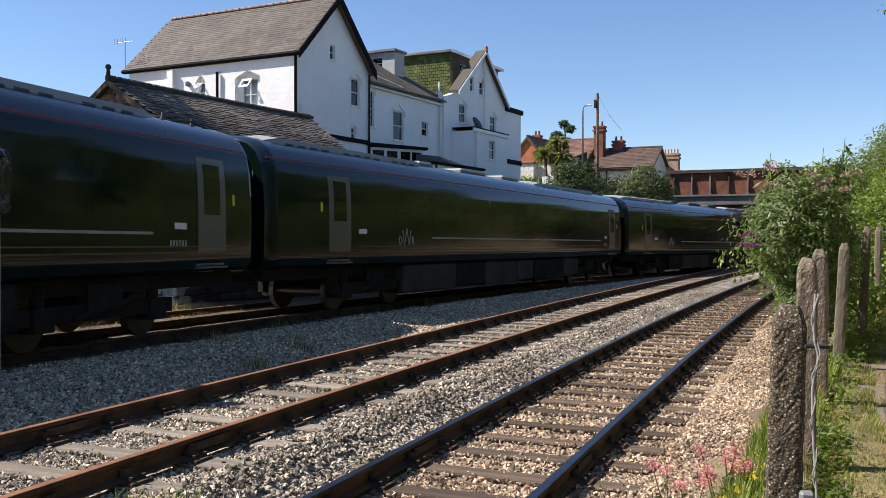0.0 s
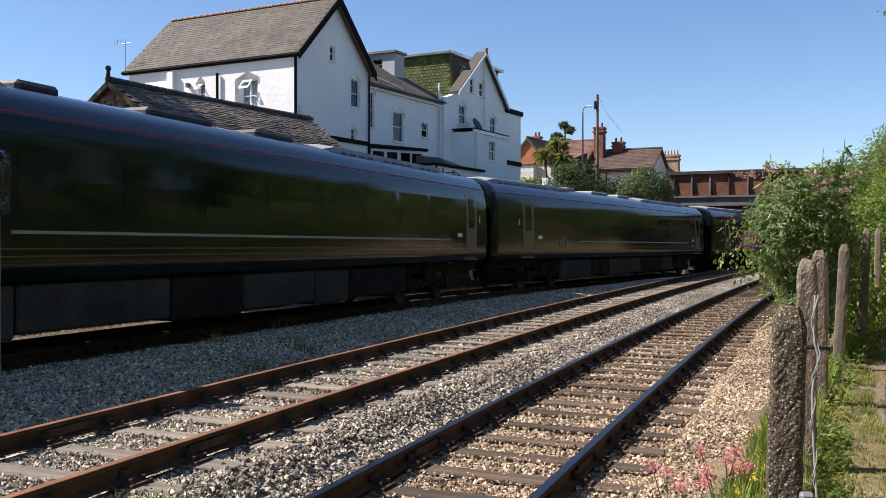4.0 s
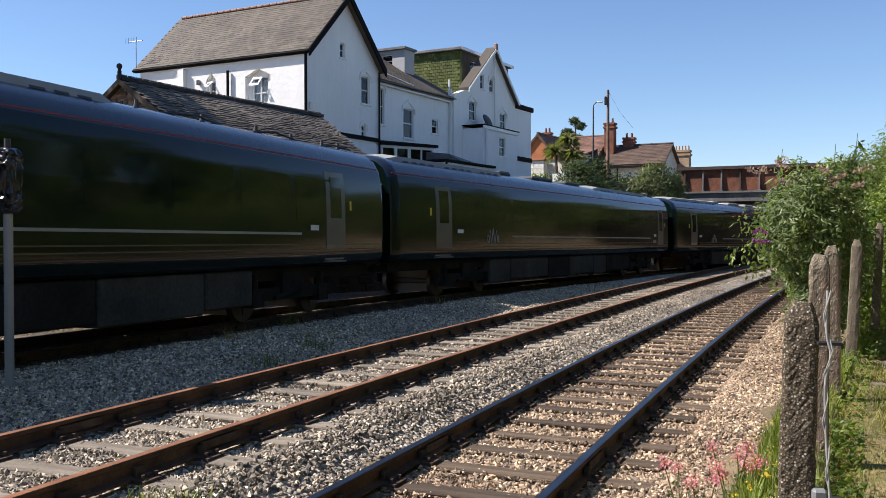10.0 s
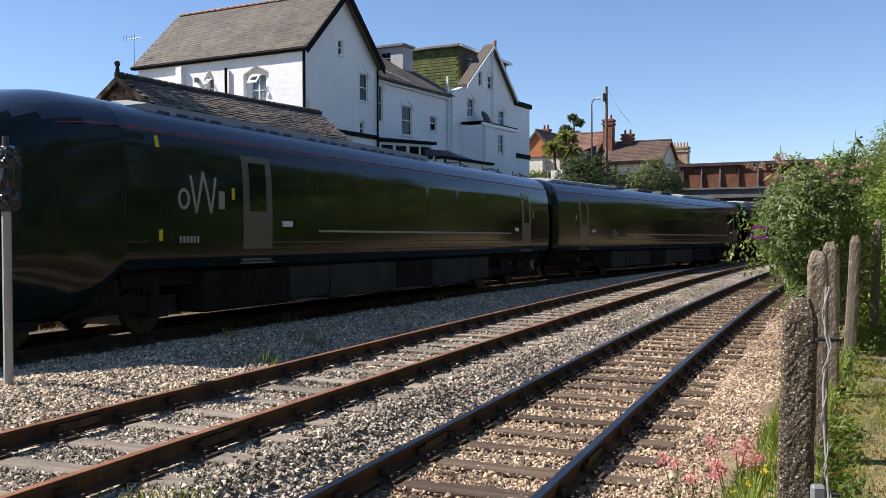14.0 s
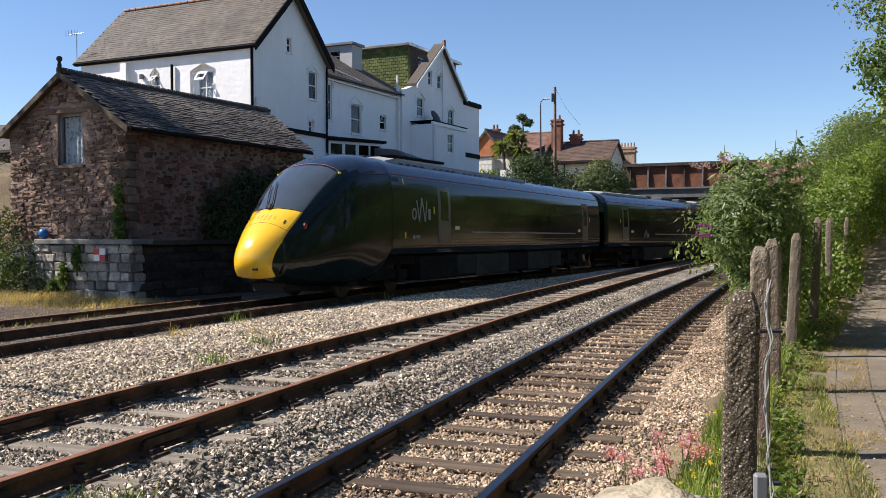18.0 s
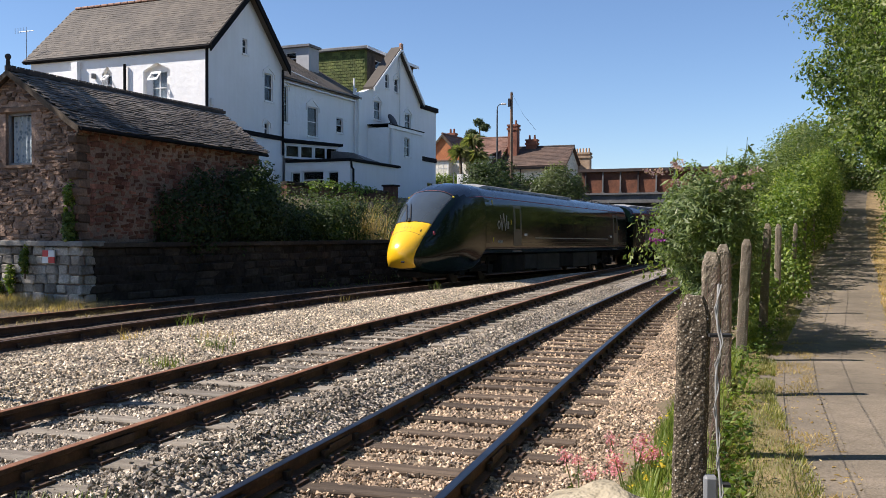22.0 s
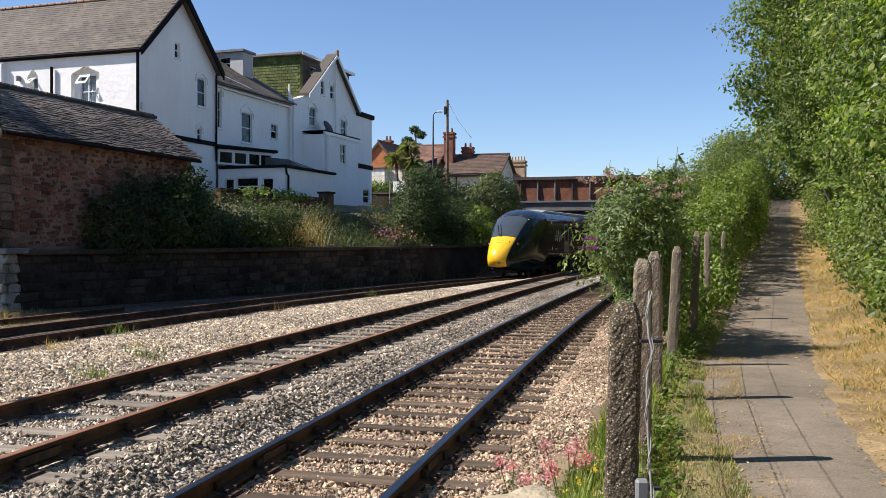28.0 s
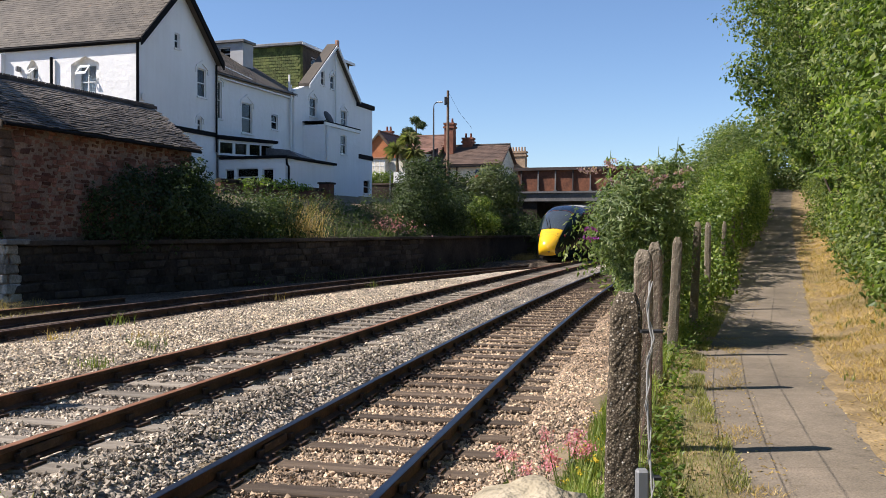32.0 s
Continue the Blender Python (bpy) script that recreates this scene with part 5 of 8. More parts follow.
# mossy dormer along the roof
dx0, dx1, dv, dz0, dz1 = U(54.3), U(62.0), 1.35, 11.3 + Z, 14.1 + Z
bm = bmesh.new()
hexa(bm, [(dx0, dv, dz0), (dx0, 6.6, dz0), (dx0, 6.6, dz1), (dx0, dv, dz1), (dx0 + 0.3, dv, dz0), (dx0 + 0.3, 6.6, dz0), (dx0 + 0.3, 6.6, dz1), (dx0 + 0.3, dv, dz1)])
part("dormer_cheek", bm, MOSS_TILE, lodge, "mossy green tile-hung dormer side")
n_rows = 13
mats = []
for r in range(n_rows):
    for c in range(17):
        mats.append(Matrix.Translation((dx0 - 0.02, dv + 0.16 + 0.31 * c + (0.15 if r % 2 else 0), dz0 + 0.1 + r * 0.21)) @ Matrix.Rotation(radians(5), 4, "Y"))
pieces("tile", lodge, [piece_mesh("tile", box_bm(-0.012, 0.012, -0.148, 0.148, -0.12, 0.12), MOSS_TILE)], mats)
bm = bmesh.new()
wall_cells(bm, [(dx0 + 0.31, dz1), (dx1, dz1)], dz0, [(dx0 + 1.5, dx0 + 2.5, dz0 + 1.3, dz0 + 2.35)], lambda x, d, z: (x, dv + d, z), 0.3)
box(bm, dx1 - 0.3, dx1, dv + 0.301, 6.6, dz0, dz1)
part("dormer_front", bm, DARK_RIDGE, lodge)
window(lodge, lambda x, d, z: (x, dv + d, z), dx0 + 1.5, dx0 + 2.5, dz0 + 1.3, dz0 + 2.35, hood=False, sill=False, open_light=True)
part("dormer_roof", box_bm(dx0 - 0.3, dx1 + 0.35, dv - 0.3, 7.0, dz1 + 0.002, dz1 + 0.2, bevel=0.03), LEAD, lodge)
part("dormer_fascia", box_bm(dx0 - 0.33, dx1 + 0.38, dv - 0.34, dv - 0.301, dz1 - 0.02, dz1 + 0.16), TRIM_WHITE, lodge)
# pale dormer behind
bx0 = U(49.0)
bm = bmesh.new()
wall_cells(bm, [(2.5, 13.35 + Z), (4.6, 13.35 + Z)], 11.6 + Z, [(3.4, 4.2, 12.3 + Z, 13.1 + Z)], lambda x, d, z: (bx0 + d, x, z), 0.3)
box(bm, bx0 + 0.301, U(50.2), 2.5, 2.8, 11.6 + Z, 13.35 + Z)
part("pale_dormer", bm, plain("pale_grey_cladding", (0.40, 0.41, 0.42), 0.7), lodge)
window(lodge, lambda x, d, z: (bx0 + d, x, z), 3.4, 4.2, 12.3 + Z, 13.1 + Z, hood=False, sill=False)
part("pale_dormer_roof", box_bm(bx0 - 0.2, U(50.3), 2.35, 4.9, 13.36 + Z, 13.5 + Z), LEAD, lodge)
# two-storey box bay at the gable
bw = [(U(54.4), U(55.35), 6.9 + Z, 8.15 + Z)]
bm = bmesh.new()
wall_cells(bm, [(U(52.05), 8.55 + Z), (U(57.3), 8.75 + Z)], 0, bw, lambda x, d, z: (x, d - 1.5, z), 0.3)
box(bm, U(52.05), U(52.35), -1.199, -0.002, 0, 8.55 + Z)
box(bm, U(57.0), U(57.3), -1.199, -0.002, 0, 8.7 + Z)
part("box_bay", bm, WHITE, lodge)
window(lodge, lambda x, d, z: (x, d - 1.5, z), *bw[0], hood=False)
part("box_bay_roof", box_bm(U(51.95), U(57.4), -1.64, -0.002, 8.71 + Z, 8.78 + Z, bevel=0.02), BLACK_PAINT, lodge)
part("box_bay_cornice", box_bm(U(51.95), U(57.4), -1.6, -1.502, 8.5 + Z, 8.705 + Z), TRIM_WHITE, lodge)
part("bay_pipe", tube_bm([(U(52.3), -1.6, 8.5 + Z), (U(52.3), -1.6, 5.5 + Z)], 0.09), TRIM_WHITE, lodge)
bm = bmesh.new()
bmesh.ops.create_uvsphere(bm, u_segments=16, v_segments=8, radius=0.5, matrix=Matrix.Translation((U(54.2), -0.75, 9.25 + Z)) @ Matrix.Rotation(radians(60), 4, "X") @ Matrix.Diagonal((1, 1, 0.25, 1)))
tube(bm, [(U(54.2), -0.5, 8.9 + Z), (U(54.2), -0.6, 9.2 + Z)], 0.04)
part("satellite_dish", bm, GRILLE, lodge, "dark grey satellite dish")

# ground-floor extension and the glazed lean-to above it
EO = (42.3, 22.9, 3.2)
ext = thing("kitchen_extension", HF @ Matrix.Translation(EO), "low white kitchen extension with a dark felt roof", "house extension")
Z = -EO[2]
bm = bmesh.new()
lw_ = [(0.7, 1.35, 3.9 + Z, 5.1 + Z), (1.6, 2.9, 3.9 + Z, 5.15 + Z), (3.05, 3.6, 3.9 + Z, 5.1 + Z)]
wall_cells(bm, [(0, 5.62 + Z), (3.99, 5.62 + Z)], 0, lw_, lambda x, d, z: (d, x, z), 0.25)
wall_cells(bm, [(0.251, 5.62 + Z), (5.8, 5.62 + Z)], 0, [], lambda x, d, z: (x, d, z), 0.25)
box(bm, 5.55, 5.8, 0.251, 3.99, 0, 5.62 + Z)
part("wall", bm, WHITE, ext)
for i, w in enumerate(lw_):
    window(ext, lambda x, d, z: (d, x, z), *w, hood=False, sill=False, rails=(0.62,) if i == 1 else ())
part("roof_edge", box_bm(-0.15, 5.95, -0.15, 3.9, 5.63 + Z, 5.77 + Z, bevel=0.03), BLACK_PAINT, ext)
bm = bmesh.new()
hexa(bm, [(2.6, 0.4, 5.86 + Z), (5.9, 0.4, 5.86 + Z), (5.9, 4.0, 5.86 + Z), (2.6, 4.0, 5.86 + Z), (2.6, 1.2, 6.3 + Z), (5.9, 1.2, 6.0 + Z), (5.9, 4.0, 6.6 + Z), (2.6, 4.0, 6.6 + Z)])
part("felt_roof", bm, LEAD, ext)
part("downpipe", tube_bm([(-0.1, -0.12, 5.6 + Z), (-0.05, -0.12, 5.3 + Z), (0.15, -0.12, 5.2 + Z), (0.15, -0.12, 3.4 + Z)], 0.06), BLACK_PAINT, ext)
# glazed band
a, b = Vector((-0.15, 3.9, 0)), Vector((3.0, 2.4, 0))
d = (b - a).normalized()
nn = Vector((d.y, -d.x, 0))
gp = lambda x, dd, z: tuple(a + d * x - nn * dd + Vector((0, 0, z)))
L = (b - a).length
bm = bmesh.new()
bar(bm, gp, 0, L, -0.02, 0.1, 5.87 + Z, 5.98 + Z)
bar(bm, gp, 0, L, -0.02, 0.1, 6.55 + Z, 6.7 + Z)
for f in (0.0, 0.245, 0.27, 0.5, 0.53, 0.75, 0.97):
    bar(bm, gp, L * f, L * f + 0.09, -0.02, 0.1, 5.98 + Z, 6.55 + Z)
glz = part("glazed_band", bm, TRIM_WHITE, ext, "white-framed band of small windows")
for f0, f1 in ((0.03, 0.245), (0.295, 0.5), (0.555, 0.75), (0.775, 0.97)):
    bm = bmesh.new()
    bar(bm, gp, L * f0, L * f1, 0.03, 0.04, 5.98 + Z, 6.55 + Z)
    part("pane", bm, PANE, glz).visible_shadow = False
bm = bmesh.new()
hexa(bm, [gp(-0.1, -0.15, 6.71 + Z), gp(L + 0.25, -0.15, 6.71 + Z), gp(L + 0.25, -0.15, 6.86 + Z), gp(-0.1, -0.15, 6.86 + Z), (-0.2, 4.0, 6.71 + Z), (4.2, 4.0, 6.71 + Z), (4.2, 4.0, 6.95 + Z), (-0.2, 4.0, 6.95 + Z)])
part("lean_to_roof", bm, BLACK_PAINT, ext)
# solid near-black block in place of the unlit space behind the panes
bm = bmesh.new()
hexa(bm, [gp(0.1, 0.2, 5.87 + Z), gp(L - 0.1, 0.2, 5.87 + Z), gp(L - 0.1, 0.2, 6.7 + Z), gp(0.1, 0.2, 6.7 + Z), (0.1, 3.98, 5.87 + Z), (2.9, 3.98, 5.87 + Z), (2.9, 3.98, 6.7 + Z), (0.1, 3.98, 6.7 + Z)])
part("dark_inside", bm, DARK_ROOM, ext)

# garden wall on the bank
OLD_BRICK = two_tone("old_dark_brick", (0.075, 0.035, 0.025), (0.15, 0.07, 0.048), 1.5, 0.92, 10, 0.6, 0.02)
gw = thing("garden_wall", HF @ Matrix.Translation((34, 21.5, 2.6)), "old red-brown brick garden wall with ragged coping", "wall")
part("brickwork", box_bm(0, 10.15, 0, 0.3, -0.6, 1.35), OLD_BRICK, gw)
mats, rng = [], random.Random(4)
x = 0.1
while x < 10.1:
    mats.append(Matrix.Translation((x, 0.15 + rng.uniform(-0.02, 0.02), 1.41)) @ Matrix.Rotation(radians(rng.uniform(-8, 8)), 4, "Z"))
    x += 0.24
pieces("coping_stone", gw, [piece_mesh("coping_stone", rough_block(rng, 0.22, 0.4, 0.16, 0.1), DARK_STONE)], mats)
gp_ = thing("brick_gate_pier", HF @ Matrix.Translation((44.5, 21.6, 2.6)), "red brick gate pier at the garden wall", "pier")
part("shaft", box_bm(-0.3, 0.3, -0.3, 0.3, -0.6, 1.75), OLD_BRICK, gp_)
part("cap", box_bm(-0.38, 0.38, -0.38, 0.38, 1.751, 1.85, bevel=0.02), DARK_STONE, gp_)

# ================= road bridge =================
BR = (68.4, 16.4, 0.0)
bridge = thing("road_bridge", HF @ Matrix.Translation(BR), "rusty riveted plate-girder road bridge over the railway", "bridge")
bw_, bz0, bz1 = 18.0, 4.15, 6.6
bm = bmesh.new()
box(bm, 0.1, 0.16, -bw_, 0.6, bz0 + 0.75, bz1 - 0.1)
part("girder_web", bm, BRIDGE_RUST, bridge)
part("top_flange", box_bm(-0.15, 0.4, -bw_, 0.8, bz1 - 0.1, bz1 + 0.08), BRIDGE_DARK, bridge)
part("bottom_flange", box_bm(-0.2, 0.4, -bw_, 0.7, bz0 + 0.62, bz0 + 0.75), BRIDGE_GREY, bridge)
part("deck_edge", box_bm(-0.05, 9.0, -bw_, 0.7, bz0, bz0 + 0.618), BRIDGE_GREY, bridge)
for i in range(14):
    y = 0.3 - 1.33 * i
    bm = bmesh.new()
    hexa(bm, [(-0.14, y - 0.05, bz0 + 0.76), (-0.14, y + 0.05, bz0 + 0.76), (-0.02, y + 0.05, bz1 - 0.11), (-0.02, y - 0.05, bz1 - 0.11), (0.098, y - 0.05, bz0 + 0.76), (0.098, y + 0.05, bz0 + 0.76), (0.098, y + 0.05, bz1 - 0.11), (0.098, y - 0.05, bz1 - 0.11)])
    box(bm, -0.16, -0.02, y - 0.12, y + 0.12, bz0 + 0.76, bz0 + 0.84)
    part("stiffener", bm, BRIDGE_GREY if i % 3 else BRIDGE_DARK, bridge)
part("far_girder", box_bm(8.8, 9.0, -bw_, 0.6, bz0 + 0.63, bz1), BRIDGE_DARK, bridge)
part("parapet_rail", box_bm(0.2, 0.3, -bw_, 0.9, bz1 + 0.082, bz1 + 0.15), BRIDGE_DARK, bridge)
for nm, y0, y1 in (("abutment", -0.9, 1.2), ("abutment", -bw_ - 1.0, -11.6)):
    bm = bmesh.new()
    box(bm, 0.2, 9.2, y0, y1, -0.5, bz0 - 0.002)
    part(nm, bm, DARK_STONE, bridge, "sooty stone abutment")
part("wing_wall", box_bm(-3.5, 0.1, 0.2, 0.9, -0.5, 3.6), DARK_STONE, bridge)
part("road_deck", box_bm(0.5, 8.7, -bw_, 0.6, bz0 + 0.62, 5.75), TARMAC, bridge)

# road-side wall leading to the bridge
rw = thing("roadside_wall", HF @ Matrix.Translation((70.5, 17.5, 4.6)), "dark brick wall beside the road", "wall")
part("brickwork", box_bm(-0.2, 0.2, 0.0, 14, -1.2, 1.1), DARK_STONE, rw)
part("coping", box_bm(-0.28, 0.28, 0.0, 14, 1.101, 1.22), DARK_STONE, rw)

ar = part("approach_road", box_bm(-5, 5.5, -0.2, 8, -1.2, 0, bevel=0.02), TARMAC, None, "dark tarmac road leading on from the bridge")
ar.matrix_world = HF @ Matrix.Translation((75.9, 17.25, 5.75))
tagged(ar, category="road", kind="structure")

# ================= car on the bridge =================
CAR_PAINT = plain("black_car_paint", (0.012, 0.014, 0.018), 0.2, wear=0.15, coat=0.8)
CAR_GLASS = plain("dark_car_glass", (0.01, 0.012, 0.014), 0.05, spec=0.7, wear=0.1, coat=0.5)


def prism(prof, half, top_half=None):
    """A side profile of (x, z) given width; top_half narrows its upper points."""
    bm = bmesh.new()
    zs = [z for _, z in prof]
    lo, hi = min(zs), max(zs)
    w = lambda z: half + ((top_half if top_half else half) - half) * (z - lo) / (hi - lo)
    rings = [[bm.verts.new((x, sd * w(z), z)) for x, z in prof] for sd in (-1, 1)]
    n = len(prof)
    for k in range(n):
        bm.faces.new((rings[0][k], rings[0][(k + 1) % n], rings[1][(k + 1) % n], rings[1][k]))
    bm.faces.new(rings[0][::-1])
    bm.faces.new(rings[1])
    return bm


road_car = thing("car", HF @ Matrix.Translation((71.5, 0, 5.75)), "black estate car with roof bars crossing the bridge", "car")
part("body", prism([(-2.1, 0.3), (-2.12, 0.75), (-2.05, 0.95), (0.75, 0.95), (1.75, 0.82), (2.08, 0.66), (2.1, 0.3)], 0.86, 0.80), CAR_PAINT, road_car)
part("windows", prism([(-2.0, 0.951), (-1.72, 1.40), (0.05, 1.42), (0.85, 0.951)], 0.79, 0.66), CAR_GLASS, road_car)
part("roof", prism([(-1.78, 1.402), (-1.6, 1.47), (-0.1, 1.49), (0.12, 1.422)], 0.69, 0.6), CAR_PAINT, road_car)
for y in (-0.58, 0.58):
    part("roof_bar", tube_bm([(-1.5, y, 1.47), (-1.4, y, 1.54), (-0.25, y, 1.55), (-0.15, y, 1.48)], 0.018, 6), STEEL_GREY, road_car)
for x in (-1.25, -0.55, 0.3):
    for y in (-1, 1):
        part("pillar", tube_bm([(x, y * 0.80, 0.95), (x - 0.12, y * 0.68, 1.41)], 0.03, 5), CAR_PAINT, road_car)
for y in (-0.6, 0.6):
    part("headlight", box_bm(1.98, 2.09, y - 0.16, y + 0.16, 0.62, 0.74, bevel=0.02), TRIM_WHITE, road_car)
    part("tail_light", box_bm(-2.15, -2.1, y - 0.12, y + 0.12, 0.68, 0.92, bevel=0.015), SIGN_RED, road_car)
for x in (-1.3, 1.3):
    for y in (-0.78, 0.78):
        tyre = part("wheel", tube_bm([(x, y - 0.1, 0.31), (x, y + 0.1, 0.31)], 0.31, 20), BLACK_PAINT, road_car)
        part("rim", tube_bm([(x, y - 0.104, 0.31), (x, y + 0.104, 0.31)], 0.19, 12), STEEL_GREY, tyre)
CAR_WAY = [  # seconds, along and across the railway, heading
    (0, 71.5, 0.0, 90), (26.3, 71.5, 0.0, 90), (27.2, 71.5, 2.4, 90), (27.8, 71.5, 5.6, 90), (28.6, 71.5, 9.3, 90), (29.4, 71.5, 13.6, 90),
    (30.0, 71.5, 16.9, 90), (30.5, 71.8, 19.3, 66), (31.0, 73.4, 20.9, 38), (31.5, 75.2, 21.6, 22), (32, 77.2, 22.2, 15),
]

# ================= gull =================
FEATHER = plain("grey_gull_feather", (0.32, 0.33, 0.35), 0.8, wear=0.3)
gull = thing("gull", pose(75, 130, 8, 0, 0, 180), "grey gull flying over the railway", "bird")
bm = bmesh.new()
bmesh.ops.create_uvsphere(bm, u_segments=14, v_segments=8, radius=1.0, matrix=Matrix.Diagonal((0.30, 0.085, 0.08, 1)))
bmesh.ops.create_uvsphere(bm, u_segments=10, v_segments=6, radius=0.065, matrix=Matrix.Translation((0.30, 0, 0.03)))
part("body", bm, FEATHER, gull, "", True)
bm = bmesh.new()
hexa(bm, [(-0.22, -0.04, 0.0), (-0.22, 0.04, 0.0), (-0.45, 0.10, 0.0), (-0.45, -0.10, 0.0), (-0.22, -0.04, 0.02), (-0.22, 0.04, 0.02), (-0.45, 0.10, 0.012), (-0.45, -0.10, 0.012)])
part("tail", bm, FEATHER, gull)
part("beak", tube_bm([(0.35, 0, 0.03), (0.43, 0, 0.01)], 0.02, 6, 0.006), YELLOW_PLATE, gull)
GULL_WINGS = []
for sd in (-1, 1):
    bm = bmesh.new()
    for (xa, ya, ca, za), (xb, yb, cb, zb) in zip([(0.1, 0, 0.26, 0), (0.14, 0.3, 0.22, 0.07), (0.02, 0.52, 0.14, 0.07)], [(0.14, 0.3, 0.22, 0.07), (0.02, 0.52, 0.14, 0.07), (-0.14, 0.72, 0.02, 0.04)]):
        hexa(bm, [(xa, sd * ya, za), (xb, sd * yb, zb), (xb, sd * yb, zb + 0.014), (xa, sd * ya, za + 0.02), (xa - ca, sd * ya, za), (xb - cb, sd * yb, zb), (xb - cb, sd * yb, zb + 0.008), (xa - ca, sd * ya, za + 0.01)])
    w = part("wing", bm, FEATHER, gull)
    w.location = (0, sd * 0.05, 0.04)
    GULL_WINGS.append((w, sd))
GULL_WAY = [  # seconds and place
    (0, 100, 130, 2), (3.5, 50, 130, 7), (4.5, 36.3, 130, 10.8), (5.5, 22.3, 130, 17.5), (5.8, 18.1, 130, 19.7), (6.1, 14.6, 130, 21.7), (6.4, 10.8, 130, 23.2),
    (6.7, 6.5, 130, 24.1), (7.0, 2.2, 130, 24.7), (7.3, -2.6, 130, 24.7), (7.8, -11.0, 130, 23.4), (8.2, -16.5, 131, 22.0), (9.5, -24, 190, 31), (14, -40, 317, 50), (32, -100, 790, 120),
]

# ================= houses beyond the bridge =================


def gable_house(name, u, v, w, dpt, eave, ridge, label, wall_m, roof_m, along):
    """A plain house; along: whether its ridge runs along the railway."""
    h = thing(name, HF @ Matrix.Translation((u, v, 4.5)), label, "house", "houses beyond the bridge")
    e, r = eave - 4.5, ridge - 4.5
    bm = bmesh.new()
    if along:
        put_a, put_b, ln, sp = (lambda x, d, z: (d, x, z)), (lambda x, d, z: (w - d, x, z)), w, dpt
    else:
        put_a, put_b, ln, sp = (lambda x, d, z: (x, d, z)), (lambda x, d, z: (x, dpt - d, z)), dpt, w
    for p in (put_a, put_b):
        wall_cells(bm, [(0, e), (sp / 2, r), (sp, e)], 0, [], p, 0.3)
    swap = (lambda a, b, z: (a, b, z)) if along else (lambda a, b, z: (b, a, z))
    for q0, q1 in ((0, 0.3), (sp - 0.3, sp)):
        hexa(bm, [swap(0.301, q0, 0), swap(ln - 0.301, q0, 0), swap(ln - 0.301, q0, e), swap(0.301, q0, e), swap(0.301, q1, 0), swap(ln - 0.301, q1, 0), swap(ln - 0.301, q1, e), swap(0.301, q1, e)])
    bmesh.ops.recalc_face_normals(bm, faces=bm.faces[:])
    part("wall", bm, wall_m, h)
    k = (r - e) / (sp / 2)
    bm = bmesh.new()
    for q in (-0.4, sp + 0.4):
        hexa(bm, [swap(-0.3, q, e - 0.4 * k), swap(ln + 0.3, q, e - 0.4 * k), swap(ln + 0.3, sp / 2, r), swap(-0.3, sp / 2, r), swap(-0.3, q, e - 0.4 * k + 0.2), swap(ln + 0.3, q, e - 0.4 * k + 0.2), swap(ln + 0.3, sp / 2, r + 0.2), swap(-0.3, sp / 2, r + 0.2)])
    bmesh.ops.recalc_face_normals(bm, faces=bm.faces[:])
    part("roof", bm, roof_m, h)
    lo = Vector(swap(-0.3, -0.4, e - 0.4 * k + 0.2))
    roof_courses("tile", h, roof_m, lo, Vector(swap(1, 0, 0)), Vector(swap(0, sp / 2 + 0.4, r - e + 0.4 * k)), ln + 0.6, math.hypot(sp / 2 + 0.4, r - e + 0.4 * k), 0.45, 0.3, 0.02, 31, limit=60)
    part("ridge", tube_bm([swap(-0.3, sp / 2, r + 0.22), swap(ln + 0.3, sp / 2, r + 0.22)], 0.12), RED_TILE if roof_m is RED_TILE else DARK_RIDGE, h)
    return h


def chimney(h, x, y, z0, z1, w, d, material, pots):
    bm = bmesh.new()
    box(bm, x - w / 2, x + w / 2, y - d / 2, y + d / 2, z0, z1)
    box(bm, x - w / 2 - 0.1, x + w / 2 + 0.1, y - d / 2 - 0.1, y + d / 2 + 0.1, z1 - 0.5, z1 - 0.3)
    box(bm, x - w / 2 - 0.08, x + w / 2 + 0.08, y - d / 2 - 0.08, y + d / 2 + 0.08, z1 - 0.12, z1 + 0.08)
    c = part("chimney", bm, material, h, "brick chimney stack")
    for i in range(pots):
        q = (i + 0.5) / pots - 0.5
        px, py = (x + q * w, y) if w > d else (x, y + q * d)
        part("chimney_pot", tube_bm([(px, py, z1 + 0.05), (px, py, z1 + 0.55)], 0.13, 8, 0.10), POT if material is BUFF_BRICK else material, c)


CREAM = two_tone("cream_render", (0.62, 0.58, 0.47), (0.74, 0.7, 0.6), 0.6, 0.85)
fh = gable_house("tile_hung_house", 86.0, 33.3, 9, 5.0, 8.9, 11.75, "house with orange tile-hung gable and red tiled roof", CREAM, RED_TILE, True)
bm = bmesh.new()
hexa(bm, [(-0.14, 0.25, 4.75), (-0.14, 4.75, 4.75), (-0.14, 2.7, 7.0), (-0.14, 2.3, 7.0), (-0.03, 0.25, 4.75), (-0.03, 4.75, 4.75), (-0.03, 2.7, 7.0), (-0.03, 2.3, 7.0)])
part("tile_hung_gable", bm, TILE_HUNG, fh)
for q0, q1 in ((-0.4, 2.5), (5.4, 2.5)):
    bm = bmesh.new()
    hexa(bm, [(-0.36, q0, 3.86), (-0.36, q1, 7.12), (-0.36, q1, 7.42), (-0.36, q0, 4.16), (-0.31, q0, 3.86), (-0.31, q1, 7.12), (-0.31, q1, 7.42), (-0.31, q0, 4.16)])
    part("bargeboard", bm, BARK, fh)
bay = box_bm(-0.9, -0.002, 1.5, 3.9, 2.0, 4.6, bevel=0.04)
part("bay", bay, CREAM, fh)
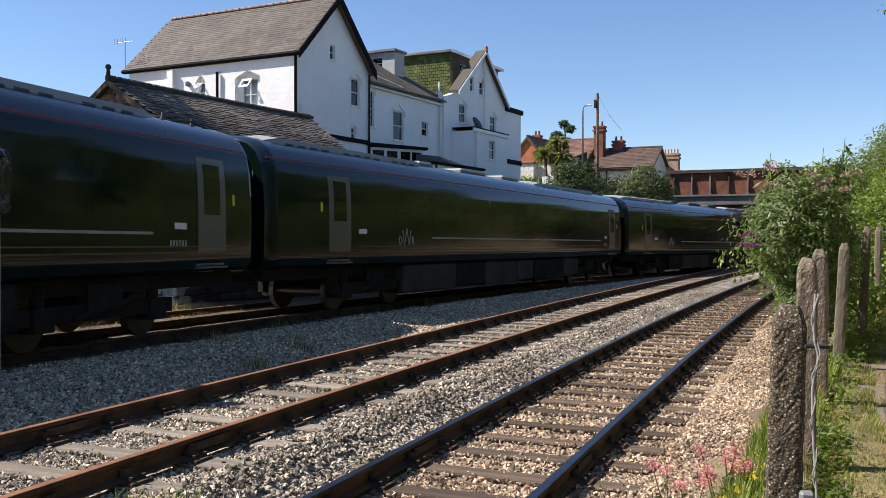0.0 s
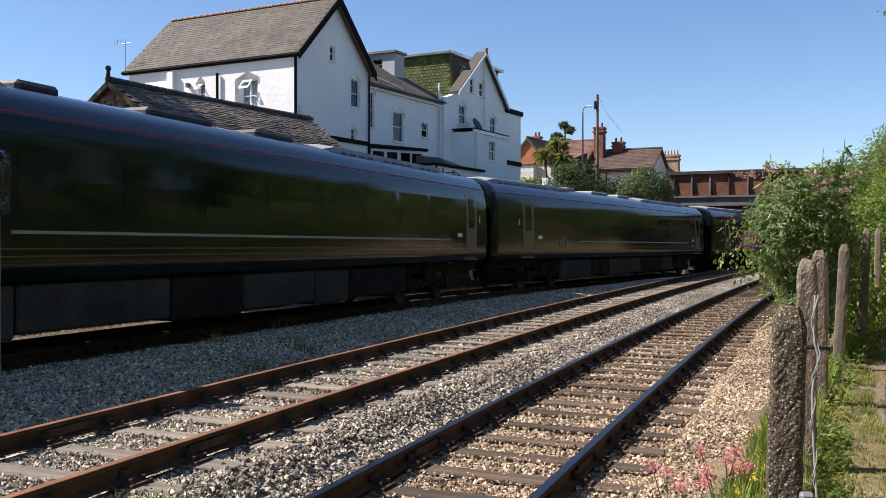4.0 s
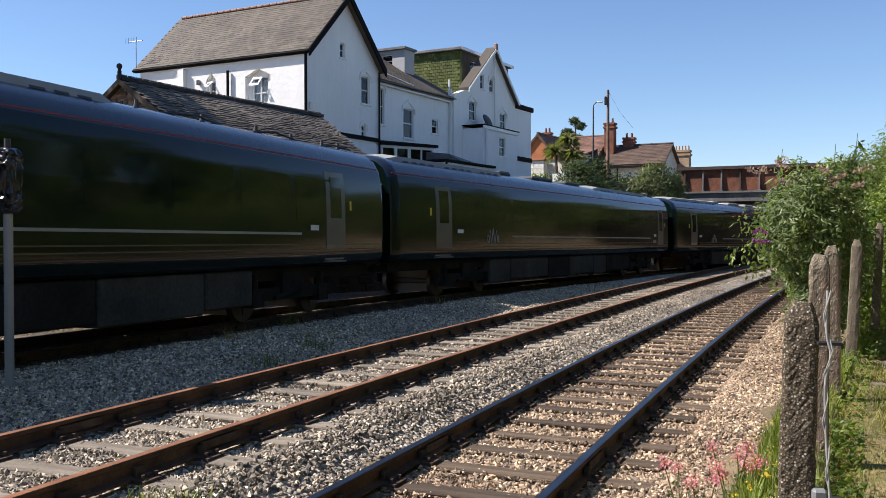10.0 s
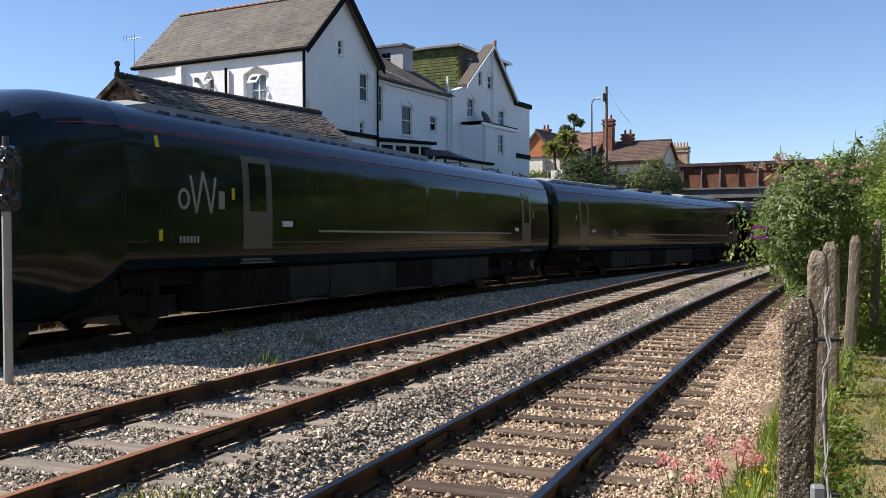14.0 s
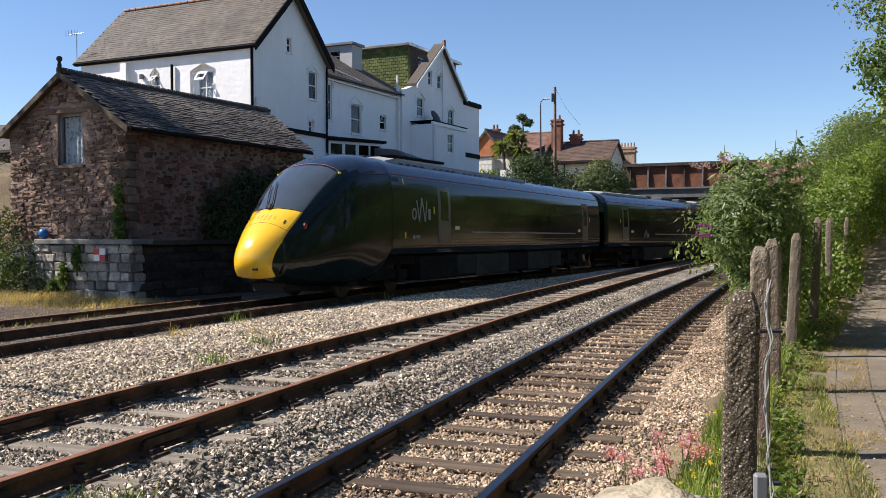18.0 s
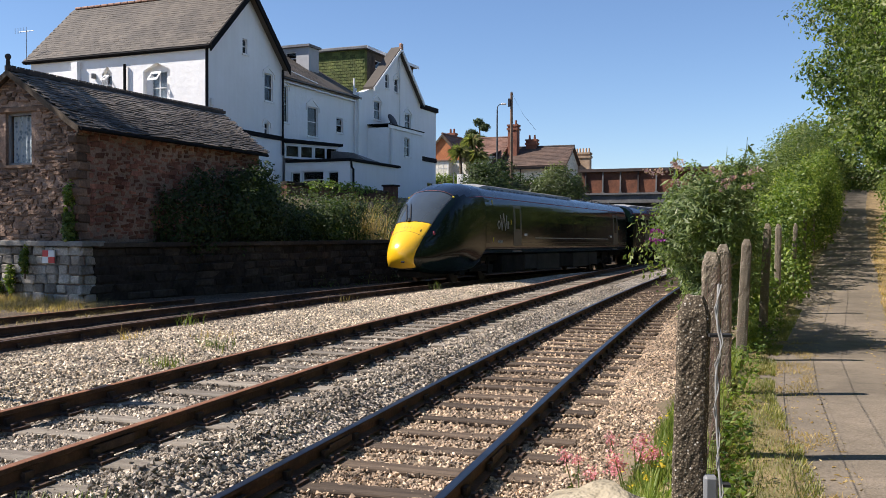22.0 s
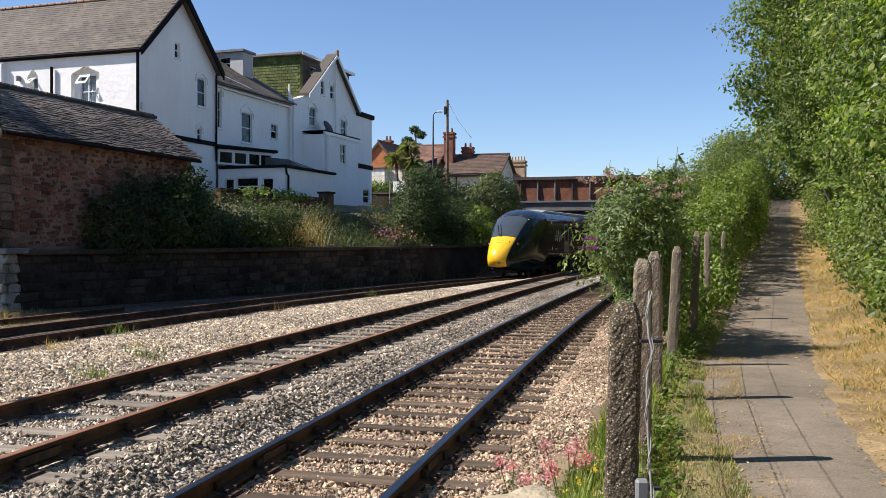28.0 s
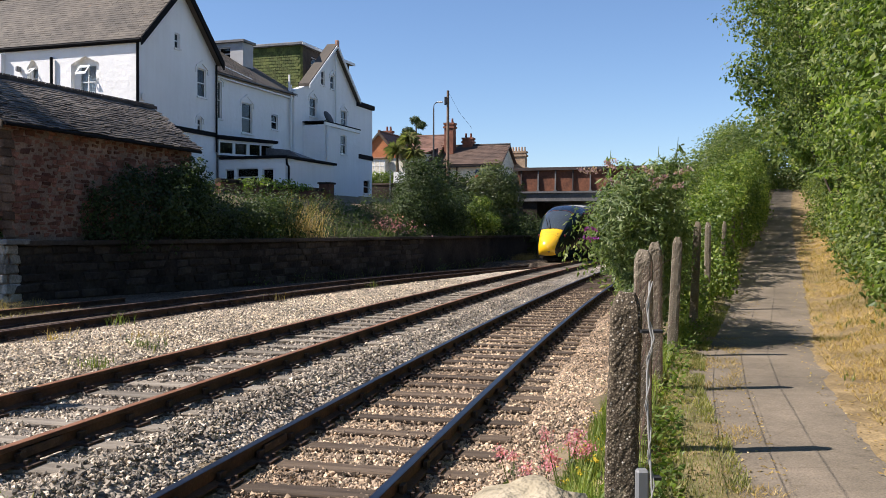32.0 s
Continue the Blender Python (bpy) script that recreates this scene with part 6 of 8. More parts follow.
part("bay_roof", box_bm(-1.05, -0.15, 1.35, 4.05, 4.602, 4.74, bevel=0.03), RED_TILE, fh)
window(fh, lambda x, d, z: (d - 1.0, x, z), 1.6, 3.8, 3.0, 4.45, bars=(0.25, 0.5, 0.75), rails=(0.62,), hood=False)
chimney(fh, 5.2, 3.6, 6.2, 8.0, 0.7, 0.8, RED_BRICK, 2)
fh2 = gable_house("red_roofed_house", 88.5, 31.2, 11, 6.4, 8.6, 12.0, "cream house under a steep red tiled roof with dormer", CREAM, RED_TILE, False)
bm = bmesh.new()
hexa(bm, [(-0.35, 0.5, 4.35), (-0.35, 2.5, 4.35), (-0.35, 2.5, 5.25), (-0.35, 0.5, 5.25), (2.4, 0.5, 4.35), (2.4, 2.5, 4.35), (2.4, 2.5, 5.5), (2.4, 0.5, 5.5)])
part("dormer", bm, CREAM, fh2)
bm = bmesh.new()
hexa(bm, [(-0.7, 0.2, 5.26), (-0.7, 2.8, 5.26), (-0.7, 2.8, 5.4), (-0.7, 0.2, 5.4), (3.4, 0.2, 6.1), (3.4, 2.8, 6.1), (3.4, 2.8, 6.25), (3.4, 0.2, 6.25)])
part("dormer_roof", bm, RED_TILE, fh2)
window(fh2, lambda x, d, z: (d - 0.47, x, z), 0.65, 2.35, 4.5, 5.15, bars=(0.33, 0.66), rails=(), hood=False)
window(fh2, lambda x, d, z: (d - 0.12, x, z), 0.6, 2.4, 2.4, 3.6, bars=(0.5,), hood=False)
chimney(fh2, 3.4, -1.0, 2.5, 8.7, 0.95, 1.0, RED_BRICK, 2)
wing = gable_house("cream_wing", 90.0, 24.2, 6.0, 6.9, 8.8, 10.75, "lower cream-rendered wing under a brown tiled roof", CREAM, BROWN_TILE, False)
part("downpipe", tube_bm([(-0.1, 4.6, 4.0), (-0.1, 4.6, 0.5)], 0.07), BLACK_PAINT, wing)
part("eaves_board", box_bm(-0.42, -0.38, -0.3, 7.2, 3.9, 4.1), BLACK_PAINT, wing)
chimney(wing, 3.0, 4.3, 5.4, 7.2, 0.8, 1.1, RED_BRICK, 2)
stk = thing("buff_chimney_house", HF @ Matrix.Translation((95.5, 23.2, 4.5)), "buff brick gable with a long row of chimney pots", "house")
part("gable", box_bm(0, 1.2, -0.6, 2.4, -0.5, 4.2), BUFF_BRICK, stk)
chimney(stk, 0.6, 0.9, 4.2, 5.9, 0.9, 2.3, BUFF_BRICK, 7)

# street lamp and telegraph pole by the road
lp = thing("street_lamp", Matrix.Translation((-0.9, 85, 5.0)), "tall grey street lamp with a curved arm", "street lamp")
part("column", tube_bm([(0, 0, -0.6), (0, 0, 4.2), (0.0, 0, 8.3)], 0.11, 10, 0.06), GRILLE, lp)
part("arm", tube_bm([(0, 0, 8.28), (0.03, 0, 8.6), (0.2, 0, 8.78), (0.5, 0, 8.83)], 0.045, 8), GRILLE, lp)
part("lantern", box_bm(0.35, 0.85, -0.13, 0.13, 8.76, 8.92, bevel=0.04), TRIM_WHITE, lp)
tp = thing("telegraph_pole", Matrix.Translation((0.4, 80, 5.0)), "brown wooden telegraph pole", "pole")
part("pole", tube_bm([(0, 0, -0.6), (0, 0, 9.1)], 0.16, 10, 0.11), WOOD_POLE, tp)
part("cap", tube_bm([(0, 0, 9.1), (0, 0, 9.2)], 0.13, 10, 0.03), GRILLE, tp)
part("terminal_box", box_bm(-0.32, -0.1, -0.15, 0.15, 7.9, 8.6, bevel=0.03), GRILLE, tp)
part("wire", tube_bm([(0.1, 0, 8.9), (1.0, 1.0, 7.4), (2.2, 3.0, 6.2)], 0.012, 4), GRILLE, tp)

# washing line and bits of garden behind the house
wl = thing("washing_line", HF @ Matrix.Translation((70, 26.0, 5.6)), "washing hung out on a garden line", "washing")
part("line", tube_bm([(0, -1.4, 1.1), (0, 2.2, 1.1)], 0.015, 5), GRILLE, wl)
for i, (y, w, h, mt) in enumerate(((-1.2, 0.5, 0.8, SIGN_WHITE), (-0.5, 0.4, 0.9, BLUE_PLASTIC), (0.1, 0.4, 0.95, GRILLE), (0.7, 0.5, 0.8, SIGN_WHITE), (1.4, 0.5, 0.9, SIGN_WHITE))):
    part("garment", box_bm(-0.02, 0.02, y, y + w, 1.1 - h, 1.1, bevel=0.015), mt, wl)
for y in (-1.4, 2.2):
    part("post", tube_bm([(0, y, -1.3), (0, y, 1.2)], 0.04), STEEL_GREY, wl)

# ================= the train =================
TAIL = [(0, -35.92), (1, -32.93), (2, -29.9), (3, -26.81), (4, -23.64), (5, -20.42), (6, -17.18), (7, -14.04), (8, -10.95), (9, -7.89), (10, -4.92), (11, -1.98), (12, 0.99), (13, 3.98), (14, 6.99), (15, 10.04), (16, 13.09), (17, 16.08), (18, 18.97), (19, 21.8), (20, 24.62), (21, 27.5), (22, 30.47), (23, 33.53), (24, 36.63), (25, 39.72), (26, 42.72), (27, 45.57), (28, 48.3), (29, 50.75), (30, 52.95), (31, 54.75), (32, 56.2)]
CAR = 26.0
# half of a coach's cross-section: (half width, height)
SECTION = [(1.18, 1.0), (1.31, 1.09), (1.358, 1.2), (1.37, 1.32), (1.372, 1.75), (1.365, 2.35), (1.335, 2.85), (1.26, 3.2), (1.13, 3.43), (0.9, 3.60), (0.55, 3.71), (0.0, 3.75)]


def ring(scale_w=1.0, top=1.0, low=0.0):
    half = [(w * scale_w, low + (z - low) * top) for w, z in SECTION]
    return [(-w, z) for w, z in half] + [(w, z) for w, z in reversed(half[:-1])]


def side_at(z):
    return lerp_table([(q, w) for w, q in SECTION], z)


def on_side(bm, x0, x1, z0, z1, off, side=-1, steps=3, mi=0):
    """A thin plate that follows the coach side, off metres proud of it."""
    zs = np.linspace(z0, z1, steps + 1)
    for a, b in zip(zs, zs[1:]):
        wa, wb = side * (side_at(a) + off), side * (side_at(b) + off)
        wi, wj = side * (side_at(a) - 0.01), side * (side_at(b) - 0.01)
        hexa(bm, [(x0, wa, a), (x1, wa, a), (x1, wb, b), (x0, wb, b), (x0, wi, a), (x1, wi, a), (x1, wj, b), (x0, wj, b)], mi)
    bmesh.ops.remove_doubles(bm, verts=bm.verts[:], dist=1e-5)


def stroke(bm, xa, za, xb, zb, w, side, off=0.010):
    """A straight painted stroke on the coach side, w wide."""
    d = Vector((xb - xa, zb - za)).normalized()
    n = Vector((-d.y, d.x)) * (w / 2)
    for k in range(4):
        (x0, z0), (x1, z1) = [(xa + (xb - xa) * f, za + (zb - za) * f) for f in (k / 4, k / 4 + 0.25)]
        cs = [(x0 - n.x, z0 - n.y), (x1 - n.x, z1 - n.y), (x1 + n.x, z1 + n.y), (x0 + n.x, z0 + n.y)]
        hexa(bm, [(x, side * (side_at(z) + off), z) for x, z in cs] + [(x, side * (side_at(z) - 0.01), z) for x, z in cs])


def bogie(car, x):
    bm = bmesh.new()
    for y in (-1.0, 1.0):
        box(bm, x - 1.75, x + 1.75, y - 0.07, y + 0.07, 0.38, 0.62)
        box(bm, x - 0.4, x + 0.4, y - 0.12, y + 0.12, 0.5, 0.92)
        for d in (-1.3, 1.3):
            box(bm, x + d - 0.2, x + d + 0.2, y - 0.13, y + 0.13, 0.28, 0.62)
            tube(bm, [(x + d, y, 0.6), (x + d, y, 0.9)], 0.1, 8)
        tube(bm, [(x - 0.7, y * 1.12, 0.42), (x + 0.7, y * 1.12, 0.66)], 0.05, 6)
    box(bm, x - 0.3, x + 0.3, -1.0, 1.0, 0.45, 0.8)
    part("bogie_frame", bm, TRAIN_UNDER, car)
    for d in (-1.3, 1.3):
        bm = bmesh.new()
        for y in (-0.72, 0.72):
            tube(bm, [(0, y - 0.065, 0), (0, y + 0.065, 0)], 0.42, 24)
            tube(bm, [(0, y * 1.02 - 0.09, 0), (0, y * 1.02 + 0.09, 0)], 0.12, 12)
        tube(bm, [(0, -0.72, 0), (0, 0.72, 0)], 0.09, 10)
        box(bm, -0.30, 0.30, -0.80, 0.80, -0.03, 0.03)
        w = part("wheelset", bm, WHEEL_STEEL, car)
        w.location = (x + d, 0, 0.42)
        WHEELS.append((w, x + d))


WHEELS = []


def coach(index):
    """Local x runs forwards (away), y to the left, z up from the railhead; the far end of the car is at +13."""
    drive = index == 0
    car = thing("train_coach", pose(0, 0, 0), "dark green express train driving coach with a yellow nose" if drive else "dark green express train coach with grey doors", "train", "coaches of the train")
    x0 = -8.3 if drive else -12.75
    # body
    bm = bmesh.new()
    rows = []
    for x in ([-12.75, -12.45, -12.4] if not drive else [x0, x0 + 0.05]) + [12.4, 12.45, 12.75]:
        end = abs(x) > 12.6
        rows.append([bm.verts.new((x, y * (0.93 if end else 1), z - (0.08 if end and z > 2 else 0))) for y, z in ring()])
    for a, b in zip(rows, rows[1:]):
        n = len(a)
        for i in range(n):
            f = bm.faces.new((a[i], a[(i + 1) % n], b[(i + 1) % n], b[i]))
            f.smooth = True
            zc = sum(v.co.z for v in f.verts) / 4
            f.material_index = 1 if zc > 3.2 else 0
    bm.faces.new(rows[0][::-1])
    bm.faces.new(rows[-1])
    part("body", bm, [TRAIN_GREEN, TRAIN_ROOF], car)
    for side in (-1, 1):
        # lining, stripes and window glass
        bm = bmesh.new()
        on_side(bm, x0 + 0.1, 12.4, 3.225, 3.26, 0.006, side, 1)
        part("red_line", bm, TRAIN_RED, car, "thin red lining")
        bm = bmesh.new()
        on_side(bm, -2.9 if drive else -5.75, 8.5 if drive else 9.4, 1.665, 1.71, 0.006, side, 1)
        part("stripe", bm, TRAIN_WHITE, car, "thin pale stripe below the windows")
        bm = bmesh.new()
        for q in (1.36, 1.46):
            on_side(bm, x0 + 3.4, 12.3, q, q + 0.022, 0.006, side, 1)
        part("lower_lining", bm, TRAIN_BRASS, car)
        xw = x0 + (4.9 if drive else 3.2)
        while xw + 1.75 < 10.4:
            bm = bmesh.new()
            on_side(bm, xw, xw + 1.72, 1.95, 2.84, 0.004, side, 4)
            part("window", bm, TRAIN_GLASS, car, "dark tinted window")
            xw += 1.95
        doors = [10.0 if drive else 11.1] + ([-4.98] if drive else [-10.17])
        for xd in doors:
            bm = bmesh.new()
            on_side(bm, xd - 0.44, xd + 0.44, 1.14, 3.02, 0.012, side, 6)
            dr = part("door", bm, TRAIN_GREY, car, "grey sliding plug door")
            bm = bmesh.new()
            on_side(bm, xd - 0.25, xd + 0.25, 2.03, 2.9, 0.018, side, 4)
            part("door_window", bm, TRAIN_GLASS, dr)
            bm = bmesh.new()
            on_side(bm, xd - 0.46, xd + 0.46, 1.09, 1.125, 0.09, side, 1)
            part("step_plate", bm, STEEL_GREY, dr)
            s_in = 1 if xd < 0 else -1
            bm = bmesh.new()
            on_side(bm, xd - s_in * 0.72 - 0.04, xd - s_in * 0.72 + 0.04, 2.22, 2.42, 0.008, side, 1)
            part("door_label", bm, YELLOW_PLATE, car, "yellow door label")
            bm = bmesh.new()
            on_side(bm, xd + s_in * 0.95 - 0.17, xd + s_in * 0.95 + 0.17, 1.76, 1.87, 0.008, side, 1)
            part("route_plate", bm, SIGN_WHITE, car)
        # maker's mark and running number as plain bars
        xl = -6.5 if drive else -7.13
        bm = bmesh.new()
        zc, k = (2.29, 1.9) if drive else (1.68, 1.25)
        zig = [(-0.17, 0.15), (-0.10, -0.17), (0.0, 0.19), (0.10, -0.17), (0.17, 0.15)]
        for (xa, za), (xb, zb) in zip(zig, zig[1:]):
            stroke(bm, xl + xa * k, zc + za * k, xl + xb * k, zc + zb * k, 0.028 * k, side)
        disc = [(-0.26 + 0.062 * math.cos(q), -0.055 + 0.078 * math.sin(q)) for q in np.linspace(0, 6.2832, 13)]
        for (xa, za), (xb, zb) in zip(disc, disc[1:]):
            stroke(bm, xl + xa * k, zc + za * k, xl + xb * k, zc + zb * k, 0.027 * k, side)
        stroke(bm, xl + 0.25 * k, zc - 0.13 * k, xl + 0.25 * k, zc + 0.03 * k, 0.08 * k, side)
        part("emblem", bm, TRAIN_WHITE, car, "pale grey operator emblem: a ring, a zigzag and a block")
        bm = bmesh.new()
        xn = -7.1 if drive else 9.85
        for i in range(6):
            on_side(bm, xn + i * 0.085, xn + i * 0.085 + 0.055, 1.47, 1.58, 0.006, side, 1)
        part("number_bars", bm, TRAIN_WHITE, car)
        if drive:
            bm = bmesh.new()
            on_side(bm, x0 + 0.05, x0 + 0.5, 1.1, 3.15, 0.004, side, 5)
            part("cab_door", bm, TRAIN_GREEN, car)
            for zq in (2.98, 1.5):
                bm = bmesh.new()
                on_side(bm, x0 + 0.72, x0 + 0.80, zq, zq + 0.18, 0.008, side, 1)
                part("door_label", bm, YELLOW_PLATE, car, "yellow door label")
        # underframe skirts
        xs0, xs1 = (-6.3, 7.0) if drive else (-7.0, 7.0)
        xq, j = xs0, 0
        while xq < xs1 - 1.0:
            w = (2.6, 1.5, 3.1, 2.0)[(j + index) % 4]
            w = min(w, xs1 - xq)
            bm = bmesh.new()
            box(bm, xq, xq + w - 0.05, min(side * 1.22, side * 0.55), max(side * 1.22, side * 0.55), 0.28 + 0.06 * (j % 2), 0.99)
            bmesh.ops.bevel(bm, geom=bm.edges[:], offset=0.03, segments=1, affect="EDGES")
            part("equipment_case", bm, TRAIN_SKIRT if (j + index) % 3 else TRAIN_UNDER, car)
            xq += w
            j += 1
    bm = bmesh.new()
    box(bm, x0 + 0.3, 12.4, -1.0, 1.0, 0.76, 1.01)
    part("underframe", bm, TRAIN_UNDER, car)
    for xb in ((-8.2 if not drive else -8.6), 8.6):
        bogie(car, xb)
    # roof gear
    for r0, r1 in ([(x0 + 0.6, 3.8)] if drive else [(-12.2, -5.2), (3.2, 10.3)]):
        bm = bmesh.new()
        extrude_profile(bm, [(-0.92, 3.56), (-0.82, 3.74), (-0.35, 3.82), (0.35, 3.82), (0.82, 3.74), (0.92, 3.56)], [r0, r0 + 0.5, r1 - 0.4, r1], lambda s, l, z: (s, l * (0.9 if s in (r0, r1) else 1), z - (0.1 if s in (r0, r1) else 0)))
        fr = part("roof_fairing", bm, ROOF_GREY, car, "pale grey roof fairing")
        for i in range(int((r1 - r0 - 1) / 0.45)):
            xg = r0 + 0.65 + 0.45 * i
            if i % 5 == 4:
                continue
            bm = bmesh.new()
            hexa(bm, [(xg, -0.905, 3.60), (xg + 0.28, -0.905, 3.60), (xg + 0.28, -0.885, 3.64), (xg, -0.885, 3.64), (xg, -0.87, 3.60), (xg + 0.28, -0.87, 3.60), (xg + 0.28, -0.85, 3.63), (xg, -0.85, 3.63)])
            part("grille", bm, GRILLE, fr)
    for a, b in (() if drive else ((-4.9, -4.1), (-2.2, -0.4), (1.0, 2.4))):
        bm = bmesh.new()
        box(bm, a, b, -0.55, 0.55, 3.66, 3.84)
        bmesh.ops.bevel(bm, geom=bm.edges[:], offset=0.06, segments=1, affect="EDGES")
        part("roof_unit", bm, ROOF_GREY if index % 2 == 0 else GRILLE, car)
    c0 = 4.3 if drive else 10.5
    for y in (-0.6, -0.15, 0.4):
        n_ = 9 if drive else 3
        pts = [(c0 + (12.2 - c0) * k / n_, y + 0.06 * math.sin(k * 2.1 + y), 3.70 + 0.07 * math.sin(k * 1.9 + 3 * y)) for k in range(n_ + 1)]
        part("roof_cable", tube_bm(pts, 0.02, 5), GRILLE, car, "high-voltage roof cable")
    for xi in ((4.6, 6.4, 8.2, 9.6, 11.0, 11.8) if drive else (10.9, 11.8)):
        part("insulator", tube_bm([(xi, -0.5, 3.6), (xi, -0.5, 3.72), (xi, -0.5, 3.84)], 0.07, 8, 0.03), GRILLE, car)
    # gangway
    bm = bmesh.new()
    for i in range(3):
        g = 0.02 * (i % 2)
        box(bm, 12.74 + i * 0.09, 12.84 + i * 0.09, -0.75 + g, 0.75 - g, 0.9 + g, 3.25 - g)
    part("gangway", bm, RUBBER, car)
    for y, z in ((-0.98, 2.6), (-1.03, 2.35), (-1.0, 1.2)):
        bm = tube_bm([(12.7, y, z), (12.86, y, z - 0.22), (13.0, y, z - 0.26), (13.16, y, z - 0.2), (13.28, y, z)], 0.028, 6)
        part("jumper_cable", bm, CABLE_WHITE if z > 2.5 else RUBBER, car)
    bm = bmesh.new()
    box(bm, 12.72, 12.9, -1.15, -0.9, 2.75, 2.95)
    part("end_box", bm, SIGN_WHITE, car)
    if not drive:
        bm = bmesh.new()
        for i in range(2):
            box(bm, -12.92 + i * 0.09, -12.83 + i * 0.09, -0.73, 0.73, 0.92, 3.23)
        part("gangway", bm, RUBBER, car)
    else:
        nose(car, x0)
    return car


def spline(rows, v):
    """Catmull-Rom through (v, value) rows."""
    for i in range(len(rows) - 1):
        (a, p), (b, q) = rows[i], rows[i + 1]
        if v <= b or i == len(rows) - 2:
            f = max(0.0, min(1.0, (v - a) / (b - a)))
            m0 = (q - rows[i - 1][1]) / (b - rows[i - 1][0]) if i > 0 else (q - p) / (b - a)
            m1 = (rows[i + 2][1] - p) / (rows[i + 2][0] - a) if i + 2 < len(rows) else (q - p) / (b - a)
            h = b - a
            return (2 * f**3 - 3 * f * f + 1) * p + (f**3 - 2 * f * f + f) * h * m0 + (3 * f * f - 2 * f**3) * q + (f**3 - f * f) * h * m1


def nose(car, x0):
    """The tapered cab, lofted from the body to the tip and split into panels by colour."""
    top = [(0, 3.75), (0.8, 3.74), (1.5, 3.60), (2.1, 3.35), (2.9, 2.81), (3.6, 2.20), (4.0, 1.88), (4.35, 1.56), (4.55, 1.32), (4.64, 1.14)]
    low = [(0, 1.0), (0.5, 0.62), (1.2, 0.40), (2.5, 0.34), (3.5, 0.38), (4.0, 0.48), (4.35, 0.62), (4.55, 0.82), (4.64, 1.0)]
    wid = [(0, 1.0), (1.2, 1.0), (2.1, 0.975), (2.6, 0.91), (3.3, 0.75), (3.9, 0.58), (4.35, 0.40), (4.55, 0.24), (4.64, 0.08)]
    edge = [(0.4, 0.53), (0.6, 0.52), (0.8, 0.505), (0.96, 0.52), (1.18, 0.555), (1.4, 0.605), (1.66, 0.645), (1.95, 0.70), (2.13, 0.725), (2.3, 0.77), (2.71, 0.84), (3.04, 0.90), (3.4, 0.93)]
    LEN, STRETCH = 4.64, 0.965
    ws, zs = [(i, w) for i, (w, z) in enumerate(SECTION)], [(i, z) for i, (w, z) in enumerate(SECTION)]
    half = [(spline(ws, k / 9), spline(zs, k / 9)) for k in range(9 * (len(SECTION) - 1))] + [SECTION[-1]]

    def outline(d):
        tz, lz, sw = spline(top, d), spline(low, d), spline(wid, d)
        f = d / LEN
        pts = []
        for w, z in half:
            q = (z - 1.0) / 2.75
            slab = 1.37 * math.sqrt(max(0.0, 1 - max(0.0, q - 0.25) ** 2 / 0.5625)) if q > 0.25 else 1.37 - 0.2 * (0.25 - q)
            ww = (w * (1 - f) + (w * 0.55 + min(w, slab) * 0.45) * f) * sw
            ww *= 1 - 0.3 * f * max(0.0, 0.3 - q) / 0.3
            pts.append((ww, lz + (tz - lz) * q))
        return pts

    def skin(d, y, off=0.0):
        """Point of the cab's upper surface at distance d from the body and side offset y."""
        o = outline(d)
        z = o[-1][1]
        for (wa, za), (wb, zb) in zip(o[:-1], o[1:]):
            if za > o[0][1] + 0.3 * (o[-1][1] - o[0][1]) and wb <= abs(y) <= wa:
                z = za + (zb - za) * (wa - abs(y)) / max(1e-6, wa - wb)
        return (x0 - d * STRETCH - off * 0.6, y, z + off * 0.8)

    ds = sorted(set([LEN * (1 - (1 - i / 84) ** 1.35) for i in range(85)] + [1.98, 2.08, 3.56]))
    LOW_N, UP_N = 18, 34

    def split(d):
        """Outline resampled so that one vertex lies on the edge of the front panel."""
        o = outline(d)
        cut = 0.78 * (len(o) - 1)
        if d >= 2.08:
            gap = [z > 0.57 and w < lerp_table(edge, z) for w, z in o]
            i = gap.index(True) if True in gap else len(o) // 2
            cut = float(i)
            if i > 0:
                (wa, za), (wb, zb) = o[i - 1], o[i]
                fa, fb = max(wa - lerp_table(edge, za), 0.57 - za), min(wb - lerp_table(edge, zb), -1e-5)
                cut = i - 1 + max(0.0, min(1.0, fa / (fa - fb)))

        def at(v):
            k = min(int(v), len(o) - 2)
            f = v - k
            return (o[k][0] + (o[k + 1][0] - o[k][0]) * f, o[k][1] + (o[k + 1][1] - o[k][1]) * f)

        top_i = len(o) - 1
        return [at(cut * k / LOW_N) for k in range(LOW_N)] + [at(cut + (top_i - cut) * k / UP_N) for k in range(UP_N)] + [o[-1]]

    rows = []
    for d in ds:
        pts = split(d)
        rows.append([(x0 - d * STRETCH, -w, z) for w, z in pts] + [(x0 - d * STRETCH, w, z) for w, z in reversed(pts[:-1])])
    n = len(rows[0])
    groups = {}
    for i in range(len(rows) - 1):
        for k in range(n):
            q = (rows[i][k], rows[i][(k + 1) % n], rows[i + 1][(k + 1) % n], rows[i + 1][k])
            d = (ds[i] + ds[i + 1]) / 2
            kind = "cab_shell"
            inside = LOW_N <= k < n - 1 - LOW_N
            if 2.08 < d < 3.56 and inside:
                kind = "windscreen"
            elif d < 1.98 and sum(p[2] for p in q) / 4 > 3.22:
                kind = "cab_roof"
            groups.setdefault(kind, []).append(q)
    groups["cab_shell"].append(tuple(rows[-1]))
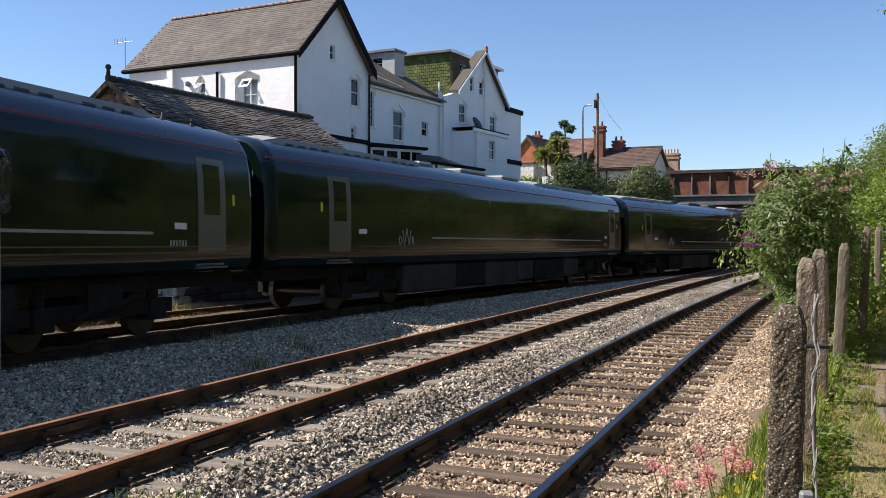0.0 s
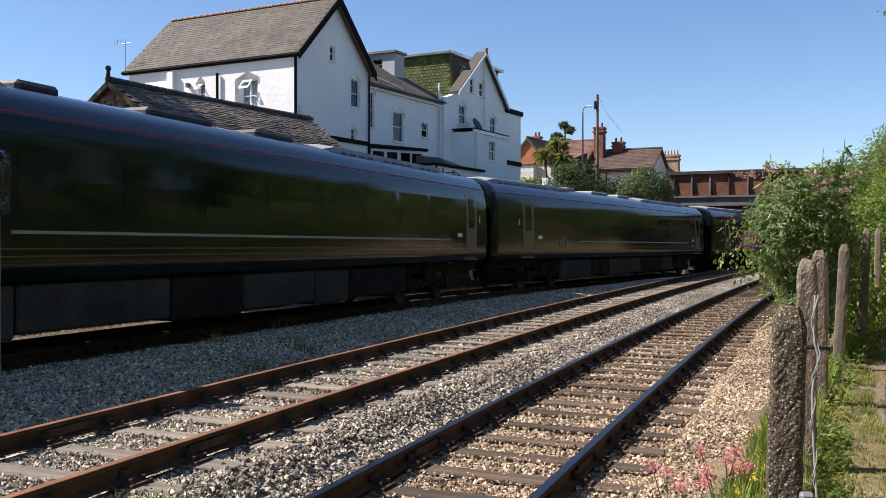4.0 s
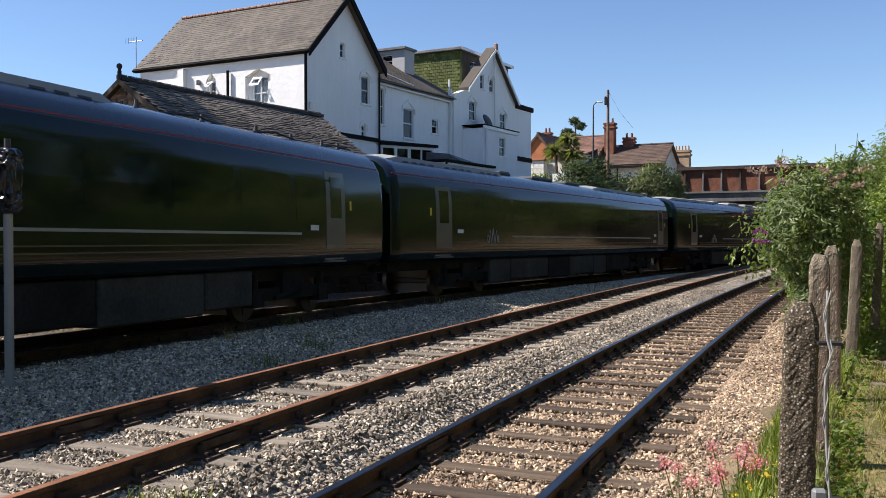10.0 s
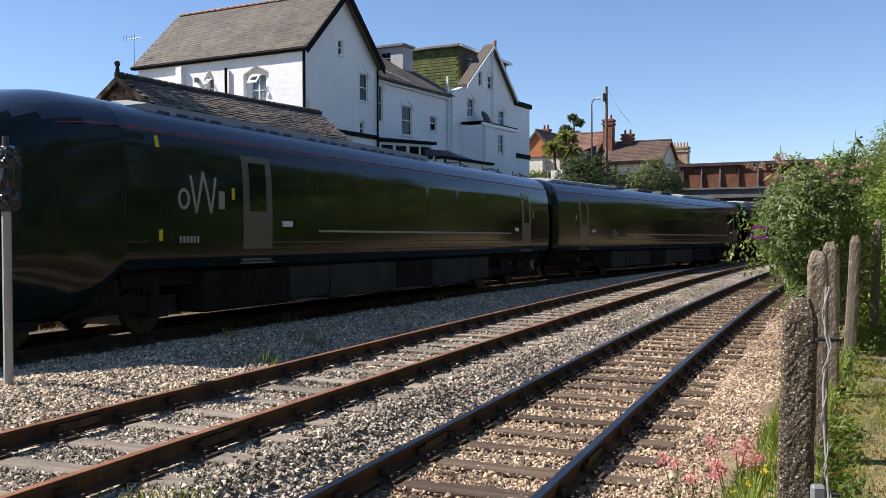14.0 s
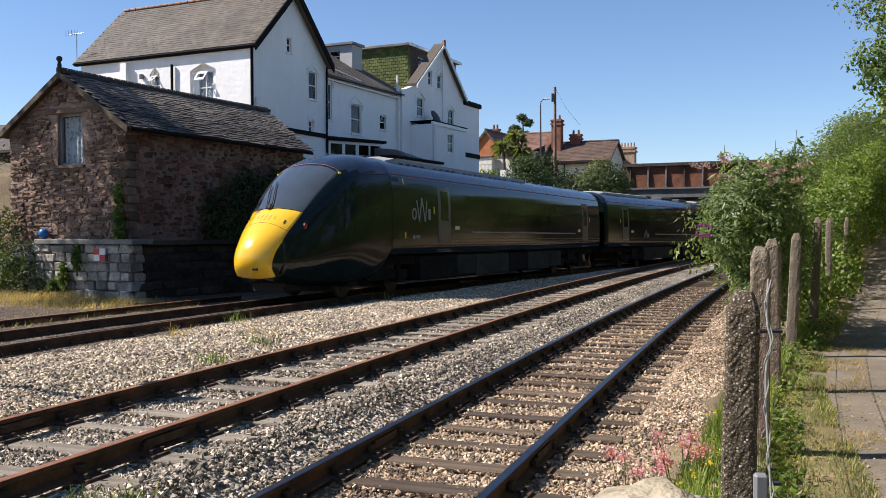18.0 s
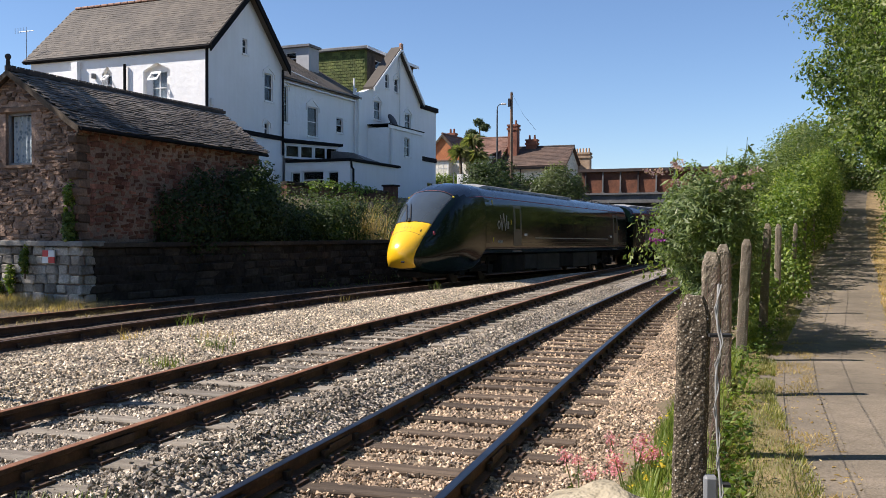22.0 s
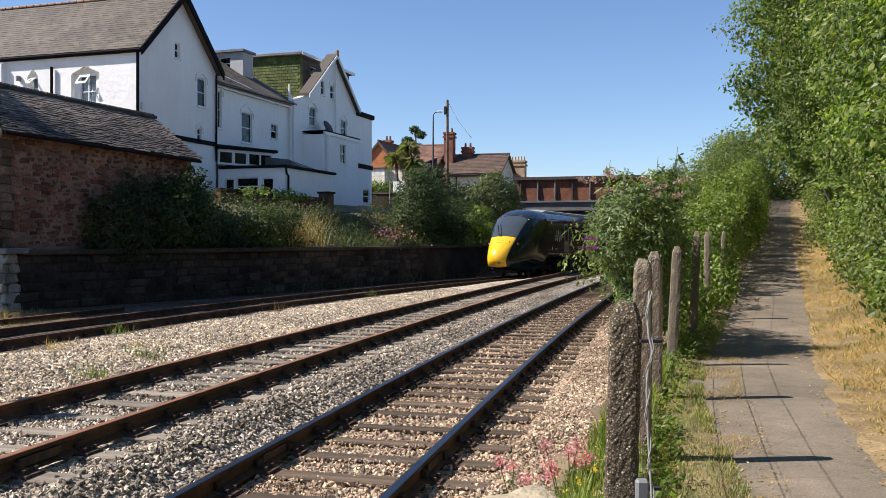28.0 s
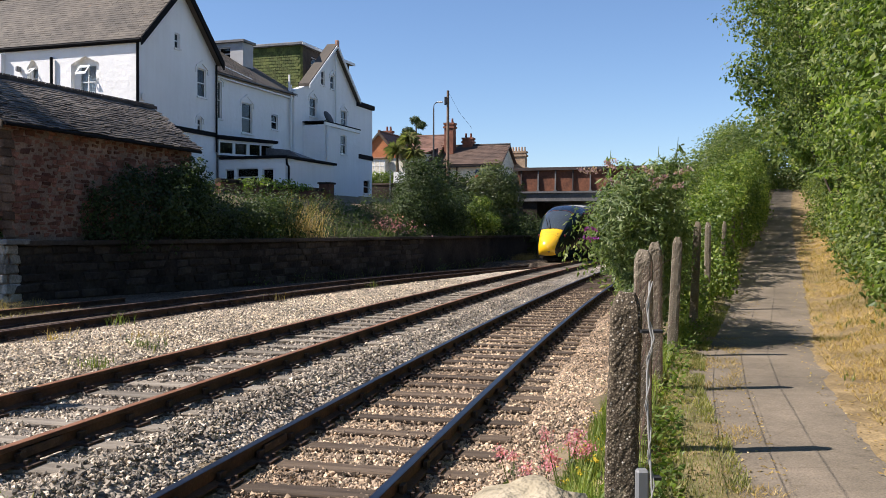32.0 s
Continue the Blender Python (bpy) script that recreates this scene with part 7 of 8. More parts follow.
    for kind, mt, lab in (("cab_shell", TRAIN_GREEN, "dark green tapered cab"), ("windscreen", TRAIN_SCREEN, "dark raked windscreen"), ("cab_roof", TRAIN_ROOF, "dark cab roof")):
        bm = bmesh.new()
        made = {}
        for q in groups[kind]:
            vs = []
            for p in q:
                key = tuple(round(x, 4) for x in p)
                if key not in made:
                    made[key] = bm.verts.new(p)
                if made[key] not in vs:
                    vs.append(made[key])
            if len(vs) > 2:
                try:
                    bm.faces.new(vs)
                except ValueError:
                    pass
        bmesh.ops.recalc_face_normals(bm, faces=bm.faces[:])
        part(kind, bm, mt, car, lab, True)
    # rounded yellow front: reach of its middle line and of its edge at each height
    mid = [(0.52, 4.30), (0.6, 4.42), (0.79, 4.61), (0.96, 4.68), (1.18, 4.67), (1.4, 4.56), (1.66, 4.31), (1.95, 3.96), (2.13, 3.70), (2.24, 3.53)]
    rim = [(0.52, 4.20), (0.6, 4.31), (0.79, 4.45), (0.96, 4.46), (1.18, 4.37), (1.4, 4.18), (1.66, 3.95), (1.95, 3.61), (2.13, 3.42), (2.24, 3.30)]

    def front(y, z, off=0.0):
        w = lerp_table(edge, z)
        d = spline(mid, z) - (spline(mid, z) - spline(rim, z)) * min(1.2, abs(y) / w) ** 2.2
        return (x0 - (d + 0.012 + off) * STRETCH, y, z)

    bm = bmesh.new()
    grid = []
    nz, ny = 44, 32
    for i in range(nz + 1):
        row = []
        for k in range(ny + 1):
            q = -1 + 2 * k / ny
            z = 0.56 + 0.05 * q * q + (2.225 - 0.095 * q * q - 0.56 - 0.05 * q * q) * i / nz
            row.append(bm.verts.new(front(q * lerp_table(edge, z), z)))
        grid.append(row)
    for a, b in zip(grid, grid[1:]):
        for k in range(ny):
            bm.faces.new((a[k], a[k + 1], b[k + 1], b[k]))
    loop = grid[0] + [r[-1] for r in grid[1:]] + grid[-1][-2::-1] + [r[0] for r in grid[-2:0:-1]]
    back = [bm.verts.new((v.co.x + 0.09, v.co.y * 0.985, v.co.z)) for v in loop]
    for i in range(len(loop)):
        j = (i + 1) % len(loop)
        bm.faces.new((loop[i], loop[j], back[j], back[i]))
    part("yellow_front", bm, TRAIN_YELLOW, car, "bright yellow rounded cab front", True)
    bm = bmesh.new()
    extrude_profile(bm, [(-0.7, 0.24), (0.7, 0.24), (0.8, 0.5), (-0.8, 0.5)], [x0 - 3.7, x0 - 3.0, x0 - 1.8], lambda s, l, z: (s, l * (0.6 if s < x0 - 3.6 else 0.95), z))
    part("obstacle_deflector", bm, TRAIN_UNDER, car)
    for y in (-1, 1):
        bm = bmesh.new()
        bmesh.ops.create_uvsphere(bm, u_segments=14, v_segments=8, radius=0.085, matrix=Matrix.Translation((x0 - 3.36, y * 0.835, 1.79)) @ Matrix.Diagonal((0.8, 0.55, 1.0, 1)))
        part("tail_lamp", bm, LAMP_RED, car, "red tail lamp")
        bm = bmesh.new()
        bmesh.ops.create_uvsphere(bm, u_segments=14, v_segments=8, radius=0.06, matrix=Matrix.Translation((x0 - 3.07, y * 0.915, 1.93)) @ Matrix.Diagonal((1.5, 0.35, 0.7, 1)))
        part("head_lamp", bm, ROOF_GREY, car, "grey headlamp lens")
    for k, y in enumerate((0.32, 0.16)):
        pts = [skin(3.58, y - 0.1, 0.03), skin(3.2, y + 0.08, 0.05), skin(2.75, y + 0.3, 0.04)]
        part("wiper", tube_bm(pts, 0.014, 5), RUBBER, car)
    part("wiper_motor", tube_bm([skin(3.6, 0.1, 0.02), skin(3.5, 0.14, 0.04)], 0.05, 8), RUBBER, car)
    bm = bmesh.new()
    for sd in (-1, 1):
        tube(bm, [skin(2.1, sd * 0.88), skin(2.55, sd * 0.835), skin(3.0, sd * 0.775), skin(3.42, sd * 0.715)], 0.014, 5)
    tube(bm, [front(y, 2.235 - 0.095 * (y / 0.72) ** 2, 0.01) for y in (-0.70, -0.45, -0.2, 0, 0.2, 0.45, 0.70)], 0.014, 5)
    part("windscreen_seal", bm, RUBBER, car)
    part("panel_seam", tube_bm([front(y, 1.88 - 0.5 * y * y) for y in (-0.64, -0.5, -0.35, -0.2, 0, 0.2, 0.35, 0.5, 0.64)], 0.007, 5), RUBBER, car)
    part("coupler_hatch", tube_bm([front(-0.25, 0.80, 0.004), front(-0.13, 0.80, 0.004)], 0.035, 6), RUBBER, car)
    part("lamp_slot", tube_bm([front(-0.50, 1.86, 0.002), front(-0.50, 1.93, 0.002)], 0.018, 6), RUBBER, car)
    bm = bmesh.new()
    for i, hgt in enumerate((0.03, 0.06, 0.06, 0.06, 0.03)):
        y = -0.24 + i * 0.12
        tube(bm, [front(y, 2.0 - hgt), front(y + 0.02, 2.0 + hgt)], 0.007, 4)
    part("emblem", bm, GRILLE, car, "small dark emblem of plain bars")
    bm = bmesh.new()
    for sd in (-1, 1):
        tube(bm, [(x0, sd * 1.262, 3.24), (x0 - 0.6, sd * 1.245, 3.22), (x0 - 1.2, sd * 1.15, 3.15), (x0 - 1.93, sd * 0.96, 3.03)], 0.008, 5)
    tube(bm, [skin(2.0, y, 0.004) for y in (-0.92, -0.75, -0.5, -0.25, 0, 0.25, 0.5, 0.75, 0.92)], 0.008, 5)
    part("red_line", bm, TRAIN_RED, car, "thin orange-red lining")
    for sd in (-1, 1):
        cx, cy, cz = skin(2.02, sd * 0.92)
        part("corner_lamp", box_bm(cx - 0.05, cx + 0.04, cy - 0.03, cy + 0.03, cz - 0.04, cz + 0.02, bevel=0.012), YELLOW_PLATE, car)


COACHES = [coach(i) for i in range(5)]


def rail_pose(s):
    a, b = on_track("main", s - 8.5)[0], on_track("main", s + 8.5)[0]
    m = (a + b) / 2
    d = b - a
    return pose(m.x, m.y, m.z, 0, -math.degrees(math.atan2(d.z, math.hypot(d.x, d.y))), math.degrees(math.atan2(d.y, d.x)))


def tail_at(t):
    return lerp_table(TAIL, t)


def motions():
    for i, car in enumerate(COACHES):
        walk(car, [(t, rail_pose(s + CAR * i + 13)) for t, s in TAIL])
    for w, x in WHEELS:
        y = w.location.copy()
        rows = []
        for k in range(161):
            t = k * 0.2
            turn = math.degrees((tail_at(t) - TAIL[0][1]) / 0.42)
            rows.append((t, pose(x, 0, 0.42, 0, turn % 360, 0)))
        walk(w, rows)
    walk(road_car, [(t, HF @ pose(u, v, 5.75, 0, 0, h)) for t, u, v, h in CAR_WAY])
    walk(gull, [(t, pose(x, y, z, 0, 0, 180 if t < 8 else 120)) for t, x, y, z in GULL_WAY])
    for w, sd in GULL_WINGS:
        walk(w, [(k * 0.2, pose(0, sd * 0.05, 0.04, sd * (12 + 26 * math.sin(k * 1.1)), 0, 0)) for k in range(161)])

# ================= fence =================


def concrete_post(h, w, seed, fine=False):
    """A rough concrete post with worn arrises and a knobbly top; fine: the aggregate stands out."""
    rng = random.Random(seed)
    bm = bmesh.new()
    n, m = (96, 36) if fine else (24, 16)
    rings = []
    for i in range(n + 1):
        f = i / n
        z = h * f
        s = 1.0 - 0.10 * f - (0.42 * (max(0, f - 0.94) / 0.06) ** 2)
        ring_ = []
        for k in range(m):
            a = 6.2832 * k / m
            r = w / 2 / max(abs(math.cos(a)), abs(math.sin(a))) * 0.97
            r = min(r, w * 0.60) * s
            q = Vector((r * math.cos(a), r * math.sin(a), z)) + Vector((seed * 3.1, 0, 0))
            r *= 1 + 0.05 * noise.noise(q * 9) + 0.06 * noise.noise(q * 26)
            if fine:
                r += 0.0035 * noise.noise(q * 60) + 0.003 * noise.noise(q * 140)
            ring_.append(bm.verts.new((r * math.cos(a), r * math.sin(a), z + (0.02 * noise.noise(q * 14) if f > 0.9 else 0))))
        rings.append(ring_)
    for a, b in zip(rings, rings[1:]):
        for k in range(m):
            bm.faces.new((a[k], a[(k + 1) % m], b[(k + 1) % m], b[k]))
    bm.faces.new(rings[-1])
    return bm


fence = thing("fence", Matrix.Translation((1.45, 6.6, 0.2)), "post-and-wire fence of rough concrete posts", "fence")
POSTS = [(3.9, 1.60, 0.15), (6.6, 1.73, 0.15), (9.3, 1.76, 0.15), (12.0, 1.80, 0.145), (14.7, 2.02, 0.14), (17.4, 2.05, 0.13), (21.5, 2.1, 0.11), (26.0, 2.5, 0.11), (31, 2.7, 0.11)]
for i, (y, zt, w) in enumerate(POSTS):
    g = path_z(y) - 0.25
    p = part("post", concrete_post(zt - g, w, i, i < 3), POST_CONCRETE if i else CONCRETE, fence, "weathered aggregate concrete post")
    p.location = (fence_x(y) - 1.45, y - 6.6, g - 0.2)
    p.rotation_euler = (radians((-1.0, 1, 0.5, 2.5, 1.5, -1, 1, 0, 1)[i]), radians((1.2, 0.4, -0.6, 2.4, 2.0, 0.5, 2, 1, 0)[i]), radians(-14))
# wires from post to post
for z in (0.6, 1.0, 1.4):
    pts = []
    for y, zt, w in POSTS:
        g = path_z(y)
        pts.append((fence_x(y) + w * 0.5 - 1.45, y - 6.6, g - 0.2 + z * 0.95))
    part("wire", tube_bm(pts, 0.0028, 4), RAIL_SIDE, fence)
# wire mesh between the first posts
bm = bmesh.new()
for k in range(18):
    y = 3.95 + k * 0.3
    x = fence_x(y) + 0.075
    g = path_z(y)
    tube(bm, [(x - 1.45, y - 6.6, g - 0.15), (x - 1.45, y - 6.6, g + 1.22)], 0.0013, 3, cap=False)
for k in range(3):
    z = 0.2 + k * 0.4
    tube(bm, [(fence_x(y) + 0.075 - 1.45, y - 6.6, path_z(y) - 0.2 + z) for y in (3.9, 5.2, 6.6, 8.0, 9.3)], 0.0013, 3, cap=False)
part("wire_mesh", bm, RAIL_SIDE, fence, "rusty wire mesh")

# cable and conduit down the first post
cb = thing("cable", Matrix.Translation((0.86, 3.86, 0.2)), "dirty white cable clipped down a concrete post", "cable")
run = [(0.012 + 0.014 * math.sin(z * 4.1) + (0.022 * math.exp(-((z - 1.2) / 0.06) ** 2)), -0.075 + 0.006 * math.sin(z * 9), z) for z in np.linspace(1.46, -0.1, 34)]
part("sheath", tube_bm(run, 0.0048, 8), CABLE_WHITE, cb)
part("second_core", tube_bm([(x + 0.011 * math.cos(z * 30), y - 0.004 + 0.008 * math.sin(z * 30), z) for x, y, z in run[:26]], 0.0028, 6), CABLE_WHITE, cb)
for z in (1.24, 0.62):
    part("clip", box_bm(-0.02, 0.07, -0.05, 0.0, z, z + 0.012), RUBBER, cb)
cd = thing("conduit", Matrix.Translation((0.85, 3.83, 0.0)), "grey plastic conduit stub beside the fence post", "conduit")
part("pipe", box_bm(-0.028, 0.028, -0.03, 0.03, -0.1, 0.865, bevel=0.01), PVC_GREY, cd)

# lichened stone right under the camera
cap = bmesh.new()
bmesh.ops.create_icosphere(cap, subdivisions=4, radius=1.0)
for v in cap.verts:
    n_ = noise.noise(v.co * 3.0) * 0.10 + noise.noise(v.co * 9.0) * 0.04
    v.co *= 1 + n_
post_b = thing("stone_post", Matrix.Translation((0.066, 0.62, 0.12)), "rough stone post with a lichened rounded top", "post")
cap_ob = part("rounded_top", cap, LICHEN_CAP, post_b, "lichened rounded top", True)
cap_ob.matrix_basis = Matrix.Translation((0, 0, 1.494)) @ Matrix.Diagonal((0.064, 0.09, 0.08, 1))
part("shaft", concrete_post(1.44, 0.115, 40), CONCRETE, post_b)

# post with a bagged-up signal
sp = thing("bagged_signal", Matrix.Translation((-6.40, 8.98, -0.1)), "white post with a signal head wrapped in black bags", "signal")
part("post", tube_bm([(0, 0, -0.3), (0, 0, 2.2)], 0.05, 10), CABLE_WHITE, sp)
bm = bmesh.new()
bmesh.ops.create_icosphere(bm, subdivisions=5, radius=1.0)
for v in bm.verts:
    c = v.co.copy()
    v.co = Vector([math.copysign(abs(q) ** 0.45, q) for q in c])
    v.co = Vector((v.co.x * 0.125, v.co.y * 0.125, v.co.z * 0.36 + 2.56))
for v in bm.verts:
    d = Vector((v.co.x, v.co.y, 0))
    v.co += d * (0.35 * noise.noise(v.co * 9) + 0.2 * noise.noise(v.co * 24)) + Vector((0, 0, 0.02 * noise.noise(v.co * 14)))
part("wrapped_head", bm, BAG_BLACK, sp, "crumpled black plastic wrapping")
for z in (2.35, 2.6, 2.8):
    part("tape", tube_bm([(0.12 * math.cos(a), 0.12 * math.sin(a), z + 0.03 * math.sin(a * 2)) for a in np.linspace(0, 6.28, 14)], 0.006, 4), STEEL_GREY, sp)
part("finial", tube_bm([(0, 0, 2.9), (0, 0, 3.02)], 0.035, 8), GRILLE, sp)

# ================= plants =================


def plant(name, label, category, place, parts_, group="", kind=""):
    """A plant: parts_ is a list of (part name, points, normals, size, material, slim, droop)."""
    t = thing(name, Matrix.Translation(place), label, category, group, kind)
    o = np.array(place)
    for i, (nm, p, n, size, mt, slim, droop) in enumerate(parts_):
        leaf_mesh(nm, p - o, n, size, mt, t, "", 17 + i, slim, droop)
    return t


def limbs(t, place, ends, r, material=BARK):
    o = Vector(place)
    for e in ends:
        e = Vector(e) - o
        mid = e * 0.5 + Vector((random.uniform(-0.2, 0.2), random.uniform(-0.2, 0.2), e.length * 0.08))
        part("limb", tube_bm([(0, 0, -0.3), mid * 0.5, mid, e], r, 7, r * 0.3), material, t)


# butterfly bush hanging over the fence
random.seed(3)
bc = [(2.72, 13.3, 1.85, 0.58, 0.8, 0.72), (3.2, 13.9, 2.05, 0.5, 0.8, 0.7), (2.5, 13.1, 2.15, 0.36, 0.6, 0.36), (3.0, 13.5, 1.15, 0.48, 0.8, 0.8), (3.45, 14.5, 1.45, 0.45, 0.9, 1.0), (2.85, 13.0, 0.75, 0.36, 0.6, 0.5), (3.7, 15.4, 1.5, 0.45, 0.9, 0.9)]
bc += [(2.75, 13.4, 2.45, 0.4, 0.5, 0.36), (3.25, 13.7, 2.6, 0.36, 0.5, 0.34), (2.35, 12.9, 1.75, 0.3, 0.4, 0.3)]
p, n = clump_points(bc, 30000, 5, 0.40, 0.42, 3.4)
bush = plant("butterfly_bush", "tall butterfly bush with grey-green leaves and mauve spikes", "bush", (3.0, 13.8, 0.0), [("foliage", p, n, 0.085, LEAF_BUDD, 0.34, 0.3)])
limbs(bush, (3.0, 13.8, 0.0), [(2.6, 13.2, 2.2), (3.2, 14.0, 2.6), (2.9, 13.2, 2.4), (3.6, 15.2, 2.3), (2.9, 12.9, 1.0)], 0.03)
rng = np.random.default_rng(8)
for i, (x, y, z, h) in enumerate(((3.2, 13.8, 2.4, 0.75), (2.6, 13.4, 2.3, 0.5), (3.0, 13.4, 2.35, 0.45), (3.6, 15.0, 2.3, 0.5), (2.85, 13.7, 2.4, 0.4), (3.4, 14.3, 2.4, 0.55), (2.3, 13.1, 2.1, 0.35), (2.44, 13.6, 2.55, 0.52), (3.44, 13.6, 2.65, 0.62), (3.36, 13.5, 2.6, 0.42))):
    stem = [(x - 3.0, y - 13.8, z - 0.5), (x - 2.98, y - 13.8, z), (x - 2.94, y - 13.82, z + h)]
    sh = part("shoot", tube_bm(stem, 0.010, 5, 0.004), LEAF_BUDD, bush)
    k = 34
    f = rng.random(k)
    pts = np.stack([x - 2.98 + 0.04 * f + rng.normal(size=k) * 0.05, y - 13.8 + rng.normal(size=k) * 0.05, z - 0.1 + h * f], 1)
    leaf_mesh("shoot_leaf", pts, rng.normal(size=(k, 3)), 0.13, LEAF_BUDD, sh, "", 50 + i, 0.26, 0.5)
for i in range(10):
    x, y, z = 2.15 + rng.random() * 1.2, 12.7 + rng.random() * 0.7, 2.45 + rng.random() * 0.42
    k = 60
    a = rng.random() * 6.28
    f = rng.random(k)[:, None]
    pts = np.array([x - 3.0, y - 13.8, z]) + f * np.array([0.22 * math.cos(a), 0.22 * math.sin(a), 0.06]) + rng.normal(size=(k, 3)) * 0.02
    leaf_mesh("flower_spike", pts, rng.normal(size=(k, 3)), 0.035, PETAL_MAUVE, bush, "", 80 + i, 0.8)
for x, y, z in ((2.10, 12.9, 1.90), (2.12, 12.9, 1.77)):
    pts = np.array([x - 3.0, y - 13.8, z]) + rng.normal(size=(44, 3)) * np.array([0.06, 0.025, 0.014])
    leaf_mesh("purple_spike", pts, rng.normal(size=(44, 3)), 0.034, PETAL_PURPLE, bush, "", 120, 0.8)

# climbers smothering the fence further on
cl = []
r_ = random.Random(12)
for y in np.arange(16.5, 48, 1.1):
    x, z = fence_x(y), path_z(y)
    hgt = lerp_table([(15, 0.95), (19, 1.1), (23, 1.7), (27, 2.5), (34, 3.0), (50, 2.8)], y)
    cl.append((x - 0.2 + r_.uniform(-0.35, 0.2), y + r_.uniform(-0.3, 0.3), z + hgt * r_.uniform(0.25, 0.42), 0.38, 0.75, hgt * 0.5))
    cl.append((x - 0.4 + r_.uniform(-0.5, 0.35), y + 0.5, z + hgt * r_.uniform(0.55, 0.85), 0.42, 0.6, hgt * 0.33))
for y in np.arange(22, 46, 1.3):
    cl.append((fence_x(y) - 0.3 + r_.uniform(-0.4, 0.25), y, path_z(y) + lerp_table([(22, 1.5), (28, 2.4), (46, 2.9)], y) * r_.uniform(0.75, 1.1), 0.5, 0.6, 0.45))
p, n = clump_points(cl, 72000, 6, 0.55, 0.32, 2.6)
plant("fence_climber", "bright green climbers smothering the fence", "climber", (7.0, 24, 0.6), [("foliage", p, n, 0.095, LEAF_LIME, 0.62, 0.2)], kind="stuff")
# darker scrub between fence and railway, further on
cl = []
for y in np.arange(22, 66, 2.2):
    x, z = fence_x(y) - 1.5, path_z(y)
    cl.append((x + r_.uniform(-0.6, 0.4), y, z + 0.8, 1.5, 1.6, lerp_table([(20, 0.8), (40, 2.0), (60, 2.8)], y)))
    cl.append((x - 0.6 + r_.uniform(-0.5, 0.3), y + 1, z + lerp_table([(20, 1.0), (40, 2.4), (60, 3.2)], y), 1.3, 1.5, 1.2))
p, n = clump_points(cl, 52000, 7, 0.5, 0.22, 1.3)
plant("scrub", "dense scrub on the bank between path and railway", "bush", (12, 44, 1.5), [("foliage", p, n, 0.14, LEAF_SCRUB, 0.5, 0.1)], kind="stuff")

# tall hedge and trees on the far side of the path
TREES = []


def hedge_tree(y, off, height, reach, seed, n_leaf, size):
    """A hedgerow tree: leaning trunk, limbs and a deep uneven crown from the ground up."""
    r = random.Random(seed)
    x = fence_x(y) + off
    z = ground_z(x, y)
    place = (x, y, z)
    cl = []
    for k in range(30):
        f = (k + 0.5) / 30
        w = 0.7 + 0.42 * math.sin(f * 3.1)
        shift = reach * (min(1.0, 2.6 * f) * r.uniform(0.35, 0.95) if 26 < y < 32 else f * r.uniform(0.3, 1.0))
        cl.append((x - shift + r.uniform(-0.3, 0.9), y + r.uniform(-1.3, 1.3), z + 0.3 + height * f, w * r.uniform(0.7, 1.2), 0.85 * r.uniform(0.7, 1.3), 0.5 + 0.4 * r.random()))
    p, n = clump_points(cl, n_leaf, seed, 0.55, 0.22, 1.9)
    free = np.array([q[0] > fence_x(q[1]) + (2.9 if q[2] < 2.6 + path_z(q[1]) else 1.6 if q[2] < 4 + path_z(q[1]) else -9) for q in p])
    p, n = p[free], n[free]
    t = plant("hedgerow_tree", "tall leafy hedgerow tree leaning over the footpath", "tree", place, [("crown", p, n, size, LEAF_SCRUB if y > 33 or seed % 3 == 0 else LEAF_HEDGE, 0.62, 0.15)], "trees along the path")
    part("trunk", tube_bm([(0.3, 0, -0.4), (0.1, 0, height * 0.3), (-reach * 0.3, 0, height * 0.6), (-reach * 0.5, 0, height * 0.92)], 0.16, 9, 0.04), BARK, t)
    limbs(t, place, [(c[0], c[1], c[2]) for c in cl[3::5]], 0.05)
    return t


for i, (y, off, hgt, reach, nl_) in enumerate(((-6, 4.2, 7, 1.5, 4000), (-1, 4.4, 8, 1.6, 4000), (4, 4.6, 8, 1.5, 6000), (9, 4.5, 9.5, 1.2, 13000), (12.0, 4.0, 10, 1.5, 14000), (14.6, 3.8, 10, 1.6, 14000), (17.2, 3.8, 10.5, 1.8, 13000), (20, 3.8, 10.5, 2.2, 12000), (23, 3.9, 11, 2.6, 11000), (26.5, 3.6, 12, 2.6, 13000), (30.5, 3.8, 12.5, 3.5, 14000), (35, 4.3, 9.5, 2.6, 9000), (40, 4.2, 9, 2.6, 8000), (46, 4.0, 9, 3.0, 8000), (53, 3.4, 9, 3.4, 8000))):
    hedge_tree(float(y), off, hgt, reach, 60 + i, nl_ if y < 6 else int(nl_ * 1.9), 0.16 if y < 6 else 0.115 if y < 28 else 0.15)
# undergrowth that closes the foot of the hedge down to the verge
cl = []
for y in np.arange(3.0, 62, 0.8):
    for off, h in ((3.5, 0.5), (4.0, 1.3), (4.3, 2.1), (4.7, 2.9)):
        x = fence_x(y) + off - lerp_table([(22, 0.0), (32, 0.35), (42, 0.8)], y) + r_.uniform(-0.25, 0.45)
        cl.append((x, y + r_.uniform(-0.4, 0.4), ground_z(x, y) + h * r_.uniform(0.7, 1.15), 0.6, 0.75, 0.62))
p, n = clump_points(cl, 46000, 78, 0.5, 0.2, 1.8)
free = np.array([q[0] > fence_x(q[1]) + lerp_table([(6, 3.3), (8, 2.75), (24, 2.7), (36, 2.05), (44, 1.7)], q[1]) for q in p])
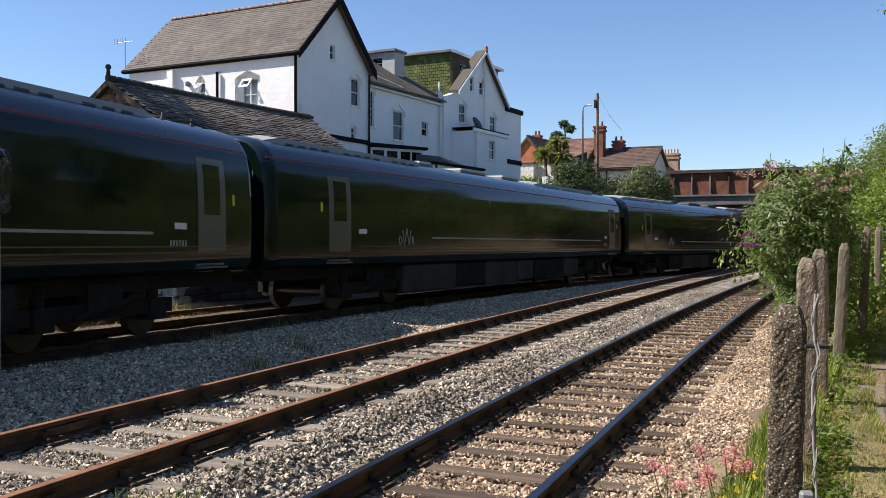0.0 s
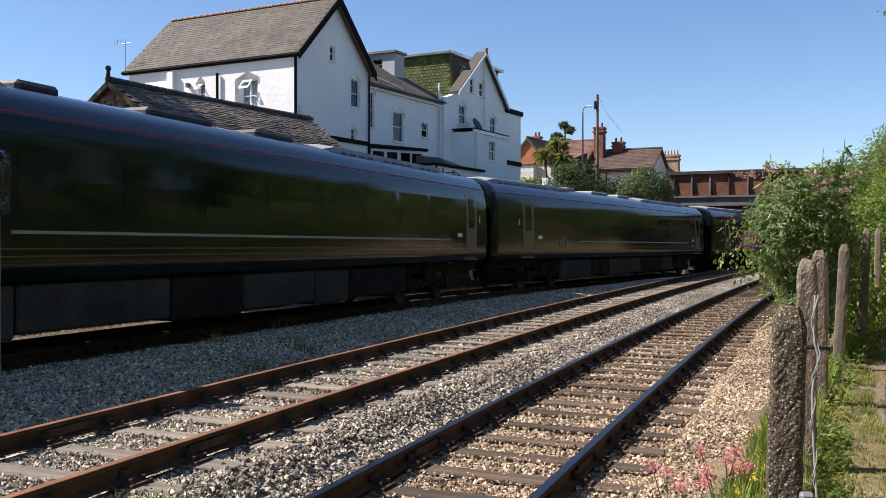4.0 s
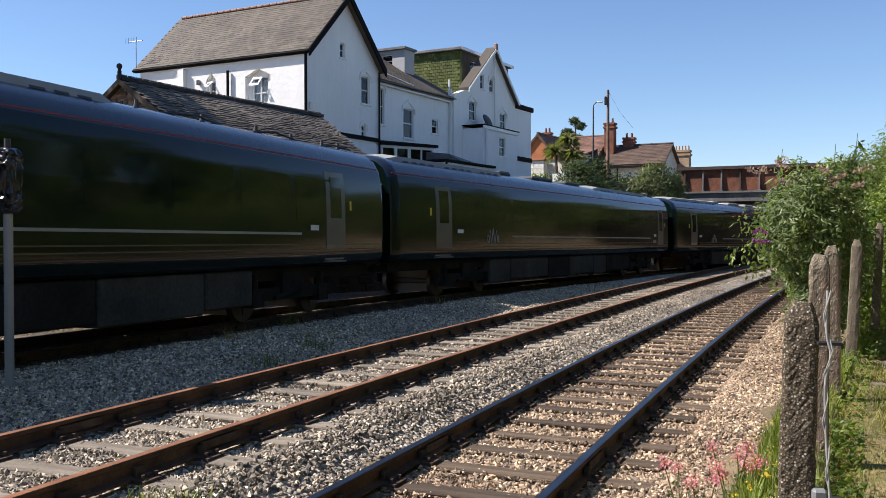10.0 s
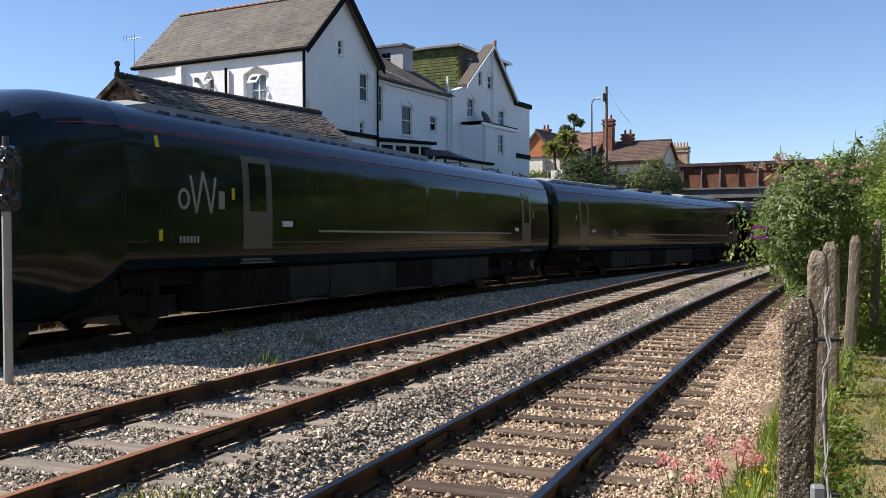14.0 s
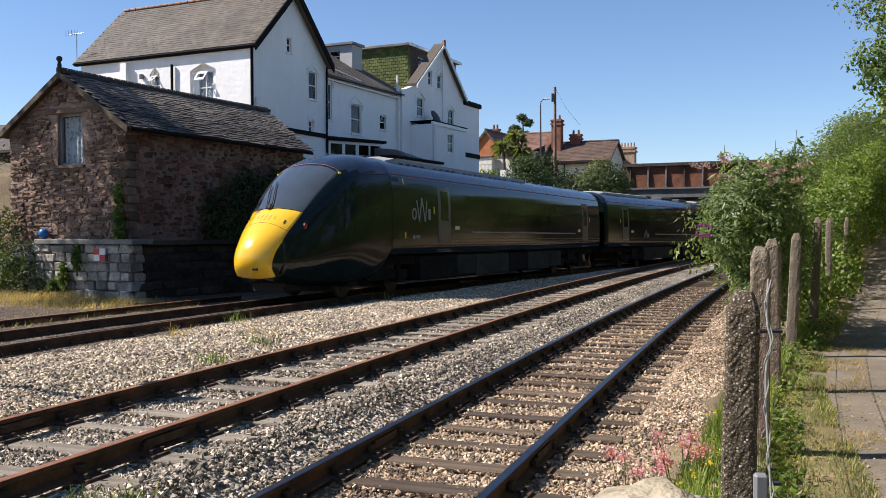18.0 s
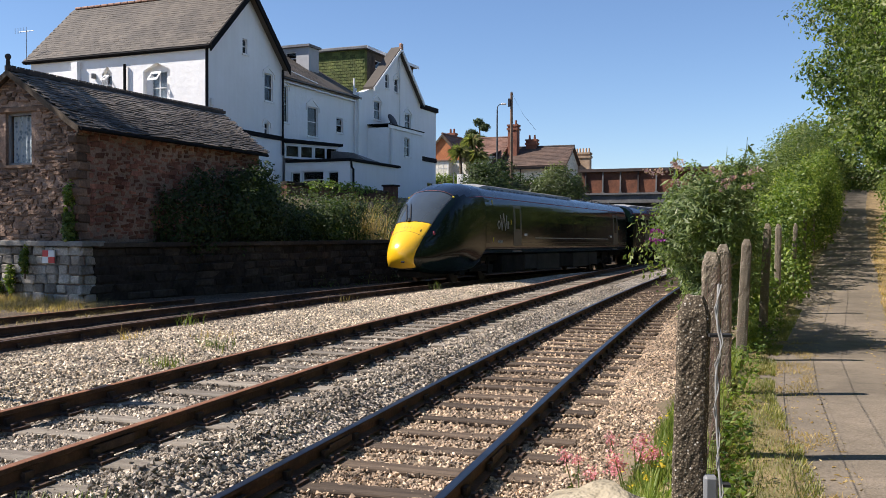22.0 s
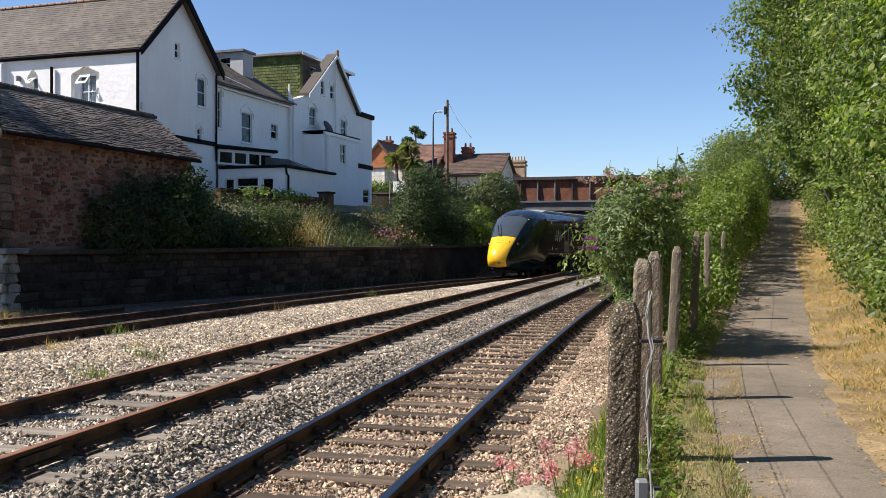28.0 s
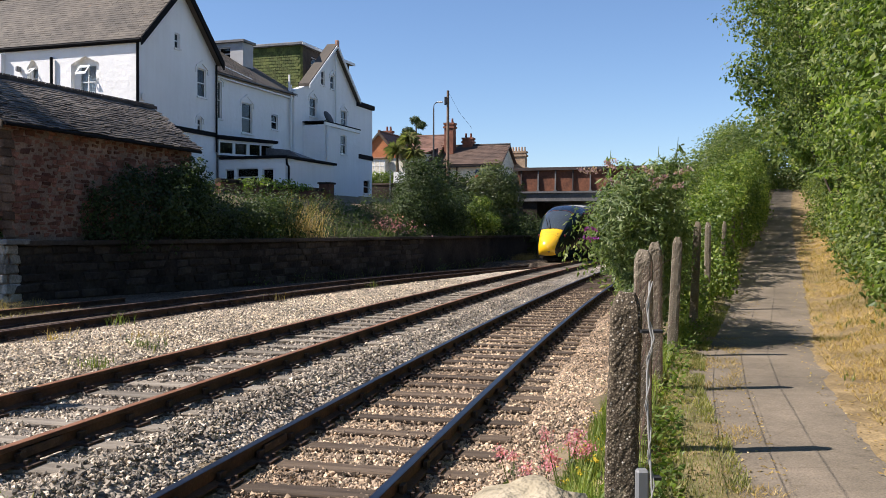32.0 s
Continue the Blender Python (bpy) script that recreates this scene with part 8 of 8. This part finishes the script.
plant("undergrowth", "dense leafy undergrowth along the foot of the hedge", "hedge", (8.0, 20, 1.0), [("foliage", p[free], n[free], 0.125, LEAF_SCRUB, 0.62, 0.15)], kind="stuff")
cl = [(fence_x(y) + 6.4 + r_.uniform(-0.4, 0.8), y, path_z(y) + z, 1.2, 1.5, 1.2) for y in np.arange(2, 62, 1.7) for z in (2.2, 4.0, 5.8, 7.6)]
cl += [(fence_x(y) + off + r_.uniform(-0.4, 0.4), y, path_z(y) + z + r_.uniform(-0.5, 0.5), 0.95, 1.3, 0.8) for y in np.arange(33, 52, 1.8) for off, z in ((0.9, 4.6), (1.7, 4.2), (2.6, 3.8), (1.4, 6.0), (2.4, 5.6), (3.0, 7.0), (3.6, 4.8))]
p, n = clump_points(cl, 40000, 79, 0.4, 0.1, 1.4)
plant("tall_hedge", "tall dense hedge behind the trees of the footpath", "hedge", (12.0, 24, 1.0), [("foliage", p, n, 0.21, LEAF_SCRUB, 0.65, 0.1)], kind="stuff")
# the same hedge behind the standpoint, seen in the coach sides alone
cl = [(fence_x(y) + 4.5 + r_.uniform(-0.5, 0.8), y, 0.8 + z, 1.6, 1.9, 1.5) for y in np.arange(-34, 9, 2.2) for z in (0.3, 2.3, 4.3, 6.3)]
p, n = clump_points(cl, 9000, 77, 0.5, 0.0)
free = np.array([q[0] > fence_x(q[1]) + 3.2 for q in p])
p, n = p[free], n[free]
plant("hedge", "tall hedge along the footpath", "hedge", (4.0, -12, 0.5), [("foliage", p, n, 0.34, LEAF_HEDGE, 0.7, 0.1)], kind="stuff")
# trees that close the view at the top of the path, and the skyline behind the bush
cl = [(21 + r_.uniform(-2.5, 5), 60 + r_.uniform(-2, 6), 4 + r_.uniform(0, 4), 2.2, 2.0, 1.8) for _ in range(26)]
cl += [(18.2 + 0.5 * k, 56 + k, 4.0 + 0.3 * k, 1.8, 1.8, 1.7) for k in range(8)]
p, n = clump_points(cl, 34000, 71, 0.5, 0.2, 0.9)
plant("woodland_edge", "dark trees closing the view at the top of the path", "trees", (20, 60, 5), [("foliage", p, n, 0.19, LEAF_SCRUB, 0.6, 0.1)], kind="stuff")

# ---- house side: bank plants, ivy, bushes
cl = []
for u in np.arange(26.5, 60, 0.9):
    for d, h in ((0.7, 0.5), (2.0, 0.8), (3.4, 1.0)):
        v = wall_v(u) + d + r_.uniform(-0.3, 0.4)
        w = HF @ Vector((u, v, 0))
        zz = ground_z(w.x, w.y)
        k = 1.0 if u < 33 else 0.9 if u < 46 else 1.05
        cl.append((w.x, w.y, zz + 0.15, 0.85, 0.85, h * k * r_.uniform(0.6, 1.15)))
p, n = clump_points(cl, 60000, 9, 0.4, 0.26, 1.6)
plant("bank_scrub", "dark brambles and weeds on the bank above the wall", "scrub", tuple(HF @ Vector((40, 18, 1.6))), [("foliage", p, n, 0.11, LEAF_BANK, 0.5, 0.2)], kind="stuff")


def bush_uv(name, label, spec, count, size, mt, seed, slim=0.5, gap=0.2, inner=0.5, kind="", cat="bush"):
    cl = []
    for u, v, z, ru, rv, rz in spec:
        w = HF @ Vector((u, v, z))
        cl.append((w.x, w.y, w.z, ru, rv, rz))
    p, n = clump_points(cl, count, seed, inner, gap, 1.3)
    base = HF @ Vector((spec[0][0], spec[0][1], spec[0][2] - spec[0][5]))
    t = plant(name, label, cat, tuple(base), [("foliage", p, n, size, mt, slim, 0.1)], kind=kind)
    for c in cl[:5]:
        e = Vector(c[:3]) - base
        part("stem", tube_bm([(e.x * 0.6, e.y * 0.6, -0.1), (e.x * 0.85, e.y * 0.85, e.z * 0.5), e], 0.03, 6, 0.01), BARK, t)
    return t


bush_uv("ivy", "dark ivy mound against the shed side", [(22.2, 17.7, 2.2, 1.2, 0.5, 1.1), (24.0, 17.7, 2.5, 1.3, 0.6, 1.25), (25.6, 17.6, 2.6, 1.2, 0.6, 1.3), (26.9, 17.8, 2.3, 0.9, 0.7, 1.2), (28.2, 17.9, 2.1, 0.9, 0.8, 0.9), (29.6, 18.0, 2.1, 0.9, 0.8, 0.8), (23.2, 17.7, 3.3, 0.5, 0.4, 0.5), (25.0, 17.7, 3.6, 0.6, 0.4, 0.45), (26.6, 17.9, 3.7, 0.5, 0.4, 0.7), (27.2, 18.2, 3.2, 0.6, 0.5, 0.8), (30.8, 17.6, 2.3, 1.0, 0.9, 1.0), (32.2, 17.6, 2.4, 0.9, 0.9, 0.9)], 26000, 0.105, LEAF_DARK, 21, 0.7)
bush_uv("ivy", "green ivy climbing the corner of the shed", [(18.62, 18.55, 2.4, 0.14, 0.28, 0.75), (18.62, 18.5, 1.85, 0.16, 0.35, 0.35)], 1300, 0.11, LEAF_LIME, 22, 0.75, 0.1)
bush_uv("ivy", "ivy trailing down the stone pier", [(18.3, 19.8, 1.1, 0.08, 0.25, 0.4), (18.3, 20.3, 0.6, 0.08, 0.3, 0.4), (18.3, 20.7, 0.2, 0.08, 0.3, 0.35)], 900, 0.10, LEAF_LIME, 23, 0.75, 0.1)
bush_uv("overgrown_bush", "tangled green bush at the end of the shed", [(18.2, 23.2, 1.0, 0.8, 0.9, 1.3), (18.4, 24.3, 1.3, 0.9, 1.0, 1.3), (18.0, 22.4, 0.5, 0.6, 0.7, 0.8), (18.8, 25.6, 1.6, 1.0, 1.2, 1.4), (18.2, 21.3, 0.3, 0.4, 0.5, 0.5), (20.5, 26.4, 2.6, 1.2, 1.2, 1.5), (22.0, 28.6, 3.0, 1.5, 1.5, 1.7), (21.0, 25.0, 2.3, 0.9, 0.8, 1.3), (17.9, 21.7, 0.9, 0.45, 0.6, 0.75), (18.1, 22.6, 1.9, 0.6, 0.6, 0.7), (21.6, 27.0, 1.8, 1.6, 1.6, 1.2), (19.6, 27.4, 1.6, 1.4, 1.4, 1.3)], 30000, 0.10, LEAF_BANK, 24)
bush_uv("ivy", "yellow-green ivy over the garden wall", [(35.5 + 0.8 * k, 21.4, 3.9 + 0.12 * (k % 3), 0.6, 0.35, 0.24) for k in range(8)], 1000, 0.13, LEAF_HEDGE, 25, 0.7)
bush_uv("round_bush", "grey-green rounded bush beside the bridge", [(60.0, 16.6, 4.6, 1.7, 1.6, 1.7), (59.2, 17.6, 4.2, 1.2, 1.2, 1.4), (60.8, 15.6, 4.4, 1.0, 1.0, 1.3), (60.0, 16.6, 5.7, 0.9, 0.9, 0.9)], 9000, 0.20, LEAF_GREY, 26, 0.4)
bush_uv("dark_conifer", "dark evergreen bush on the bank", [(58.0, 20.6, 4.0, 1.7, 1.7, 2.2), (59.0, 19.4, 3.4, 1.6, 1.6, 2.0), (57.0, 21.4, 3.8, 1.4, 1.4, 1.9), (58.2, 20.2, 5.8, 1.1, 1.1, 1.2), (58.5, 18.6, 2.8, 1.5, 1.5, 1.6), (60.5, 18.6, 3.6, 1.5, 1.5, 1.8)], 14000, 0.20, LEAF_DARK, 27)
bush_uv("hanging_ivy", "light green creeper hanging over the wall by the bridge", [(53.6, 15.5, 2.45, 0.9, 0.5, 0.6), (54.6, 15.4, 2.35, 0.8, 0.5, 0.55), (52.6, 15.8, 3.1, 0.7, 0.6, 0.5), (55.6, 16.2, 3.6, 0.7, 0.6, 0.5)], 5000, 0.12, LEAF_LIME, 28, 0.6)
# dark leaves stand in for the deep shade over this part of the bank
bush_uv("bramble_thicket", "bramble thicket on the bank, shade put into its dark leaves", [(46.4, 17.6, 2.8, 1.1, 0.9, 1.1), (47.6, 17.9, 3.3, 1.2, 1.0, 1.6), (49.0, 18.0, 3.9, 1.4, 1.1, 1.9), (50.5, 17.8, 3.5, 1.3, 1.0, 1.7), (49.4, 18.2, 5.3, 0.9, 0.8, 0.8), (51.2, 16.8, 2.6, 1.2, 0.9, 1.2), (52.6, 17.2, 2.8, 1.2, 0.8, 1.3), (55.2, 17.4, 3.0, 1.4, 0.9, 1.5), (57.4, 16.8, 2.6, 1.4, 0.9, 1.3), (59.8, 16.2, 2.4, 1.5, 0.8, 1.2), (62.2, 16.0, 2.3, 1.5, 0.7, 1.2)], 34000, 0.13, LEAF_DARK, 36, 0.6)
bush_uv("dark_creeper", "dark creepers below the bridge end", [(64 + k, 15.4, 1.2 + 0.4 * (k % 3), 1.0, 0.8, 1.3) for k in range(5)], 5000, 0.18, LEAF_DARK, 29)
bush_uv("hedge", "clipped dark green hedge by the houses", [(82.0, 33.0 + 0.8 * k, 6.7, 0.8, 0.8, 0.9) for k in range(6)], 5000, 0.2, LEAF_HEDGE, 30, 0.6)
bush_uv("shrubbery", "dark shrubs below the red-roofed house", [(76 + 0.7 * k, 27.5 - 1.1 * k, 5.4, 1.3, 1.2, 1.7) for k in range(7)], 8000, 0.25, LEAF_DARK, 31, 0.6)

# added tree out of view, west of the shed, to dapple its gable with shade
w = HF @ Vector((13.9, 28.6, 0.5))
shade_t = thing("unseen_shade_tree", Matrix.Translation(w), "unseen tree added to shade the shed gable", "tree")
part("trunk", tube_bm([(0, 0, -0.6), (0.2, 0.1, 5), (0.1, 0, 9.5), (0, 0, 15.5)], 0.32, 10, 0.06), BARK, shade_t)
r5 = random.Random(44)
cl = [(r5.uniform(-1.9, 1.9), r5.uniform(-1.9, 1.9), 11.6 + 5.4 * k / 17, 1.15, 1.15, 0.8) for k in range(18)]
for c in cl[::2]:
    part("limb", tube_bm([(0.1, 0, c[2] - 1.6), (c[0] * 0.5, c[1] * 0.5, c[2] - 0.7), c[:3]], 0.08, 7, 0.02), BARK, shade_t)
p, n = clump_points(cl, 3000, 45, 0.4, 0.15, 1.0)
leaf_mesh("crown", p, n, 0.34, LEAF_HEDGE, shade_t, "", 46, 0.55)

# cordyline palms and a pine beyond
for k, (u, v, zt) in enumerate(((80.0, 31.6, 10.0), (80.6, 30.6, 11.0), (80.3, 30.0, 9.6))):
    w = HF @ Vector((u, v, 5.0))
    t = thing("palm", Matrix.Translation(w), "cabbage palm with spiky leaf heads", "palm", "palms by the houses")
    part("trunk", tube_bm([(0, 0, -0.4), (0.1, 0, zt - 7.2), (0.0, 0, zt - 5.6)], 0.16, 8, 0.12), BARK, t)
    rr = np.random.default_rng(90 + k)
    m = 260
    d = rr.normal(size=(m, 3))
    d[:, 2] = np.abs(d[:, 2]) * 0.9 - 0.45
    d /= np.linalg.norm(d, axis=1)[:, None]
    s_ = np.cross(d, [0, 0, 1.0])
    s_ /= np.linalg.norm(s_, axis=1)[:, None] + 1e-6
    c0 = np.array([0, 0, zt - 5.5])
    L = (0.9 + 0.5 * rr.random(m))[:, None]
    v4 = np.stack([c0 + d * 0.05 - s_ * 0.02, c0 + d * 0.05 + s_ * 0.02, c0 + d * L * 0.6 + s_ * 0.045, c0 + d * L - np.array([0, 0, 0.28]) * L, c0 + d * L * 0.6 - s_ * 0.045], 1)
    mesh_np("leaf_head", v4.reshape(-1, 3), np.arange(5 * m).reshape(m, 5), LEAF_PALM, t)
w = HF @ Vector((96.0, 35.6, 4.5))
pine = thing("pine_tree", Matrix.Translation(w), "dark pine behind the houses", "tree")
part("trunk", tube_bm([(0, 0, -0.5), (0.2, 0, 5), (0, 0, 9.8)], 0.25, 8, 0.06), BARK, pine)
cl = [(r_.uniform(-0.7, 0.7) + (1.6 - 0.16 * k) * math.cos(k * 2.3), (1.6 - 0.16 * k) * math.sin(k * 2.3), 4.2 + 0.62 * k, 1.2 - 0.07 * k, 1.2 - 0.07 * k, 0.45) for k in range(10)]
p, n = clump_points(cl, 9000, 33, 0.2, 0.0, 1.0)
leaf_mesh("crown", p, n, 0.34, LEAF_DARK, pine, "", 34, 0.3)
for k, (u, v, z, r) in enumerate(((100, 40, 7.5, 2.5), (104, 14, 7.0, 2.6), (100, 9, 6.8, 2.4), (106, 4, 7.0, 3.0))):
    bush_uv("far_tree", "distant green tree behind the road", [(u, v, z, r, r, r), (u, v + r, z - 0.6, r, r, r * 0.8)], 3000, 0.4, LEAF_HEDGE, 140 + k, 0.6)

# ---- grasses and flowers


def ground_points(n, seed, xf, y0, y1, power=1.6):
    rng = np.random.default_rng(seed)
    y = y0 + (y1 - y0) * rng.random(n) ** power
    pts = []
    for a, b in zip(y, rng.random(n)):
        lo, hi = xf(a)
        x = lo + (hi - lo) * b
        off = x - fence_x(a)
        pts.append((x, a, ground_z(x, a) + (0.03 if -0.2 < off < 1.0 else 0.045 if off > 1.6 else 0.0)))
    return np.array(pts)


def clumped(pts, seed, keep, scale=1.0):
    f = np.array([noise.noise((x * 1.3 * scale + seed, y * 1.3 * scale, 7)) for x, y, z in pts])
    return pts[f > keep]


pts = clumped(ground_points(30000, 41, lambda y: (fence_x(y) - 0.52, fence_x(y) + 0.04), 3.2, 22), 1, -0.3)
tagged(blades("fence_grass", pts, 0.21, 0.011, GRASS_FRESH, None, "rough green grass along the foot of the fence", 42), category="grass", kind="stuff")
pts = clumped(ground_points(30000, 43, lambda y: (fence_x(y) - 0.05, fence_x(y) + lerp_table([(3, 0.85), (6, 0.72), (9, 0.5), (14, 0.42)], y)), 3.0, 18), 2, -0.25)
tagged(blades("path_edge_grass", pts, 0.065, 0.009, GRASS_PATH, None, "yellow-green grass between fence and path", 44, 0.6), category="grass", kind="stuff")
pts = clumped(ground_points(20000, 45, lambda y: (fence_x(y) - 0.05, fence_x(y) + 0.9), 3.0, 14), 3, 0.0)
sp_ = clumped(ground_points(9000, 143, lambda y: (fence_x(y) - 1.25, fence_x(y) - 0.3), 3.4, 20), 8, 0.05, 1.4)
tagged(blades("ballast_straw", sp_, 0.07, 0.007, GRASS_DRY, None, "thin dry grass at the edge of the ballast", 144, 1.2), category="grass", kind="stuff")
sp_ = clumped(ground_points(11000, 145, lambda y: (fence_x(y) - 1.1, fence_x(y) - 0.3), 4.4, 24), 10, 0.15, 1.1)
tagged(blades("ballast_grass", sp_, 0.10, 0.009, GRASS_FRESH, None, "sparse green grass at the edge of the ballast", 146, 0.9), category="grass", kind="stuff")
tagged(blades("straw", pts, 0.055, 0.007, GRASS_DRY, None, "dead straw between fence and path", 46, 1.2), category="grass", kind="stuff")
pts = clumped(ground_points(42000, 47, lambda y: (fence_x(y) + 1.95, fence_x(y) + 4.6), 5, 44), 4, -0.35)
tagged(blades("cut_grass", pts, 0.07, 0.012, GRASS_DRY, None, "cut straw-coloured grass on the verge", 48, 2.4), category="grass", kind="stuff")
pts = clumped(ground_points(12000, 49, lambda y: (fence_x(y) + 2.0, fence_x(y) + 4.6), 6, 40), 5, 0.25)
tagged(blades("verge_grass", pts, 0.12, 0.011, GRASS_GREEN, None, "green tufts in the cut verge", 50, 0.8), category="grass", kind="stuff")
hb = clumped(ground_points(9000, 57, lambda y: (fence_x(y) + 3.2, fence_x(y) + 4.6), 9, 40), 9, -0.1)
tagged(leaf_mesh("hedge_foot_weeds", hb + np.array([0, 0, 0.22]) * np.random.default_rng(2).random((len(hb), 1)) * 2, np.tile([0.0, 0, 1], (len(hb), 1)), 0.13, LEAF_HEDGE, None, "weeds along the foot of the hedge", 58, 0.6), category="weeds", kind="stuff")
lt_ = ground_points(2600, 91, lambda y: (fence_x(y) + 0.45, fence_x(y) + 2.3), 3.2, 24)
tagged(leaf_mesh("leaf_litter", lt_ + np.array([0, 0, 0.035]), np.tile([0.0, 0, 2], (len(lt_), 1)), 0.035, GRASS_DRY, None, "dead leaves and straw strewn on the path", 92, 0.5), category="litter", kind="stuff")
wd = clumped(ground_points(5000, 95, lambda y: (fence_x(y) - 0.2, fence_x(y) + 0.3), 3.2, 16, 1.3), 12, -0.1, 1.6)
rw_ = np.random.default_rng(96)
tagged(leaf_mesh("fence_weeds", wd + np.stack([np.zeros(len(wd)), np.zeros(len(wd)), 0.02 + 0.26 * rw_.random(len(wd)) ** 1.6], 1), rw_.normal(size=(len(wd), 3)) * 0.5 + np.array([0, 0, 1]), 0.055, LEAF_LIME, None, "leafy green weeds along the foot of the fence", 97, 0.55), category="weeds", kind="stuff")
# pink valerian by the track
for k, (x, y, h) in enumerate(((0.66, 6.35, 0.40), (0.86, 6.5, 0.5), (0.82, 5.95, 0.36), (0.95, 6.7, 0.36), (0.56, 6.9, 0.4), (0.90, 6.25, 0.46), (0.72, 7.2, 0.34), (0.60, 6.5, 0.36))[:6]):
    t = thing("valerian", Matrix.Translation((x, y, ground_z(x, y))), "pink-flowered valerian growing in the ballast", "flower", "valerian plants")
    rr = np.random.default_rng(200 + k)
    for j in range(2):
        a = rr.random() * 6.28
        tip = (0.12 * math.cos(a), 0.12 * math.sin(a), h * (0.8 + 0.3 * rr.random()))
        st_ = part("stem", tube_bm([(0, 0, -0.03), (tip[0] * 0.5, tip[1] * 0.5, tip[2] * 0.5), tip], 0.004, 5), GRASS_GREEN, t)
        pp = np.array(tip) + rr.normal(size=(90, 3)) * np.array([0.026, 0.026, 0.026])
        tagged(leaf_mesh("flower_head", pp, rr.normal(size=(90, 3)), 0.019, PETAL_PINK, st_, "", 210 + j, 0.8), kind="stuff")
        pp = np.array(tip) * rr.random((14, 1)) * 0.8 + rr.normal(size=(14, 3)) * 0.03
        tagged(leaf_mesh("stem_leaf", pp, rr.normal(size=(14, 3)), 0.05, LEAF_GREY, st_, "", 220 + j, 0.35), kind="stuff")
yp = clumped(ground_points(900, 61, lambda y: (fence_x(y) - 0.75, fence_x(y) - 0.2), 4.2, 9), 6, 0.15, 2.0)
tagged(leaf_mesh("ragwort", yp + np.array([0, 0, 0.2]), np.tile([0.0, 0, 1], (len(yp), 1)), 0.028, PETAL_YELLOW, None, "small yellow flowers in the fence grass", 62, 0.8), category="flowers", kind="stuff")


def tuft(name, label, pts, n, height, spread, mt, seed, lean=0.4, width=0.012):
    rr = np.random.default_rng(seed)
    c = np.array(pts)[rr.integers(0, len(pts), n)] + np.stack([rr.normal(size=n) * spread, rr.normal(size=n) * spread, np.zeros(n)], 1)
    return tagged(blades(name, c, height, width, mt, None, label, seed, lean), category="grass", kind="stuff")


bank = [tuple(HF @ Vector((u, v, 0))) for u, v in ((32.4, 17.3), (33.2, 17.4), (33.8, 17.3), (32.8, 17.9))]
tuft("tall_grass", "tall pale seeding grass on the bank", [(x, y, ground_z(x, y)) for x, y, z in bank], 420, 1.35, 0.42, GRASS_DRY, 301, 0.75, 0.016)
bank = [tuple(HF @ Vector((u, wall_v(u) + d, 0))) for u in np.arange(30, 58, 1.3) for d in (0.6, 1.4)]
tuft("bank_grass", "green grass along the top of the wall", [(x, y, ground_z(x, y)) for x, y, z in bank], 1500, 0.5, 0.5, GRASS_GREEN, 302, 0.6, 0.02)
bank = [tuple(HF @ Vector((u, wall_v(u) + 1.0, 0))) for u in (41.5, 42.7)]
rr = np.random.default_rng(5)
pp = np.array([(x, y, ground_z(x, y) + 0.6) for x, y, z in bank])[rr.integers(0, 2, 300)] + rr.normal(size=(300, 3)) * np.array([0.6, 0.6, 0.25])
tagged(leaf_mesh("bank_valerian", pp, rr.normal(size=(300, 3)), 0.09, PETAL_PINK, None, "pink valerian on the bank top", 303, 0.8), category="flowers", kind="stuff")
foot = [tuple(HF @ Vector((u, 14.55, 0))) for u in np.arange(58.5, 64, 0.5)]
tuft("abutment_grass", "dry grass at the foot of the bridge abutment", [(x, y, ground_z(x, y)) for x, y, z in foot], 900, 0.45, 0.25, GRASS_DRY, 305, 0.7, 0.016)
lot = [tuple(HF @ Vector((u, v, 0))) for u in np.arange(15.6, 18.2, 0.4) for v in np.arange(16.6, 22.5, 0.45)]
tuft("rough_straw", "dry grass and straw in front of the stone pier", [(x, y, ground_z(x, y)) for x, y, z in lot], 5200, 0.20, 0.3, GRASS_DRY, 306, 1.3, 0.010)
sid = [tuple(on_track("main", s, -2.6)[0]) for s in np.arange(6, 20, 0.5)]
tuft("siding_grass", "dry grass beside the trap siding", [(x, y, ground_z(x, y)) for x, y, z in sid], 3600, 0.15, 0.6, GRASS_DRY, 304, 1.6, 0.010)
for k, (tr, s, l, mt, n_, h) in enumerate((("main", 13.5, 1.9, GRASS_DRY, 40, 0.22), ("main", 16.5, 1.2, GRASS_GREEN, 30, 0.26), ("loop", 10.5, -1.6, GRASS_GREEN, 60, 0.16), ("near", 4.9, -1.45, GRASS_GREEN, 70, 0.09), ("main", 24.0, 0.9, GRASS_DRY, 24, 0.25), ("main", 31.0, 1.1, GRASS_GREEN, 26, 0.28), ("loop", 13.0, -2.3, GRASS_DRY, 60, 0.2), ("loop", 12.2, -1.9, GRASS_GREEN, 70, 0.2))):
    p_, _ = on_track(tr, s, l)
    tuft("weed", "weed tuft growing in the ballast", [(p_.x, p_.y, bed_z(p_.x, p_.y))], n_, h, 0.14, mt, 320 + k, 0.7, 0.014)

motions()
